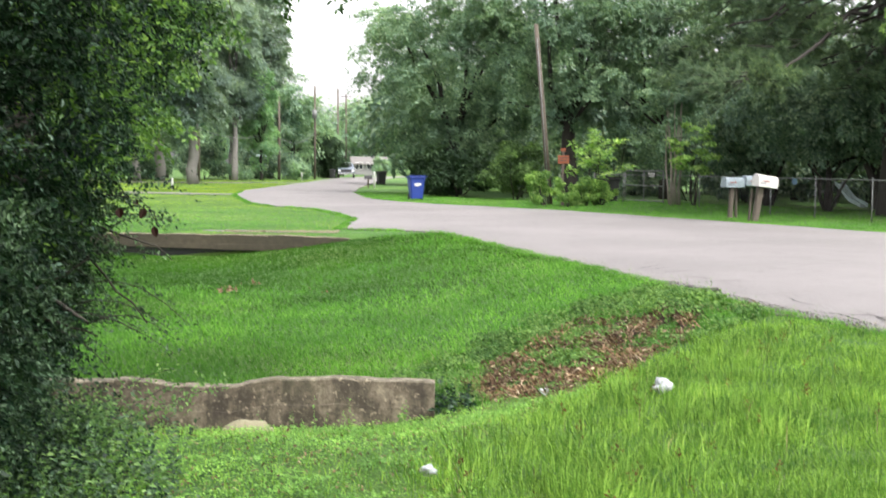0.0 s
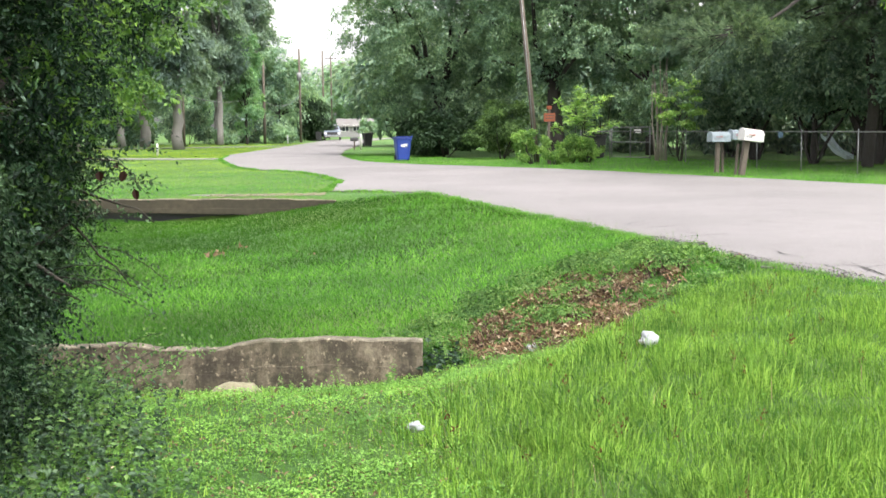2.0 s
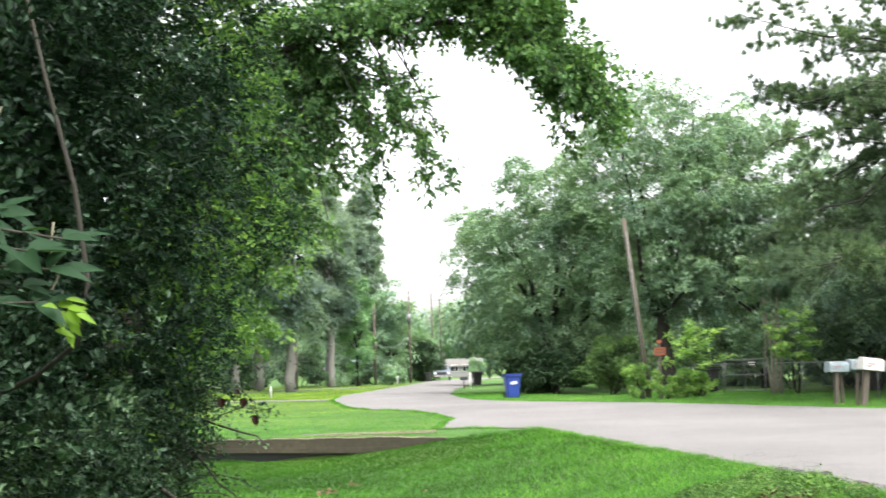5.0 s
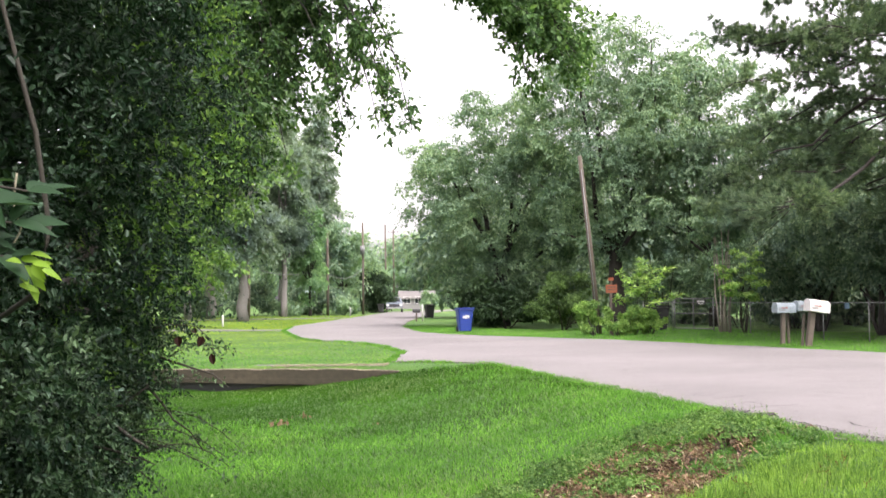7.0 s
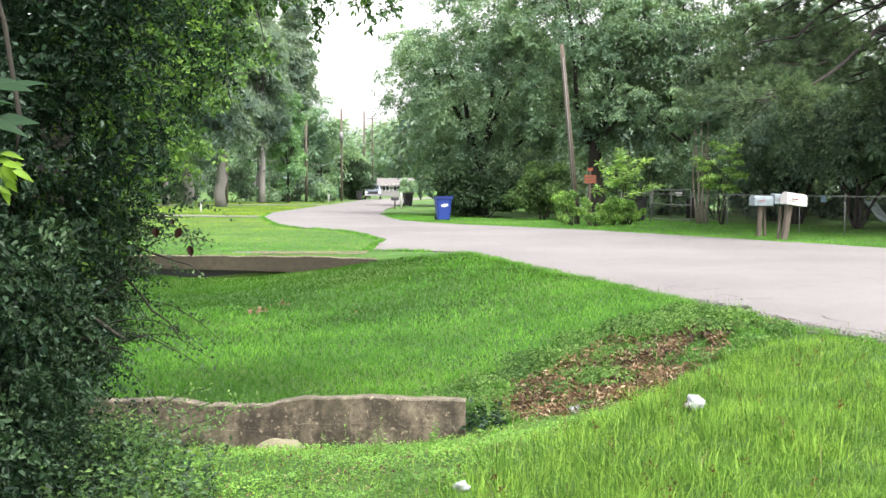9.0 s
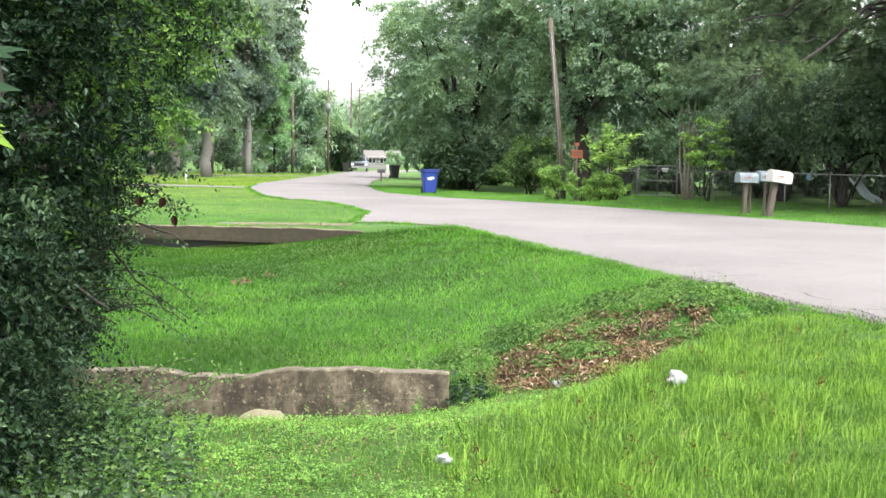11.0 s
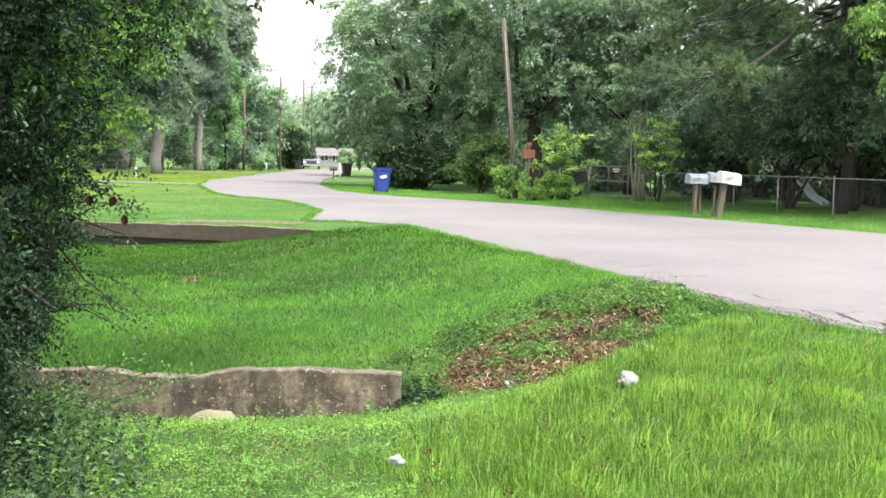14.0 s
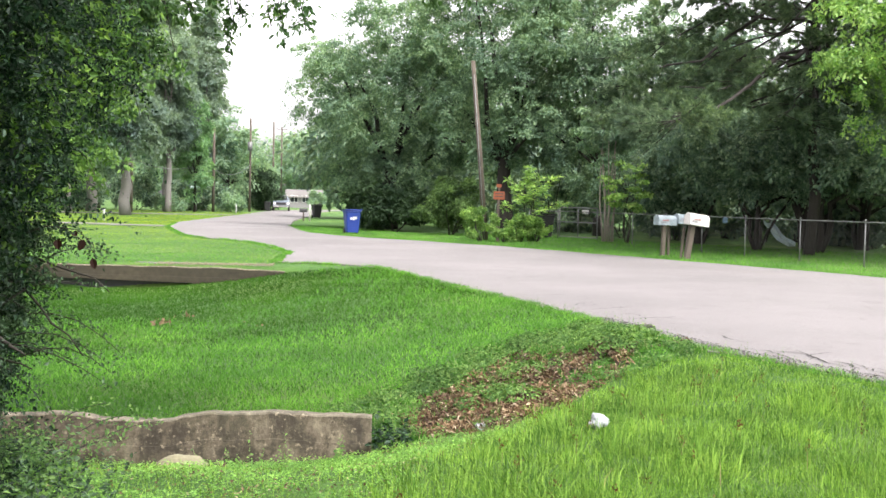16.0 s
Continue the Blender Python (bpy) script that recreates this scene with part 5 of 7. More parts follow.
v, f = round_leaves(P - np.array(O0), Dv, unit(n, orr) * 0.7 + np.array([0, -0.2, 0.8]), L, L * 0.6, 0.2)
part("crown", fast_mesh("crown", v, f, OVER_LEAF), OVER_LEAF, over)
v, f = blob_leaves(OB, 11000, 0.055, orr, 0.2, 0.3, 0.65)
part("upper_foliage", fast_mesh("upper_foliage", v - np.array(O0), f, OVER_LEAF), OVER_LEAF, over)



# ---- grass and ground litter ----
def soft_normals(ob, normals):
    """Turf catches the sky as one surface: its shading leans towards the upright."""
    ob.data.normals_split_custom_set_from_vertices(normals)


def grass(name, p, height, width, material, label, lean=0.45, seed=0, kind="stuff", plain=False, away=None):
    """Bent blades of three faces standing on p, leaning at random or away from a tuft's middle."""
    r = np.random.default_rng(seed)
    n = len(p)
    a = (r.random(n) - 0.5) * math.pi
    side = np.stack([np.cos(a), np.sin(a), 0 * a], 1)
    b = r.random(n) * 2 * math.pi
    out = np.stack([np.cos(b), np.sin(b), 0 * b], 1)
    if away is not None:
        out = out * 0.5 + away
    face = np.stack([np.sin(a), -np.cos(a), 0 * a], 1) * 0.45 + 0.35 * out + (0, 0, 1.0 if away is None else 0.35)
    face = face / np.linalg.norm(face, axis=1, keepdims=True)
    h, w = height[:, None], width[:, None]
    tilt = lean * r.random((n, 1))
    mid = p + out * h * tilt * 0.35 + np.array([0, 0, 1.0]) * h * 0.55
    if plain:
        tip = p + out * h * tilt + np.array([0, 0, 1.0]) * h
        v = np.stack([p - side * w / 2, p + side * w / 2, tip], 1).reshape(-1, 3)
        ob = new(name, fast_mesh(name, v, np.arange(n * 3).reshape(-1, 3), material, True))
        soft_normals(ob, np.repeat(face, 3, 0))
        return tagged(ob, label, "grass", kind=kind)
    tip = p + out * h * tilt * 1.2 + np.array([0, 0, 1.0]) * h * (1 - 0.35 * tilt)
    v = np.stack([p - side * w / 2, p + side * w / 2, mid + side * w * 0.4, mid - side * w * 0.4, tip], 1).reshape(-1, 3)
    i = np.arange(n) * 5
    f = np.concatenate([np.stack([i, i + 1, i + 2], 1), np.stack([i, i + 2, i + 3], 1), np.stack([i + 3, i + 2, i + 4], 1)])
    ob = new(name, fast_mesh(name, v, f, material, True))
    soft_normals(ob, np.repeat(face, 5, 0))
    return tagged(ob, label, "grass", kind=kind)


def scatter(n, x0, x1, y0, y1, keep, r, power=1.0):
    y = y0 + (y1 - y0) * r.random(n) ** power
    x = x0(y) + (x1(y) - x0(y)) * r.random(n)
    k = keep(x, y)
    x, y = x[k], y[k]
    return np.stack([x, y, ground_z(x, y) - 0.008], 1)


def bank(x):
    return 9.1 + 0.70 * np.clip(x - 0.1, 0, 9)


def tallness(x, y):
    """How far the verge is tall grass rather than low creeping plants."""
    edge = 0.1 + 0.42 * np.clip(y - 5.5, 0, 9) + 0.25 * wob(x, y, 1.3, 3)
    return sm((x - edge) / 0.8 + 0.5)


gr = np.random.default_rng(71)
c = scatter(8200, lambda y: -0.5 + 0 * y, lambda y: 0.62 * y + 0.6, 2.3, 12.6,
            lambda x, y: (y < bank(x) + 0.1) & ((near_edge(y) - x) > 0.05) & (gr.random(len(x)) < tallness(x, y)), gr, 1.15)
k = np.repeat(np.arange(len(c)), 17)
u = gr.normal(size=(len(k), 2)) * (0.035 + 0.03 * gr.random(len(c)))[k][:, None]
p = c[k] + np.concatenate([u, np.zeros((len(k), 1))], 1)
p[:, 2] = ground_z(p[:, 0], p[:, 1]) - 0.008
away = np.concatenate([u * 14, np.zeros((len(k), 1))], 1) + 0.35 * unit(len(c), gr)[k] * np.array([1, 1, 0])
tuft = (0.45 + 0.75 * gr.random(len(c)) ** 1.5) * (0.75 + 0.55 * np.clip(wob(c[:, 0], c[:, 1], 2.3, 5), -0.7, 1))
edge_low = np.clip((near_edge(c[:, 1]) - c[:, 0]) / 1.0, 0.3, 1)
h = (0.08 + 0.12 * gr.random(len(p))) * (tuft * edge_low)[k] + 0.02
grass("tall_grass", p, h, 0.003 + 0.0045 * gr.random(len(p)), BLADE, "tall bright green unmown grass on the verge", 1.1, 72, away=away)
p = scatter(42000, lambda y: -0.5 + 0 * y, lambda y: 0.62 * y + 0.6, 2.3, 12.6,
            lambda x, y: (y < bank(x) + 0.1) & ((near_edge(y) - x) > 0.0) & (gr.random(len(x)) < tallness(x, y)), gr, 1.1)
grass("undergrass", p, 0.03 + 0.05 * gr.random(len(p)), 0.006 + 0.004 * gr.random(len(p)), BLADE, "short grass filling between the tall tufts", 1.3, 79, plain=True)

p = scatter(340000, lambda y: -0.62 * y - 0.3, lambda y: 0.5 * y, 2.3, 10.5,
            lambda x, y: (y < bank(x) + 0.05) & ((near_edge(y) - x) > 0.1) & (gr.random(len(x)) < 1.05 - tallness(x, y)) & (gr.random(len(x)) < 0.35 + 0.65 * sm(wob(x, y, 7.5, 1.0) + 0.75)), gr, 1.1)
n = len(p)
clump = np.clip(0.5 + 0.6 * wob(p[:, 0], p[:, 1], 7.5, 1.0), 0.05, 1.2)
up = np.tile([0, 0, 1.0], (n, 1)) + 0.45 * unit(n, gr)
flat = unit(n, gr) * np.array([1, 1, 0.3])
p[:, 2] += 0.006 + 0.085 * gr.random(n) * clump ** 1.3
L = (0.009 + 0.012 * gr.random(n)) * (0.8 + 0.3 * clump)
v, f = leaves(p, flat, up, L, L * 0.75, 0.1)
tagged(new("groundcover", fast_mesh("groundcover", v, f, CLOVER)), "low creeping groundcover with small round leaves", "groundcover", kind="stuff")
p = scatter(34000, lambda y: -0.6 * y - 0.2, lambda y: 0.45 * y, 2.3, 10.0, lambda x, y: (y < bank(x)) & (gr.random(len(x)) < 1.0 - tallness(x, y)), gr, 1.1)
grass("short_grass", p, 0.03 + 0.06 * gr.random(len(p)), 0.003 + 0.003 * gr.random(len(p)), BLADE, "short grass among the creeping plants", 0.9, 73)

def leafy(x, y):
    """Ragged drifts of dead leaves along the foot of the bank."""
    dy = y - (10.05 + 0.66 * (x - 0.6)) - 0.12 * wob(x, y, 1.1, 2)
    half = np.interp(x, [0.3, 0.6, 1.0, 1.4, 1.8, 2.2, 2.6, 2.9], [0.05, 0.42, 0.74, 0.88, 0.82, 0.66, 0.32, 0.02])
    belt = sm(1.4 - abs(dy) / np.maximum(half * (1 + 0.4 * wob(x, y, 3.1, 1)), 0.02))
    belt = belt * sm(wob(x, y, 2.2, 5.1) * 1.2 + 1.35)
    return belt * sm((wob(0.5 * (x + y), y - x, 4.6, 0.6) + 0.85) * 1.15) * sm((wob(x, y, 9.5, 2.6) + 1.4) * 1.1)


xs, ys = np.arange(-0.1, 3.4, 0.045), np.arange(9.3, 13.2, 0.045)
gx, gy = np.meshgrid(xs, ys)
soil_v = np.stack([gx, gy, ground_z(gx, gy) + 0.006], -1).reshape(-1, 3)
i = (np.arange(len(ys) - 1)[:, None] * len(xs) + np.arange(len(xs) - 1)).ravel()
i = i[(leafy(soil_v[i, 0], soil_v[i, 1]) > 0.3) & (soil_v[i, 1] > bank(soil_v[i, 0]) + 0.1)]
tagged(new("bare_soil", fast_mesh("bare_soil", soil_v, np.stack([i, i + 1, i + len(xs) + 1, i + len(xs)], 1), SOIL, True)), "dark bare soil of the washed-out bank", "soil", kind="stuff")
p = scatter(170000, lambda y: -0.42 * y - 0.6, lambda y: near_edge(y) - 0.02, 9.3, 25.0,
            lambda x, y: (y > bank(x) + 0.12) & ((near_edge(y) - x) > 0.03 + 0.15 * gr.random(len(x)) ** 2) & (gr.random(len(x)) > 0.97 * leafy(x, y)), gr, 1.2)
# Share of pale blades near the wall stands in for brighter light.
lit_pale_share = sm(1.2 - (p[:, 1] - 9.4) / 9.5 + 0.35 * wob(p[:, 0], p[:, 1], 1.1, 4)) * sm((p[:, 0] + 7) / 2) + 0.3 * sm(1.2 - abs(near_edge(p[:, 1]) - 0.9 - p[:, 0]) / 0.9 + 0.4 * wob(p[:, 0], p[:, 1], 1.7, 1))
pale = gr.random(len(p)) < 0.74 * lit_pale_share
for name, k, paint, tall, label in (("ditch_lawn", ~pale, LAWN_BLADE, 1.0, "mown green grass in the ditch"), ("lit_pale_lawn", pale, PALE_BLADE, 1.6, "longer paler grass by the road, and by the wall paled as if lit")):
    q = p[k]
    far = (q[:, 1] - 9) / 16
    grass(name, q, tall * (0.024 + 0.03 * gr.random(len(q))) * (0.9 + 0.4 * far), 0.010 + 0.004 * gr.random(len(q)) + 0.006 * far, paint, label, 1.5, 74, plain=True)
p = scatter(70000, lambda y: -0.40 * y - 2, lambda y: near_edge(y) - 0.05, 25.5, 58, lambda x, y: ((near_edge(y) - x) > 0.1) & ~((abs(y - 25.8) < 0.24 + 0.12 * wob(x, y, 3.0, 2)) & (x > -4.0)), gr, 1.3)
green = gr.random(len(p)) < 0.9 * sm(1.0 - (p[:, 1] - 31 - 5 * wob(p[:, 0], p[:, 1], 0.4, 2)) / 13)
for name, k, paint, label in (("far_lawn", ~green, DRY_BLADE, "mown yellowing lawn beyond the drive"), ("green_lawn", green, PALE_BLADE, "mown bright green lawn beside the drive")):
    q = p[k]
    grass(name, q, 0.022 + 0.025 * gr.random(len(q)), 0.012 + 0.014 * gr.random(len(q)), paint, label, 1.6, 75, plain=True)
p = scatter(60000, lambda y: -0.34 * y - 2, lambda y: near_edge(y) - 0.05, 58, 118, lambda x, y: (near_edge(y) - x) > 0.1, gr, 1.2)
grass("far_lawn", p, 0.03 + 0.03 * gr.random(len(p)), 0.03 + 0.03 * gr.random(len(p)), DRY_BLADE, "mown yellowing lawn under the far trees", 1.6, 96, plain=True)
y = 14 + 50 * gr.random(50000)
x = far_edge(y) - 0.06 + 4.6 * gr.random(50000) ** 1.5
p = np.stack([x, y, np.maximum(ground_z(x, y), -0.04) - 0.005], 1)
grass("roadside_grass", p, 0.04 + 0.07 * gr.random(len(p)) * (0.5 + 0.5 * (gr.random(len(p)) > 0.8)), 0.008 + 0.010 * gr.random(len(p)), PALE_BLADE, "rough grass between the road and the fence", 0.6, 76, plain=True)

y = 20 + 34 * gr.random(26000)
x = far_edge(y) + 4.3 + 9.0 * gr.random(26000)
p = np.stack([x, y, np.maximum(ground_z(x, y), -0.04) - 0.005], 1)
grass("yard_grass", p, 0.04 + 0.05 * gr.random(len(p)), 0.014 + 0.012 * gr.random(len(p)), PALE_BLADE, "mown grass in the fenced yard", 0.8, 103, plain=True)
p = scatter(150, lambda y: 0.2 + 0 * y, lambda y: 0.6 * y, 3.0, 10.5, lambda x, y: (y < bank(x)) & ((near_edge(y) - x) > 0.3) & (tallness(x, y) > 0.5), gr)
grass("seed_stalks", p, 0.14 + 0.1 * gr.random(len(p)), 0.002 + 0.002 * gr.random(len(p)), DEAD_LEAF, "thin reddish seed stalks in the tall grass", 0.9, 77)

k = np.repeat(gr.choice(len(p), 70, replace=False), 14)
q = p[k] + np.array([0, 0, 0.15]) + gr.normal(size=(len(k), 3)) * np.array([0.012, 0.012, 0.022])
L = 0.012 + 0.012 * gr.random(len(k))
v, f = leaves(q, unit(len(k), gr) + (0, 0, 0.8), unit(len(k), gr), L, L * 0.4)
tagged(new("seed_heads", fast_mesh("seed_heads", v, f, SEED_HEAD)), "reddish brown seed heads above the tall grass", "seed heads", kind="stuff")

# fallen bits on the low plants
p = scatter(30000, lambda y: -0.5 * y, lambda y: 0.5 * y, 3.0, 10.0, lambda x, y: (y < bank(x)) & (tallness(x, y) < 0.6) & (gr.random(len(x)) < 0.3 + 0.6 * sm(1.6 * wob(x, y, 4.3, 2.2) + 0.1)), gr)
n = len(p)
p[:, 2] += 0.012 + 0.03 * gr.random(n) ** 2
L = 0.012 + 0.022 * gr.random(n)
v, f = leaves(p, unit(n, gr) * np.array([1, 1, 0.4]), np.tile([0, 0, 1.0], (n, 1)) + 0.5 * unit(n, gr), L, L * 0.5, 0.2)
tagged(new("leaf_litter", fast_mesh("leaf_litter", v, f, DEAD_LEAF)), "scattered brown leaf bits on the low plants", "dead leaves", kind="stuff")

# dead leaves and weeds in the gully
x, y = -0.3 + 3.9 * gr.random(120000), 9.2 + 4.0 * gr.random(120000)
k = gr.random(120000) < leafy(x, y) ** 1.1
x, y = x[k], y[k]
p = np.stack([x, y, ground_z(x, y) + 0.005 + 0.03 * gr.random(len(x))], 1)
n = len(p)
p[:, 2] += 0.035 * gr.random(n)
L = 0.026 + 0.055 * gr.random(n) ** 1.5
v, f = leaves(p, unit(n, gr) * np.array([1, 1, 0.6]), np.tile([0, -0.2, 1.0], (n, 1)) + 0.9 * unit(n, gr), L, L * 0.34, 0.3)
tagged(new("dead_leaves", fast_mesh("dead_leaves", v, f, DEAD_LEAF)), "brown dead leaves drifted along the gully", "dead leaves", kind="stuff")


def weeds(n, sampler, material, label, size, height, seed):
    r = np.random.default_rng(seed)
    p = sampler(n, r)
    m = len(p)
    p[:, 2] += height * r.random(m)
    L = size * (0.6 + 0.8 * r.random(m))
    v, f = leaves(p, unit(m, r) * np.array([1, 1, 0.5]), np.tile([0, -0.2, 1.0], (m, 1)) + 0.6 * unit(m, r), L, L * 0.6, 0.2)
    return tagged(new("weeds", fast_mesh("weeds", v, f, material)), label, "weeds", kind="stuff")


def gully_weeds(n, r):
    x, y = -0.2 + 4.2 * r.random(n), 9.3 + 4.0 * r.random(n)
    d = near_edge(y) - x
    belt = leafy(x, y)
    k = (y > bank(x) - 0.05) & (d > 0.1) & (abs(y - 10.15 - 0.74 * (x - 0.35)) < 1.25 + 0.45 * wob(x, y, 2.7, 6)) & (r.random(n) < 0.9 * sm((wob(x, y, 2.1, 4) + 0.35) * 1.5) * (0.05 + 0.9 * sm(1.4 - 2.4 * belt * (0.55 + 0.75 * sm(wob(x, y, 5.2, 3.3) * 1.6 + 0.6)))) * sm(1.6 - (d - 0.1) / 3.4) * (1 - 0.75 * sm(2.2 * belt - 0.2)))
    x, y = x[k], y[k]
    return np.stack([x, y, ground_z(x, y) + 0.01], 1)


weeds(52000, gully_weeds, IVY, "dark creeping weeds over the gully bank", 0.036, 0.08, 81)
weeds(34000, gully_weeds, WEED_LEAF, "pale creeping weeds over the gully bank", 0.03, 0.10, 97)
# long grass hanging over the eroded bank
x, y = 0.0 + 3.7 * gr.random(3400), 9.2 + 4.6 * gr.random(3400)
c = np.stack([x, y], 1)[(y > bank(x) - 0.1) & (near_edge(y) - x > 0.08) & (abs(y - 10.3 - 0.74 * (x - 0.35)) < 1.5 + 0.4 * wob(x, y, 2.4, 3)) & (gr.random(3400) < 0.75 - 0.6 * leafy(x, y)) & (gr.random(3400) < 0.25 + 0.75 * sm(wob(x, y, 3.4, 1.1) * 1.4 + 0.5))]
k = np.repeat(np.arange(len(c)), 12)
u = 0.035 * gr.normal(size=(len(k), 2))
q = c[k] + u
p = np.stack([q[:, 0], q[:, 1], ground_z(q[:, 0], q[:, 1]) - 0.006], 1)
away = np.concatenate([u * 10 + np.array([-0.25, -0.35]), np.zeros((len(k), 1))], 1)
grass("bank_grass", p, (0.05 + 0.09 * gr.random(len(p))) * (0.6 + 0.6 * gr.random(len(c)))[k], 0.005 + 0.004 * gr.random(len(p)), PALE_BLADE, "long grass hanging in tufts over the eroded bank", 1.2, 98, away=away)
k = gr.random(len(p)) < 0.05
grass("dry_stalks", p[k], 0.08 + 0.1 * gr.random(k.sum()), 0.003 + 0.002 * gr.random(k.sum()), STRAW, "pale dry stalks among the bank weeds", 1.4, 99, away=away[k])


mr = np.random.default_rng(94)
MV, MF, MN = [], [], 0
for k in range(38):
    x, side = 0.15 + 3.1 * mr.random(), mr.random()
    y = 9.95 + 0.74 * (x - 0.35) + (0.95 + 0.6 * mr.random() if side < 0.55 else -0.45 - 0.1 * mr.random() if side > 0.88 else 0.15 + 0.25 * mr.normal())
    if y < float(bank(x)) - 0.05 or float(near_edge(y)) - x < 0.2:
        continue
    w = 0.09 + 0.15 * mr.random()
    v, f = blob_leaves([(x, y, float(ground_z(x, y)) + 0.02, w * 1.5, w, w * 0.75)], int(420 * (w / 0.2) ** 2) + 60, 0.036, mr, 0.55, 0.3, 0.6, lit=0.9)
    MV.append(v)
    MF.append(f + MN)
    MN += len(v)
tagged(new("weeds", fast_mesh("weeds", np.concatenate(MV), np.concatenate(MF), IVY)), "mounds of creeping weeds over the eroded bank", "weeds", kind="stuff")


def corner_weeds(n, r):
    x, y = 0.08 + 0.4 * r.random(n), 9.0 + 0.5 * r.random(n)
    return np.stack([x, y, ground_z(x, y)], 1)


weeds(260, corner_weeds, HEDGE_LEAF, "weeds crowding the end of the concrete wall", 0.05, 0.16, 82)


def hedge_foot(n, r):
    y = 3.2 + 5.7 * r.random(n)
    x = -0.27 * y + 0.16 - 0.3 * np.clip((y - 5.6) / 2, 0, 1.2) - 0.9 * r.random(n) + 0.25 * r.random(n) ** 2
    z = ground_z(x, y) + 0.26 * np.clip((-0.2 * y - x) / 0.6, 0.1, 1) * r.random(n)
    return np.stack([x, y, z], 1)


def far_hedge_foot(n, r):
    p = hedge_foot(n, r)
    return p[p[:, 1] > 5.0 + 0.8 * r.random(n)]


weeds(3800, hedge_foot, HEDGE_LEAF, "scrubby weeds at the foot of the hedge", 0.03, 0.06, 83)
weeds(5200, far_hedge_foot, WEED_LEAF, "pale green weeds at the foot of the hedge", 0.03, 0.10, 84)


def sprigs(n, per, spot, height, size, material, label, seed):
    """Leggy weeds: bent stems with leaves up each side."""
    r = np.random.default_rng(seed)
    x, y = spot(n, r)
    base = np.stack([x, y, ground_z(x, y)], 1)
    d = np.array([0, 0, 1.0]) + 0.45 * unit(n, r)
    h = height * (0.35 + 0.75 * r.random(n))
    t = np.tile(0.15 + 0.85 * np.arange(per) / per, n)
    k = np.repeat(np.arange(n), per)
    p = base[k] + d[k] * (t * h[k])[:, None]
    L = size * (0.6 + 0.7 * r.random(n * per)) * (1.15 - 0.5 * t)
    lv, lf = leaves(p, unit(n * per, r) * np.array([1, 1, 0.4]) + (0, 0, 0.15), np.tile([0, -0.3, 1.0], (n * per, 1)) + 0.4 * unit(n * per, r), L, L * 0.6, 0.15)
    s = np.cross(d, unit(n, r))
    s = s / np.linalg.norm(s, axis=1, keepdims=True) * 0.002
    tip = base + d * h[:, None]
    sv = np.stack([base - s, base + s, tip], 1).reshape(-1, 3)
    v = np.concatenate([lv, sv])
    f = np.concatenate([lf, len(lv) + np.arange(3 * n).reshape(-1, 3)])
    return tagged(new("weeds", fast_mesh("weeds", v, f, material)), label, "weeds", kind="stuff")


def by_hedge(n, r):
    y = 3.4 + 4.9 * r.random(n) ** 1.3
    return -0.265 * y + 0.34 - 0.45 * np.clip((y - 5.6) / 2, 0, 1.2) - 0.85 * r.random(n), y


def by_wall(n, r):
    x = -2.1 + 2.2 * r.random(n) ** 2.2
    return x, 8.75 + 0.28 * r.random(n) - 0.05 * x


def by_corner(n, r):
    x = 0.12 + 0.42 * r.random(n)
    return x, 9.15 + 0.75 * r.random(n) + 0.4 * (x - 0.1)


def on_bank(n, r):
    x = 0.3 + 3.0 * r.random(n)
    return x, 9.5 + 0.62 * x + 1.7 * r.random(n) ** 0.7


def road_edge(n, r):
    y = 9.5 + 17 * r.random(n) ** 1.4
    return near_edge(y) - 0.05 - 0.18 * r.random(n), y


sprigs(170, 13, by_hedge, 0.30, 0.045, WEED_LEAF, "leggy pale green weeds beside the hedge", 85)
sprigs(170, 15, by_hedge, 0.42, 0.04, LOW_HEDGE_LEAF, "dark leggy shoots beside the hedge", 89)
sprigs(60, 12, by_wall, 0.22, 0.034, IVY, "thin weeds along the foot of the wall", 86)
sprigs(70, 13, by_corner, 0.26, 0.036, IVY, "leggy weeds in the corner behind the wall", 100)
sprigs(420, 12, on_bank, 0.2, 0.032, IVY, "tangled weeds on the leafy bank", 87)
sprigs(260, 8, road_edge, 0.14, 0.022, IVY, "weeds creeping along the broken road edge", 88)


def fringe(n, y0, y1, edge, sign, r, power=1.4):
    y = y0 + (y1 - y0) * r.random(n) ** power
    d = -0.10 + 0.26 * r.random(n)
    k = r.random(n) < sm(0.5 + 1.1 * wob(y, d, 3.7, 2) + d * 4)
    y, d = y[k], d[k]
    x = edge(y) - sign * d
    return np.stack([x, y, np.maximum(ground_z(x, y), np.where(d < 0.06, 0.0, -1)) - 0.004], 1)


p = fringe(26000, 5.0, 27.0, near_edge, 1, gr)
grass("edge_grass", p, 0.02 + 0.05 * gr.random(len(p)), 0.005 + 0.005 * gr.random(len(p)), PALE_BLADE, "ragged grass creeping over the road edge", 1.4, 78, plain=True)
p = fringe(15000, 26.0, 64.0, near_edge, 1, gr, 1.2)
grass("edge_grass", p, 0.025 + 0.04 * gr.random(len(p)), 0.016 + 0.012 * gr.random(len(p)), PALE_BLADE, "lawn grass creeping over the far road edge", 1.5, 80, plain=True)
y, x = 2.7 - 8.0 * gr.random(34000) ** 1.4, -2.2 + 9.5 * gr.random(34000)
k = (x < 6.0) & (x > -0.9 - 0.1 * gr.random(34000))
p = np.stack([x[k], y[k], ground_z(x[k], y[k]) - 0.008], 1)
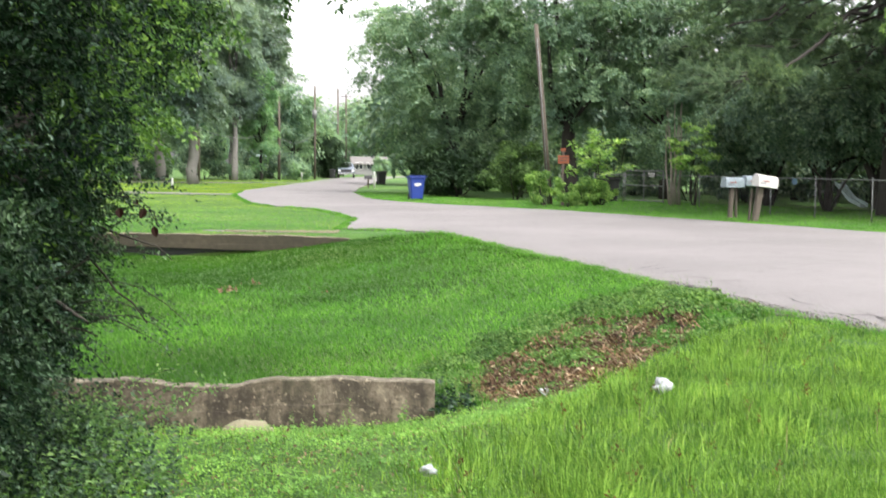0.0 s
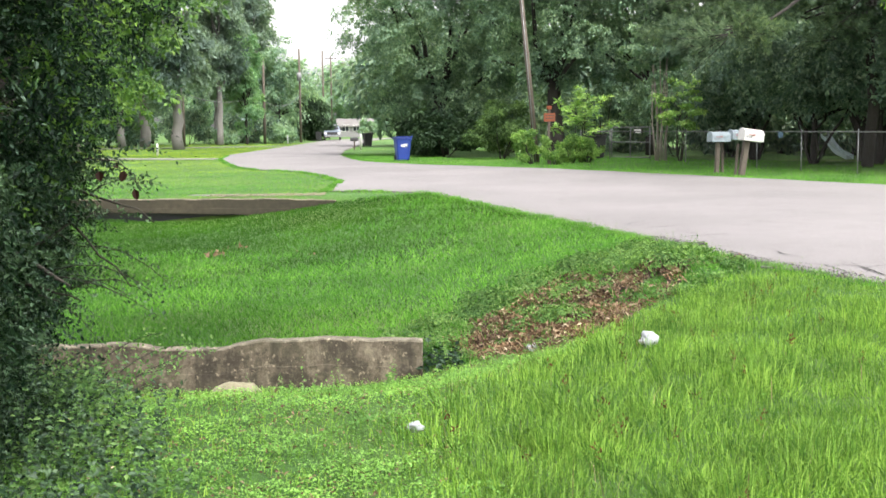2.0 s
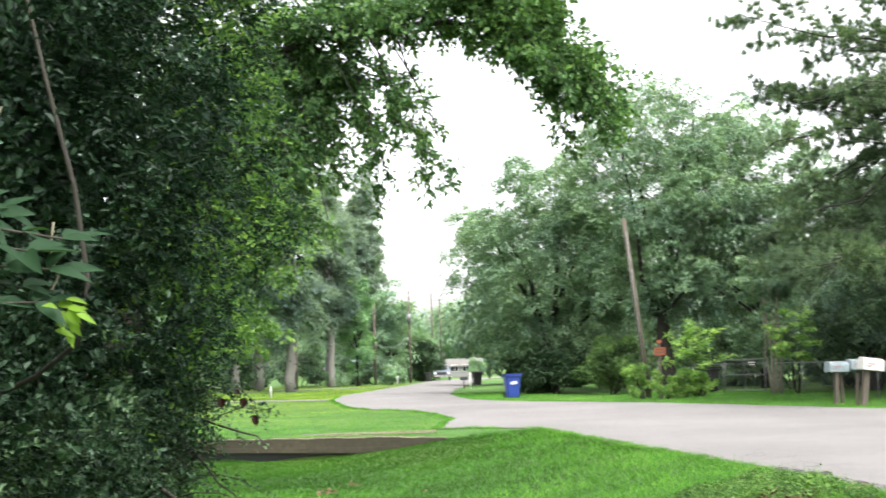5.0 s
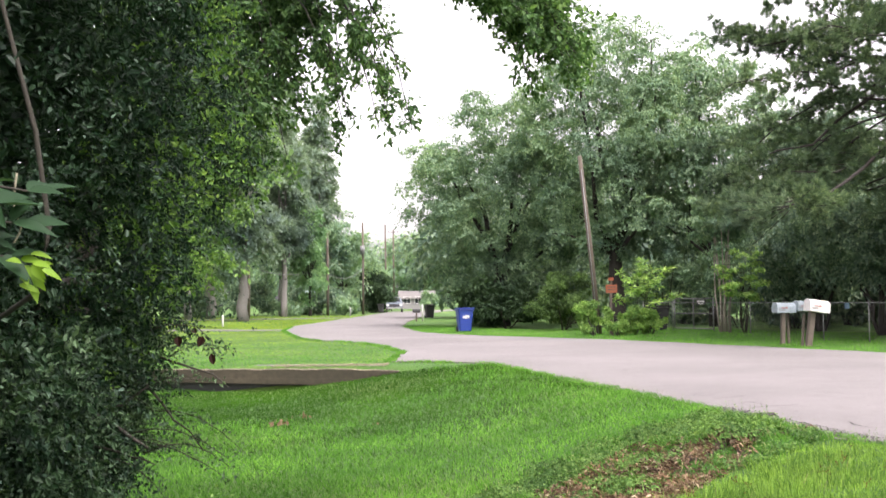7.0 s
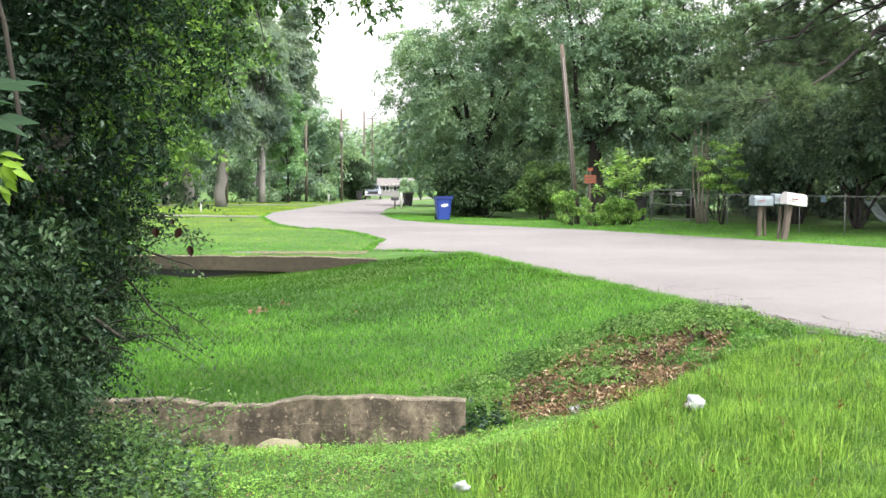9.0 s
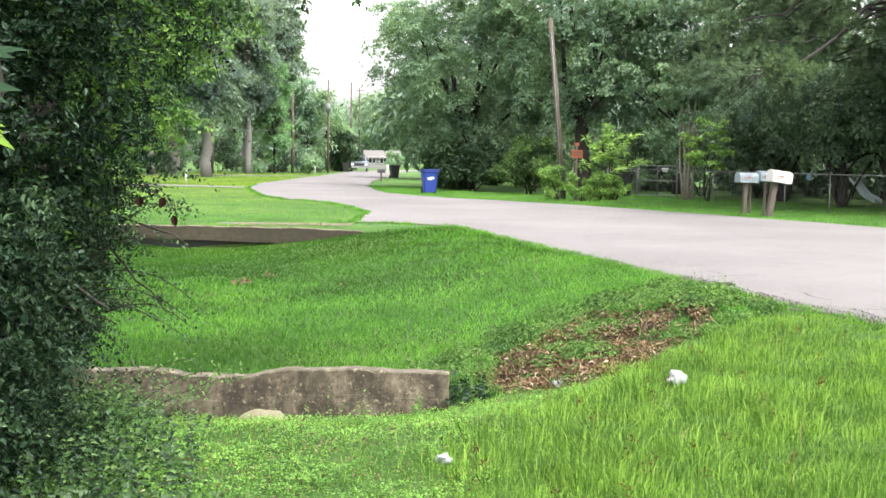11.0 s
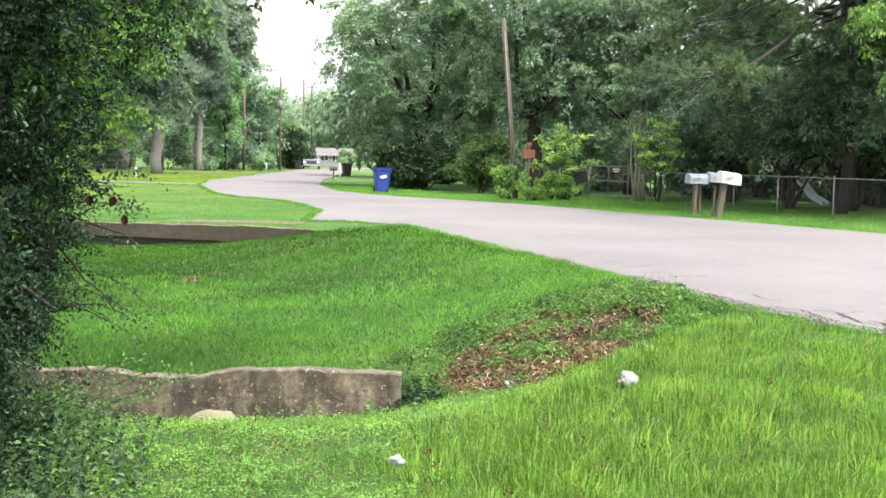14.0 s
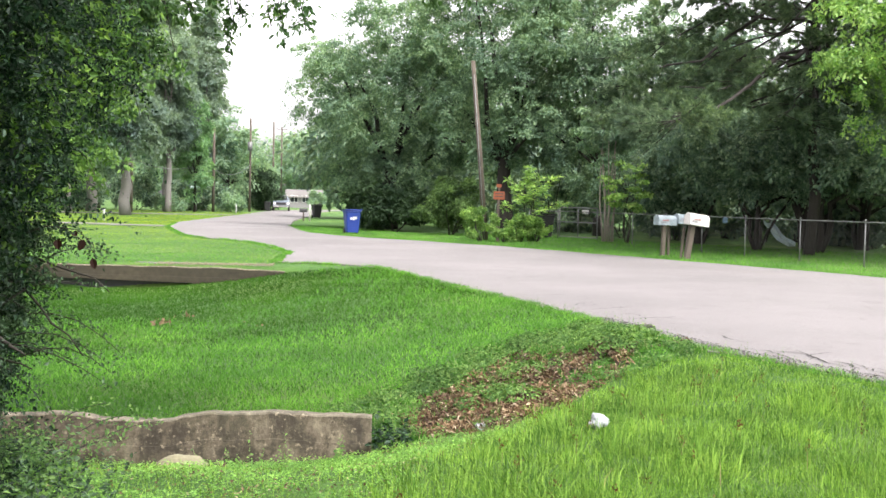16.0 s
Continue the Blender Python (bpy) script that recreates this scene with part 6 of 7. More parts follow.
grass("verge_grass", p, 0.03 + 0.07 * gr.random(len(p)), 0.006 + 0.005 * gr.random(len(p)), BLADE, "unmown grass on the near verge", 1.2, 90, plain=True)
y = 5.5 + 24 * gr.random(5200) ** 1.3
x = near_edge(y) + 0.28 * gr.normal(size=5200) ** 2 - 0.06
n = len(x)
s = (0.006 + 0.014 * gr.random(n) ** 2)[:, None]
c = np.stack([x, y, np.maximum(ground_z(x, y), 0) + 0.004], 1)
q = [c + s * unit(n, gr) * np.array([1, 1, 0.6]) for _ in range(4)]
v = np.stack(q, 1).reshape(-1, 3)
i = np.arange(n) * 4
f = np.concatenate([np.stack([i + a, i + b, i + d], 1) for a, b, d in ((0, 1, 2), (0, 2, 3), (0, 3, 1), (1, 3, 2))])
tagged(new("road_grit", fast_mesh("road_grit", v, f, ROCK)), "loose grit and crumbs along the road edge", "gravel", kind="stuff")
n = 4200
y = 9.2 + 5.4 * gr.random(n) ** 0.9
x = near_edge(y) - 0.04 + 0.34 * gr.random(n) ** 1.6
s = (0.006 + 0.012 * gr.random(n) ** 2)[:, None]
c = np.stack([x, y, np.maximum(ground_z(x, y), 0.005) + 0.005], 1)
v = np.stack([c + s * unit(n, gr) * np.array([1, 1, 0.6]) for _ in range(4)], 1).reshape(-1, 3)
i = np.arange(n) * 4
f = np.concatenate([np.stack([i + a, i + b, i + d], 1) for a, b, d in ((0, 1, 2), (0, 2, 3), (0, 3, 1), (1, 3, 2))])
tagged(new("margin_gravel", fast_mesh("margin_gravel", v, f, MARGIN)), "grey broken gravel along the road margin", "gravel", kind="stuff")
n = 1500
x = -1.7 - 2.6 * gr.random(n)
y = 25.62 - 0.05 * (x + 1.7) + 0.22 * gr.normal(size=n)
s = (0.012 + 0.03 * gr.random(n) ** 2)[:, None]
c = np.stack([x, y, ground_z(x, y) + 0.02], 1)
v = np.stack([c + s * unit(n, gr) * np.array([1, 1, 0.6]) for _ in range(4)], 1).reshape(-1, 3)
i = np.arange(n) * 4
f = np.concatenate([np.stack([i + a, i + b, i + d], 1) for a, b, d in ((0, 1, 2), (0, 2, 3), (0, 3, 1), (1, 3, 2))])
tagged(new("drive_gravel", fast_mesh("drive_gravel", v, f, ROCK)), "loose pale gravel spilled beside the culvert", "gravel", kind="stuff")


def cracks(seed):
    """Thin jagged cracks in the broken margin of the road."""
    r = np.random.default_rng(seed)
    v, f = [], []
    for k in range(26):
        y = 8.6 + 9.5 * r.random() ** 1.3
        inward = 0.06 + 0.75 * r.random() ** 1.6
        turn = (0.0 if k % 3 else 1.1) + 0.25 * r.normal()
        q = np.array([float(near_edge(y)) + inward, y])
        along = np.array([float(near_edge(y + 0.5) - near_edge(y - 0.5)), 1.0])
        along /= np.linalg.norm(along)
        step = along * math.cos(turn) + np.array([along[1], -along[0]]) * math.sin(turn)
        n = int(6 + 12 * r.random())
        side = np.array([step[1], -step[0]])
        base = len(v)
        for i in range(n + 1):
            w = (0.004 + 0.012 * r.random()) * math.sin(math.pi * (i + 0.4) / (n + 0.8))
            for s in (-1, 1):
                p = q + side * s * w
                d = max(p[0] - float(near_edge(p[1])), 0) / 9.0
                v.append((p[0], p[1], 0.04 * (1 - (2 * d - 1) ** 2) + 0.005))
            q = q + step * (0.05 + 0.05 * r.random()) + side * 0.025 * r.normal()
        for i in range(n):
            j = base + 2 * i
            f.append((j, j + 1, j + 3, j + 2))
    return fast_mesh("road_cracks", v, f, TAR)


tagged(new("road_cracks", cracks(93)), "thin dark cracks along the crumbling road margin", "cracks", kind="stuff")


# ---- loose things on the ground ----
def lump(name, x, y, sx, sy, sz, material, label, category, seed, rough=0.25, z=None):
    r = np.random.default_rng(seed)
    bm = bmesh.new()
    bmesh.ops.create_icosphere(bm, subdivisions=3, radius=1)
    ph = r.random(3) * 6
    for v in bm.verts:
        k = 1 + rough * noise.noise(v.co * 1.3 + Vector(ph)) + rough * 0.6 * noise.noise(v.co * 3.7 + Vector(ph))
        v.co = Vector((v.co.x * sx * k, v.co.y * sy * k, v.co.z * sz * k))
    for fc in bm.faces:
        fc.smooth = True
    me = bpy.data.meshes.new(name)
    bm.to_mesh(me)
    bm.free()
    me.materials.append(material)
    ob = new(name, me)
    ob.location = (x, y, (float(ground_z(x, y)) if z is None else z) + sz * 0.45)
    return tagged(ob, label, category)


def crumple(name, x, y, s, label, seed, lift=0.05):
    r = np.random.default_rng(seed)
    bm = bmesh.new()
    g = 9
    vs = [[None] * g for _ in range(g)]
    for i in range(g):
        for j in range(g):
            q = Vector((i / (g - 1) - 0.5, j / (g - 1) - 0.5, 0))
            h = noise.noise(q * 3.4 + Vector((seed, 0, 0))) * 0.5 + 0.45 * (0.5 - q.length) + 0.2 * noise.noise(q * 9)
            vs[i][j] = bm.verts.new(((q.x + 0.12 * noise.noise(q * 5)) * s, q.y * s * 0.8, max(h, -0.1) * s))
    for i in range(g - 1):
        for j in range(g - 1):
            bm.faces.new((vs[i][j], vs[i + 1][j], vs[i + 1][j + 1], vs[i][j + 1]))
    me = bpy.data.meshes.new(name)
    bm.to_mesh(me)
    bm.free()
    me.materials.append(PAPER)
    ob = new(name, me)
    ob.modifiers.new("thickness", "SOLIDIFY").thickness = 0.002
    ob.location = (x, y, float(ground_z(x, y)) + lift)
    ob.rotation_euler = (0.2, -0.1, r.random() * 3)
    return tagged(ob, label, "litter")


lump("rock", -1.22, 8.5, 0.195, 0.16, 0.10, ROCK, "pale flat-topped rock at the foot of the wall", "rock", 3, 0.28, z=float(ground_z(-1.22, 8.5)) + 0.05)
lump("plastic_bag", 1.67, 7.66, 0.068, 0.05, 0.052, PAPER, "crumpled white plastic bag lying in tall grass", "litter", 5, 0.5, z=float(ground_z(1.66, 7.66)) + 0.045)
lump("paper_scrap", 0.075, 5.5, 0.036, 0.026, 0.028, PAPER, "crumpled white paper scrap in the grass", "litter", 16, 0.6, z=float(ground_z(0.075, 5.5)) + 0.04)
crumple("paper_scrap", 1.08, 9.55, 0.10, "torn pale paper lying among dead leaves", 8, 0.03)
crumple("paper_scrap", 2.22, 11.4, 0.07, "torn pale paper lying among dead leaves", 9, 0.05)


FALLEN = lance_leaf("fallen_leaf", DEAD_LEAF, 0.1, 0.06, 0.3)


def dead_spray(x, y, seed, n, s, label):
    r = np.random.default_rng(seed)
    th = thing("fallen_leaf_spray", pose(x, y, float(ground_z(x, y))), label, "dead leaves")
    for _ in range(n):
        lf = part("fallen_leaf", FALLEN, DEAD_LEAF, th)
        lf.matrix_local = leaf_pose((0.12 * r.normal(), 0.10 * r.normal(), 0.04 + 0.05 * r.random()), unit(1, r)[0], unit(1, r)[0]) @ Matrix.Scale(s / 0.1, 4)
    return th


dead_spray(-2.85, 17.9, 1, 16, 0.08, "fallen spray of tan dead leaves on grass")
dead_spray(-2.65, 18.9, 2, 8, 0.07, "fallen spray of dark dead leaves on grass")
dead_spray(-1.55, 17.5, 3, 4, 0.055, "few fallen tan leaves on grass")


def chunk(x, y, s, turn, seed):
    r = np.random.default_rng(seed)
    bm = bmesh.new()
    n = 7
    ring = [(math.cos(k * 6.283 / n) * s * (0.7 + 0.5 * r.random()), math.sin(k * 6.283 / n) * s * 0.55 * (0.7 + 0.5 * r.random())) for k in range(n)]
    lo = [bm.verts.new((a * 1.06, b * 1.06, -0.02)) for a, b in ring]
    hi = [bm.verts.new((a, b, 0.012 + 0.012 * r.random())) for a, b in ring]
    bm.faces.new(hi)
    for k in range(n):
        bm.faces.new((lo[k], lo[(k + 1) % n], hi[(k + 1) % n], hi[k]))
    me = bpy.data.meshes.new("asphalt_chunk")
    bm.to_mesh(me)
    bm.free()
    me.materials.append(ASPHALT if seed % 2 else BARK)
    ob = new("asphalt_chunk", me)
    ob.matrix_world = pose(x, y, max(float(ground_z(x, y)), 0.0) + 0.008, 2, -3, turn)
    return tagged(ob, "broken piece of asphalt at the road edge", "rubble", "asphalt rubble")


for k, (x, y, s) in enumerate(((3.44, 13.5, 0.21), (3.46, 13.1, 0.11), (3.3, 13.8, 0.1))):
    chunk(x, y, s, 40 + 25 * k, k)


# ---- wheeled bins ----
def wheeled_bin(x, y, turn, body, label, size=1.0):
    th = thing("wheeled_bin", pose(x, y, float(ground_z(x, y)) if x > far_edge(y) else 0.0, 0, 0, turn), label, "bin")
    bm = bmesh.new()
    rings = []
    for z, w, d in ((0.06, 0.26, 0.26), (0.5, 0.30, 0.31), (0.92, 0.34, 0.37), (0.95, 0.37, 0.40), (1.0, 0.37, 0.40)):
        rings.append([bm.verts.new((sx * w * size, sy * d * size, z * size)) for sx, sy in ((-1, -0.8), (-0.8, -1), (0.8, -1), (1, -0.8), (1, 0.8), (0.8, 1), (-0.8, 1), (-1, 0.8))])
    for a, b in zip(rings, rings[1:]):
        for k in range(8):
            bm.faces.new((a[k], a[(k + 1) % 8], b[(k + 1) % 8], b[k]))
    bm.faces.new(rings[0][::-1])
    bm.faces.new(rings[-1])
    part("body", bm, body, th)
    bm = bmesh.new()
    box(bm, 0.78 * size, 0.84 * size, 0.05 * size, pose(0, -0.01, 1.005 * size, -3), 0.018)
    lid = part("lid", bm, body, th)
    bm = bmesh.new()
    tube(bm, [(-0.27 * size, 0.46 * size, 0.98 * size), (0.27 * size, 0.46 * size, 0.98 * size)], [0.018, 0.018], 8)
    part("handle", bm, body, th)
    for sx in (-1, 1):
        bm = bmesh.new()
        tube(bm, [(sx * 0.25 * size, 0.25 * size, 0.13 * size), (sx * 0.31 * size, 0.25 * size, 0.13 * size)], [0.13 * size, 0.13 * size], 16)
        part("wheel", bm, RUBBER, th)
    return th


blue = wheeled_bin(-0.02, 51.2, 12, BLUE_PLASTIC, "blue wheeled recycling bin with a closed lid")
bm = bmesh.new()
for k, (dx, dz, w, hh) in enumerate(((-0.1, 0.62, 0.09, 0.1), (0.0, 0.6, 0.08, 0.15), (0.1, 0.64, 0.1, 0.12), (0.0, 0.77, 0.22, 0.04))):
    box(bm, w, 0.012, hh, Matrix.Translation((dx, -0.34, dz)))
part("emblem", bm, WHITE_PAINT, blue, "pale printed emblem")
wheeled_bin(-2.8, 92, 20, BLACK_PLASTIC, "black wheeled bin at the roadside")
wheeled_bin(-9.6, 132, 0, BLACK_PLASTIC, "black wheeled bin by the dark evergreen")


# ---- mailboxes ----
def mailbox(parent, name, m, L, W, H, paint, label, flag):
    box_ob = new(name)
    box_ob.empty_display_size = 0.1
    bm = bmesh.new()
    prof = [(-W / 2, 0), (-W / 2, H * 0.55)] + [(W / 2 * math.cos(a), H * 0.55 + H * 0.45 * math.sin(a)) for a in np.linspace(math.pi, 0, 9)[1:-1]] + [(W / 2, H * 0.55), (W / 2, 0)]
    ends = [[bm.verts.new(m @ Vector((s * L / 2, a, b))) for a, b in prof] for s in (-1, 1)]
    n = len(prof)
    for k in range(n):
        bm.faces.new((ends[0][k], ends[0][(k + 1) % n], ends[1][(k + 1) % n], ends[1][k]))
    bm.faces.new(ends[0])
    bm.faces.new(ends[1][::-1])
    bpy.data.objects.remove(box_ob)
    shell = part(name, bm, paint, parent, label)
    bm = bmesh.new()
    door = [bm.verts.new(m @ Vector((-L / 2 - 0.012, a * 1.05, b * 1.03))) for a, b in prof]
    back = [bm.verts.new(m @ Vector((-L / 2 - 0.002, a * 1.05, b * 1.03))) for a, b in prof]
    bm.faces.new(door)
    for k in range(n):
        bm.faces.new((door[k], door[(k + 1) % n], back[(k + 1) % n], back[k]))
    part("mailbox_door", bm, paint, shell)
    if flag:
        bm = bmesh.new()
        box(bm, 0.17, 0.012, 0.022, m @ pose(-L * 0.18, -W / 2 - 0.012, H * 0.45))
        box(bm, 0.045, 0.014, 0.05, m @ pose(-L * 0.18 + 0.1, -W / 2 - 0.013, H * 0.43))
        part("flag", bm, flag, shell, "small red signal flag")
    for k in range(3 if flag else 0):
        bm = bmesh.new()
        box(bm, 0.04, 0.006, 0.05, m @ pose(-L * 0.38 + 0.07 * k, -W / 2 - 0.005, H * 0.2))
        part("painted_bar", bm, FADED_INK, shell)
    return shell


def post(parent, x, y, w, h, tilt, name="post", material=None):
    bm = bmesh.new()
    box(bm, w, w * 0.9, h, pose(x, y, -0.12, tilt[0], tilt[1], 15), 0.008)
    return part(name, bm, material or POST_WOOD, parent)


mb = thing("mailbox_stand", pose(9.72, 32.6, -0.05), "white mailbox on a thick leaning weathered post", "mailbox")
post(mb, -0.12, 0, 0.16, 1.14, (0, 9))
post(mb, -0.24, 0.15, 0.07, 1.05, (0, 5))
mailbox(mb, "mailbox_body", pose(0.16, 0.0, 0.99, 0, 7, 20), 0.66, 0.30, 0.34, WHITE_PAINT, "white painted steel box", RED_PAINT)
mb2 = thing("mailbox_stand", pose(9.50, 34.6, -0.05), "two grey-blue mailboxes on a weathered post", "mailbox")
post(mb2, -0.05, 0, 0.12, 1.08, (0, 2))
post(mb2, 0.22, 0.3, 0.07, 1.05, (0, -1))
mailbox(mb2, "mailbox_body", pose(0.02, 0.0, 0.95, 0, 1, 20), 0.66, 0.28, 0.30, GREY_PAINT, "grey-blue painted steel box", RED_PAINT)
mailbox(mb2, "mailbox_body", pose(0.62, 0.12, 1.0, 0, 2, 20), 0.55, 0.28, 0.30, GREY_PAINT, "grey-blue painted steel box", RED_PAINT)


# ---- chain-link fence ----
FENCE = [(7.75, 50.3), (8.9, 49.6), (10.17, 47.4), (12.2, 35.5), (13.9, 28.0), (16.7, 17.0), (20.5, 5.0)]
fence = thing("chain_link_fence", pose(7.75, 50.3, 0), "galvanised chain-link fence with a top rail", "fence")
F0 = Vector((7.75, 50.3, 0))
line = [Vector((*p, 0)) for p in FENCE]
dist = [0]
for a, b in zip(line, line[1:]):
    dist.append(dist[-1] + (b - a).length)


def along_fence(s):
    return Vector((float(np.interp(s, dist, [p.x for p in line])), float(np.interp(s, dist, [p.y for p in line])), 0)) - F0


for s in [0.0, dist[1], dist[2]] + list(np.arange(dist[3] - 11.35, dist[-1], 2.9)):
    bm = bmesh.new()
    q = along_fence(s)
    tube(bm, [q + Vector((0, 0, -0.2)), q + Vector((0, 0, 1.2))], [0.019, 0.019], 8)
    tube(bm, [q + Vector((0, 0, 1.2)), q + Vector((0, 0, 1.25))], [0.036, 0.012], 8)
    part("fence_post", bm, STEEL, fence)
bm = bmesh.new()
tube(bm, [along_fence(k * dist[-1] / 60) + Vector((0, 0, 1.17)) for k in range(61)], [0.018] * 61, 6)
part("top_rail", bm, STEEL, fence)
V, Fc = [], []
for k in range(int(dist[-1] / 0.09)):
    for sgn in (-1, 1):
        a, b = along_fence(k * 0.09), along_fence(min(max(k * 0.09 + sgn * 1.1, 0), dist[-1]))
        i = len(V)
        V += [a + Vector((0, 0, 0.02)), a + Vector((0.001, 0.001, 0.0225)), b + Vector((0.001, 0.001, 1.1525)), b + Vector((0, 0, 1.15))]
        Fc.append((i, i + 1, i + 2, i + 3))
part("wire_mesh", fast_mesh("wire_mesh", [tuple(v) for v in V], Fc, WIRE), WIRE, fence)
gate = thing("wire_gate", pose(8.95, 49.45, 0, 0, 0, -60), "wire gate in a steel tube frame", "gate")
for a, b in (((0, 0, 0.08), (0, 0, 1.34)), ((1.2, 0, 0.08), (1.2, 0, 1.34)), ((2.4, 0, 0.08), (2.4, 0, 1.34)), ((0, 0, 1.34), (2.4, 0, 1.34)), ((0, 0, 0.72), (2.4, 0, 0.72)), ((0, 0, 0.1), (2.4, 0, 0.1))):
    bm = bmesh.new()
    tube(bm, [a, b], [0.026, 0.026], 8)
    part("gate_tube", bm, STEEL, gate)
bm = bmesh.new()
box(bm, 0.52, 0.02, 0.22, pose(1.72, -0.04, 1.08))
board = part("notice_board", bm, DARK_INK, gate, "small dark notice with pale bars")
bm = bmesh.new()
box(bm, 0.42, 0.006, 0.06, pose(1.72, -0.056, 1.19))
box(bm, 0.34, 0.006, 0.04, pose(1.72, -0.056, 1.11))
part("notice_bars", bm, WHITE_PAINT, board)
wheeled_bin(8.4, 50.2, 25, BLACK_PLASTIC, "black wheeled bin beside the wire gate")

bm = bmesh.new()
box(bm, 0.15, 0.1, 0.19, pose(0, 0, 0.98), 0.01)
meter = thing("meter_box", pose(11.97, 36.4, 0), "small faded blue box on the fence rail", "box")
part("meter_case", bm, BLUE_PAINT, meter)

# ---- leaning pole and signs ----
pole = thing("utility_pole", pose(5.35, 46.0, -0.05), "leaning weathered wooden utility pole stub", "utility pole")
bm = bmesh.new()
tube(bm, [(0, 0, -0.2), (-0.32, 0, 3.4), (-0.68, 0.05, 7.15)], [0.115, 0.10, 0.085], 14)
part("shaft", bm, POLE_WOOD, pole)
bm = bmesh.new()
tube(bm, [(-0.06, -0.13, 0), (-0.36, -0.115, 3.4), (-0.64, -0.085, 6.6)], [0.02, 0.02, 0.02], 6)
part("conduit", bm, STEEL, pole)
sign = thing("warning_sign", pose(5.62, 44.6, -0.05), "faded orange sign boards on a wooden stake", "sign")
bm = bmesh.new()
box(bm, 0.09, 0.05, 2.35, pose(0, 0.03, -0.1, 0, 1, 0))
part("stake", bm, POST_WOOD, sign)
bm = bmesh.new()
box(bm, 0.44, 0.02, 0.32, pose(0.04, -0.01, 1.65), 0.004)
b1 = part("sign_board", bm, ORANGE_SIGN, sign)
bm = bmesh.new()
for k in range(2):
    box(bm, 0.32, 0.006, 0.03, pose(0.04, -0.023, 1.76 + 0.1 * k))
part("sign_bars", bm, DARK_INK, b1)
bm = bmesh.new()
box(bm, 0.2, 0.02, 0.13, pose(0.03, -0.01, 2.12), 0.004)
part("sign_plate", bm, ORANGE_SIGN, sign)
bm = bmesh.new()
box(bm, 0.11, 0.09, 1.1, pose(-0.02, -0.5, -0.1, 0, -2, 0))
part("short_post", bm, POST_WOOD, sign)


# ---- far poles and cables ----
def far_pole(x, y, h, r0, label, arm=0.0, can=False):
    th = thing("utility_pole", pose(x, y, -0.05), label, "utility pole", "poles along the road")
    bm = bmesh.new()
    tube(bm, [(0, 0, -0.2), (0.02, 0, h * 0.5), (0, 0, h)], [r0, r0 * 0.9, r0 * 0.75], 10)
    part("shaft", bm, POLE_WOOD, th)
    if arm:
        bm = bmesh.new()
        box(bm, arm, 0.1, 0.12, pose(0, -0.15, h - 0.6))
        part("crossarm", bm, POLE_WOOD, th)
        for k in (-1, 0, 1):
            bm = bmesh.new()
            tube(bm, [(k * arm * 0.42, -0.15, h - 0.48), (k * arm * 0.42, -0.15, h - 0.3)], [0.05, 0.03], 8)
            part("insulator", bm, STEEL, th)
    if can:
        bm = bmesh.new()
        tube(bm, [(0.0, -0.4, h - 3.4), (0.0, -0.4, h - 2.5)], [0.25, 0.25], 12)
        part("transformer", bm, STEEL, th)
    return th


far_pole(-10.9, 124, 9.9, 0.13, "tall wooden utility pole with a transformer", 0, True)
far_pole(-14.0, 118, 8.6, 0.15, "wooden utility pole on the verge")
far_pole(-15.0, 220, 16.0, 0.2, "far wooden utility pole", 0)
far_pole(-14.2, 232, 15.8, 0.2, "far wooden utility pole with a crossarm", 2.2)
far_pole(-19.5, 104, 6.5, 0.13, "slim pole among the trees")


def cable(points, label, r=0.02, sag=0.6):
    bm = bmesh.new()
    pts = []
    for a, b in zip(points, points[1:]):
        for k in range(12):
            t = k / 12
            q = Vector(a).lerp(Vector(b), t)
            q.z -= sag * 4 * t * (1 - t)
            pts.append(q)
    pts.append(Vector(points[-1]))
    tube(bm, pts, [r] * len(pts), 5)
    me = bpy.data.meshes.new("cable")
    bm.to_mesh(me)
    bm.free()
    me.materials.append(CABLE)
    return tagged(new("cable", me), label, "cable")


cable([(-19.5, 104, 4.7), (-14.0, 118, 5.1)], "sagging service cable between poles", 0.03, 0.9)
cable([(-14.0, 118, 4.3), (-10.9, 124, 4.9)], "sagging cable between roadside poles", 0.03, 0.8)

# street sign and marker posts on the far lawn
ss = thing("street_sign", pose(-16.2, 121, -0.05), "green street name sign on a steel post", "sign")
bm = bmesh.new()
tube(bm, [(0, 0, -0.1), (0, 0, 2.5)], [0.035, 0.035], 8)
part("sign_post", bm, STEEL, ss)
bm = bmesh.new()
box(bm, 1.0, 0.02, 0.24, pose(0, -0.03, 2.35))
part("sign_blade", bm, TEAL_PLASTIC, ss)
for x, y, h in ((-14.4, 68.5, 0.65), (-11.2, 113, 0.8), (-12.1, 125, 0.8), (-2.85, 78, 1.1)):
    bm = bmesh.new()
    tube(bm, [(0, 0, -0.1), (0, 0, h), (0, 0, h + 0.05)], [0.06, 0.06, 0.03], 10)
    th = thing("marker_post", pose(x, y, -0.05), "short white marker post in the grass", "post", "white posts")
    part("post_shaft", bm, WHITE_PAINT, th)

# ---- play slide in the yard ----
sl = thing("play_slide", pose(17.02, 45.0, -0.05, 0, 0, -68) @ Matrix.Scale(0.75, 4), "pale teal plastic play slide with a ladder", "slide")
bm = bmesh.new()
n = 14
prev = None
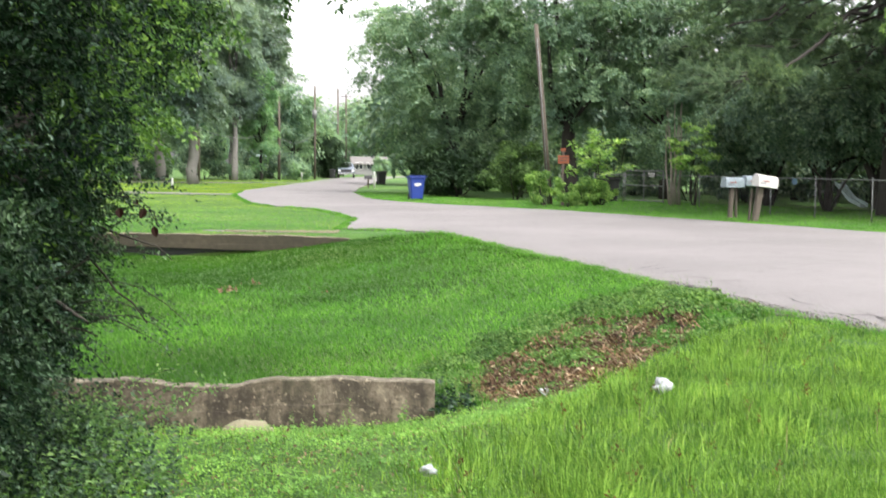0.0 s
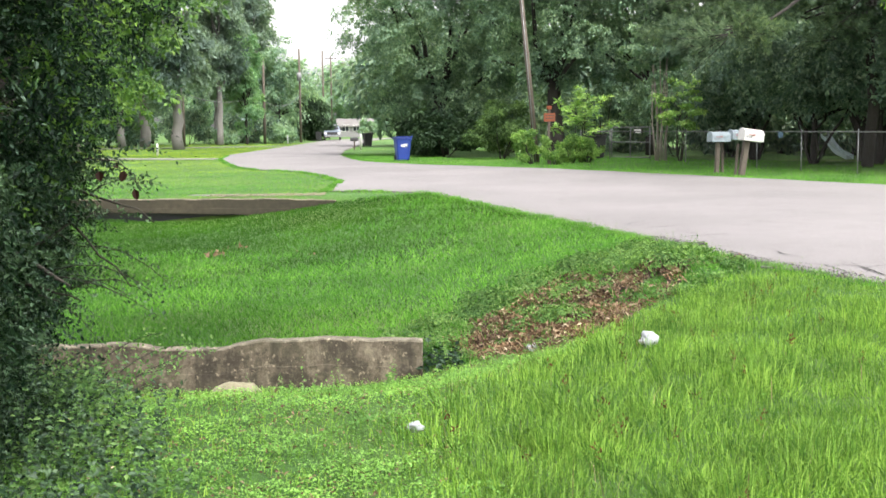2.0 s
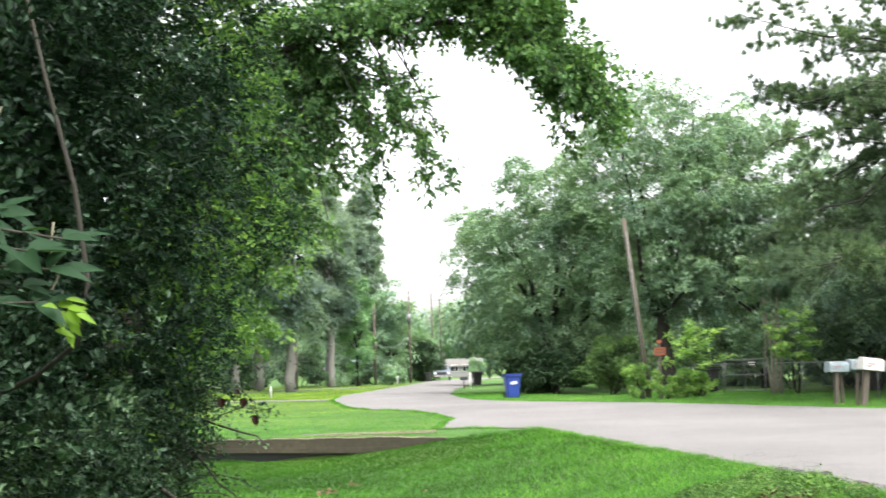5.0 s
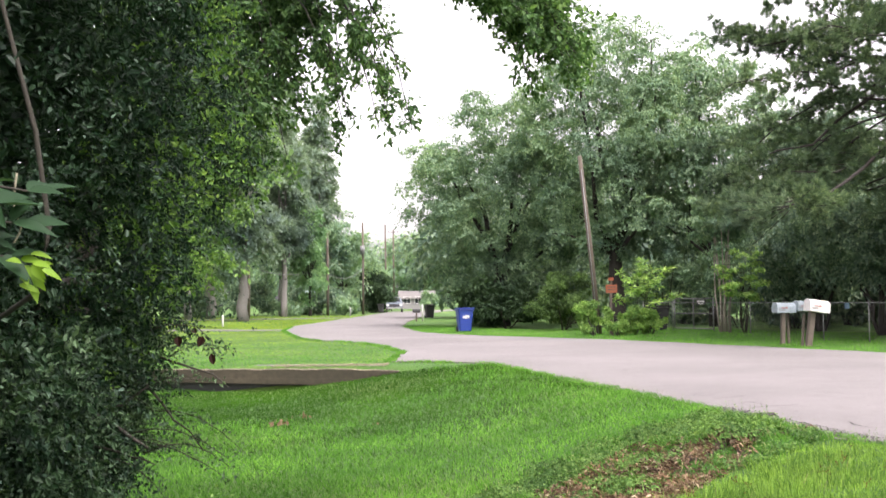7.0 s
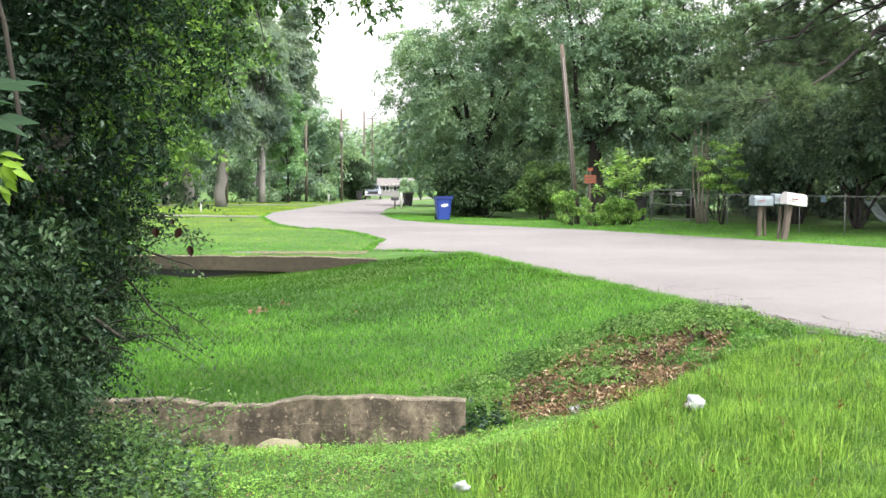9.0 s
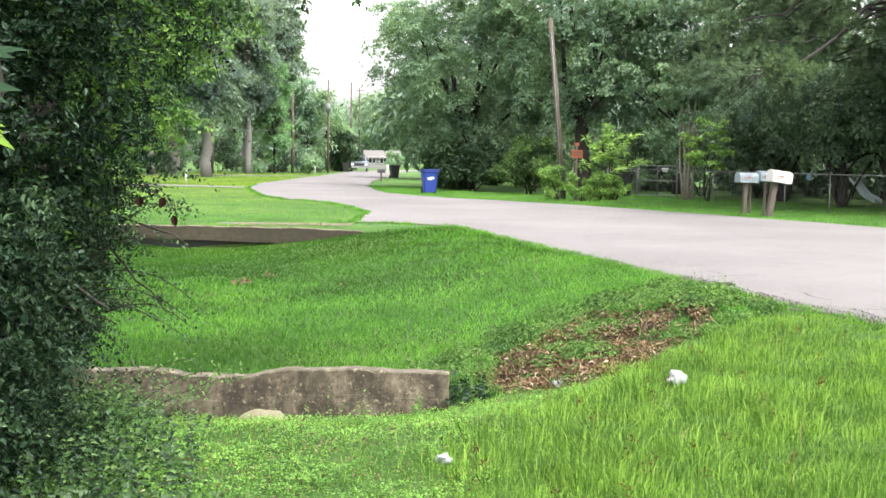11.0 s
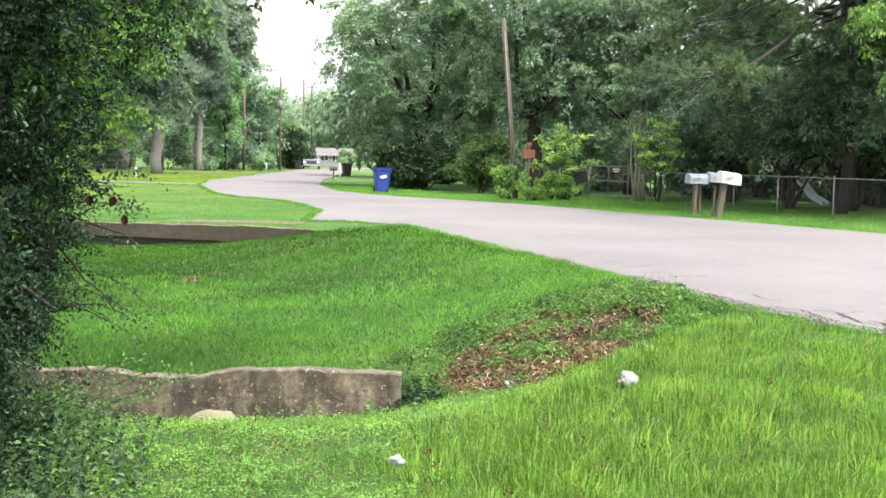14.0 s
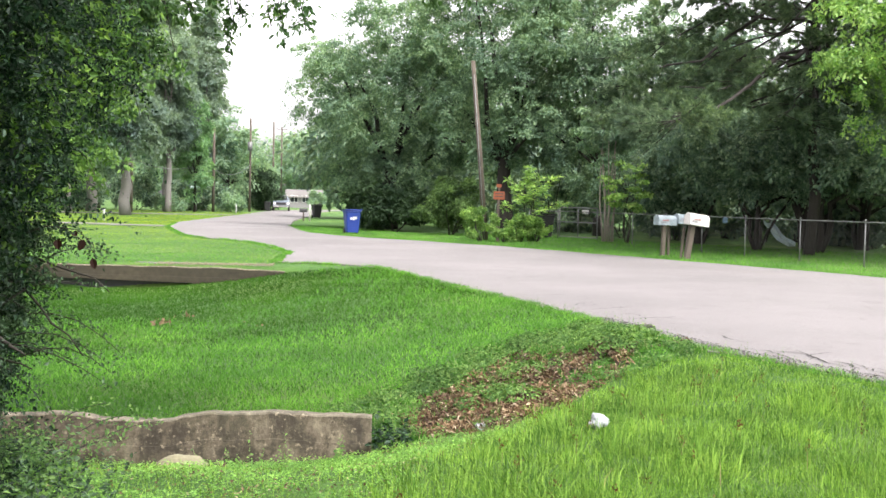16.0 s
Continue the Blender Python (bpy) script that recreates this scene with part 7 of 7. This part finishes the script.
for k in range(n + 1):
    t = k / n
    x = -0.9 + 1.9 * t
    z = 0.12 + 1.15 * (1 - t) ** 1.4 + 0.05 * math.sin(t * 9)
    ring = [bm.verts.new((x, w, z + e)) for w, e in ((-0.27, 0.16), (-0.24, 0.16), (-0.22, 0), (0.22, 0), (0.24, 0.16), (0.27, 0.16), (0.25, -0.05), (-0.25, -0.05))]
    if prev:
        for i in range(8):
            bm.faces.new((prev[i], prev[(i + 1) % 8], ring[(i + 1) % 8], ring[i]))
    prev = ring
part("chute", bm, TEAL_PLASTIC, sl)
for sy in (-0.22, 0.22):
    bm = bmesh.new()
    tube(bm, [(-1.35, sy, 0), (-0.9, sy, 1.5)], [0.03, 0.03], 8)
    part("ladder_rail", bm, STEEL, sl)
for k in range(4):
    bm = bmesh.new()
    tube(bm, [(-1.27 + 0.1 * k, -0.22, 0.25 + 0.32 * k), (-1.27 + 0.1 * k, 0.22, 0.25 + 0.32 * k)], [0.02, 0.02], 6)
    part("rung", bm, STEEL, sl)


# ---- houses ----
def house(x, y, turn, L, W, H, rise, wall, label, windows):
    th = thing("house", pose(x, y, -0.05, 0, 0, turn), label, "house")
    bm = bmesh.new()
    box(bm, L, W, H)
    walls = part("wall", bm, wall, th)
    bm = bmesh.new()
    o = 0.4
    pr = [(-W / 2 - o, H - 0.05), (0, H + rise), (W / 2 + o, H - 0.05), (W / 2 + o, H - 0.2), (0, H + rise - 0.18), (-W / 2 - o, H - 0.2)]
    e = [[bm.verts.new((s * (L / 2 + o), a, b)) for a, b in pr] for s in (-1, 1)]
    for k in range(6):
        bm.faces.new((e[0][k], e[0][(k + 1) % 6], e[1][(k + 1) % 6], e[1][k]))
    bm.faces.new(e[0])
    bm.faces.new(e[1][::-1])
    part("roof", bm, ROOF, th)
    for wx in windows:
        bm = bmesh.new()
        box(bm, 1.3, 0.08, 1.2, pose(wx, -W / 2 - 0.02, 0.9))
        w = part("window", bm, WHITE_PAINT, th)
        for s in (-0.3, 0.3):
            bm = bmesh.new()
            box(bm, 0.52, 0.03, 1.05, pose(wx + s, -W / 2 - 0.07, 0.97))
            part("pane", bm, DARK_GLASS, w)
    return th


house(-8.3, 200, 4, 5.6, 6, 1.9, 1.2, SIDING, "low white house at the end of the road", (-1.7, 0.2, 1.9))
house(33, 64, -35, 12, 7, 2.8, 1.6, WHITE_PAINT, "white house hidden behind the yard trees", (-3.6, 0, 3.2))


# ---- pickup truck coming up the road ----
def truck(x, y, turn, paint, label):
    th = thing("pickup_truck", pose(x, y, 0.02, 0, 0, turn), label, "truck")
    bm = bmesh.new()
    prof = [(-2.7, 0.5), (-2.7, 1.0), (-2.55, 1.12), (-1.2, 1.2), (-0.55, 1.22), (-0.1, 1.78), (1.15, 1.82), (1.35, 1.2), (2.6, 1.2), (2.65, 0.55)]
    rows = []
    for sy, k in ((-1, 1), (1, 1)):
        rows.append([bm.verts.new((a, sy * (0.95 if b < 1.3 else 0.72), b)) for a, b in prof])
    m = len(prof)
    for k in range(m):
        bm.faces.new((rows[0][k], rows[0][(k + 1) % m], rows[1][(k + 1) % m], rows[1][k]))
    bm.faces.new(rows[0][::-1])
    bm.faces.new(rows[1])
    bmesh.ops.recalc_face_normals(bm, faces=bm.faces)
    body = part("body", bm, paint, th)
    bm = bmesh.new()
    q = [bm.verts.new(c) for c in ((-0.52, -0.74, 1.27), (-0.52, 0.74, 1.27), (-0.15, 0.64, 1.73), (-0.15, -0.64, 1.73))]
    bm.faces.new(q)
    for v in bm.verts:
        v.co += Vector((-0.02, 0, 0.015))
    part("windscreen", bm, DARK_GLASS, body)
    bm = bmesh.new()
    box(bm, 0.04, 1.2, 0.3, pose(-2.71, 0, 0.68))
    part("grille", bm, BLACK_PLASTIC, body)
    bm = bmesh.new()
    box(bm, 0.12, 1.9, 0.2, pose(-2.76, 0, 0.42), 0.02)
    part("bumper", bm, CHROME, body)
    for sy in (-0.78, 0.78):
        bm = bmesh.new()
        box(bm, 0.05, 0.3, 0.22, pose(-2.71, sy, 0.75), 0.01)
        part("headlight", bm, LAMP_GLASS, body)
        bm = bmesh.new()
        box(bm, 0.1, 0.22, 0.18, pose(-0.35, sy * 1.38, 1.22), 0.02)
        part("mirror", bm, BLACK_PLASTIC, body)
        for wx in (-1.75, 1.6):
            bm = bmesh.new()
            tube(bm, [(wx, sy * 1.02, 0.37), (wx, sy * 1.27, 0.37)], [0.37, 0.37], 18)
            w = part("wheel", bm, RUBBER, th)
            bm = bmesh.new()
            tube(bm, [(wx, sy * 1.275, 0.37), (wx, sy * 1.29, 0.37)], [0.2, 0.18], 12)
            part("rim", bm, CHROME, w)
    return th


truck(-8.4, 138, 93.5, TRUCK_PAINT, "grey-blue pickup truck on the far road")

rm = thing("roadside_mailbox", pose(-3.15, 77.6, -0.05), "dark mailbox beside a white post on the verge", "mailbox")
mailbox(rm, "mailbox_body", pose(-0.1, 0.0, 0.62, 0, 0, 10), 0.5, 0.26, 0.26, BLACK_PLASTIC, "dark steel box", None)
post(rm, -0.1, 0, 0.09, 0.78, (0, 0))


# ---- white garden bench among the yard trees ----
bench = thing("garden_bench", pose(21.2, 49.5, -0.05, 0, 0, -20) @ Matrix.Scale(0.7, 4), "white slatted garden bench under the trees", "bench")
for k in range(3):
    bm = bmesh.new()
    box(bm, 1.4, 0.11, 0.03, pose(0, -0.15 + 0.14 * k, 0.43), 0.004)
    part("seat_slat", bm, WHITE_PAINT, bench)
    bm = bmesh.new()
    box(bm, 1.4, 0.03, 0.1, pose(0, 0.24 + 0.02 * k, 0.52 + 0.14 * k), 0.004)
    part("back_slat", bm, WHITE_PAINT, bench)
for sx in (-0.62, 0.62):
    for sy, hh in ((-0.18, 0.43), (0.24, 0.92)):
        bm = bmesh.new()
        box(bm, 0.06, 0.05, hh, pose(sx, sy, 0))
        part("leg", bm, WHITE_PAINT, bench)
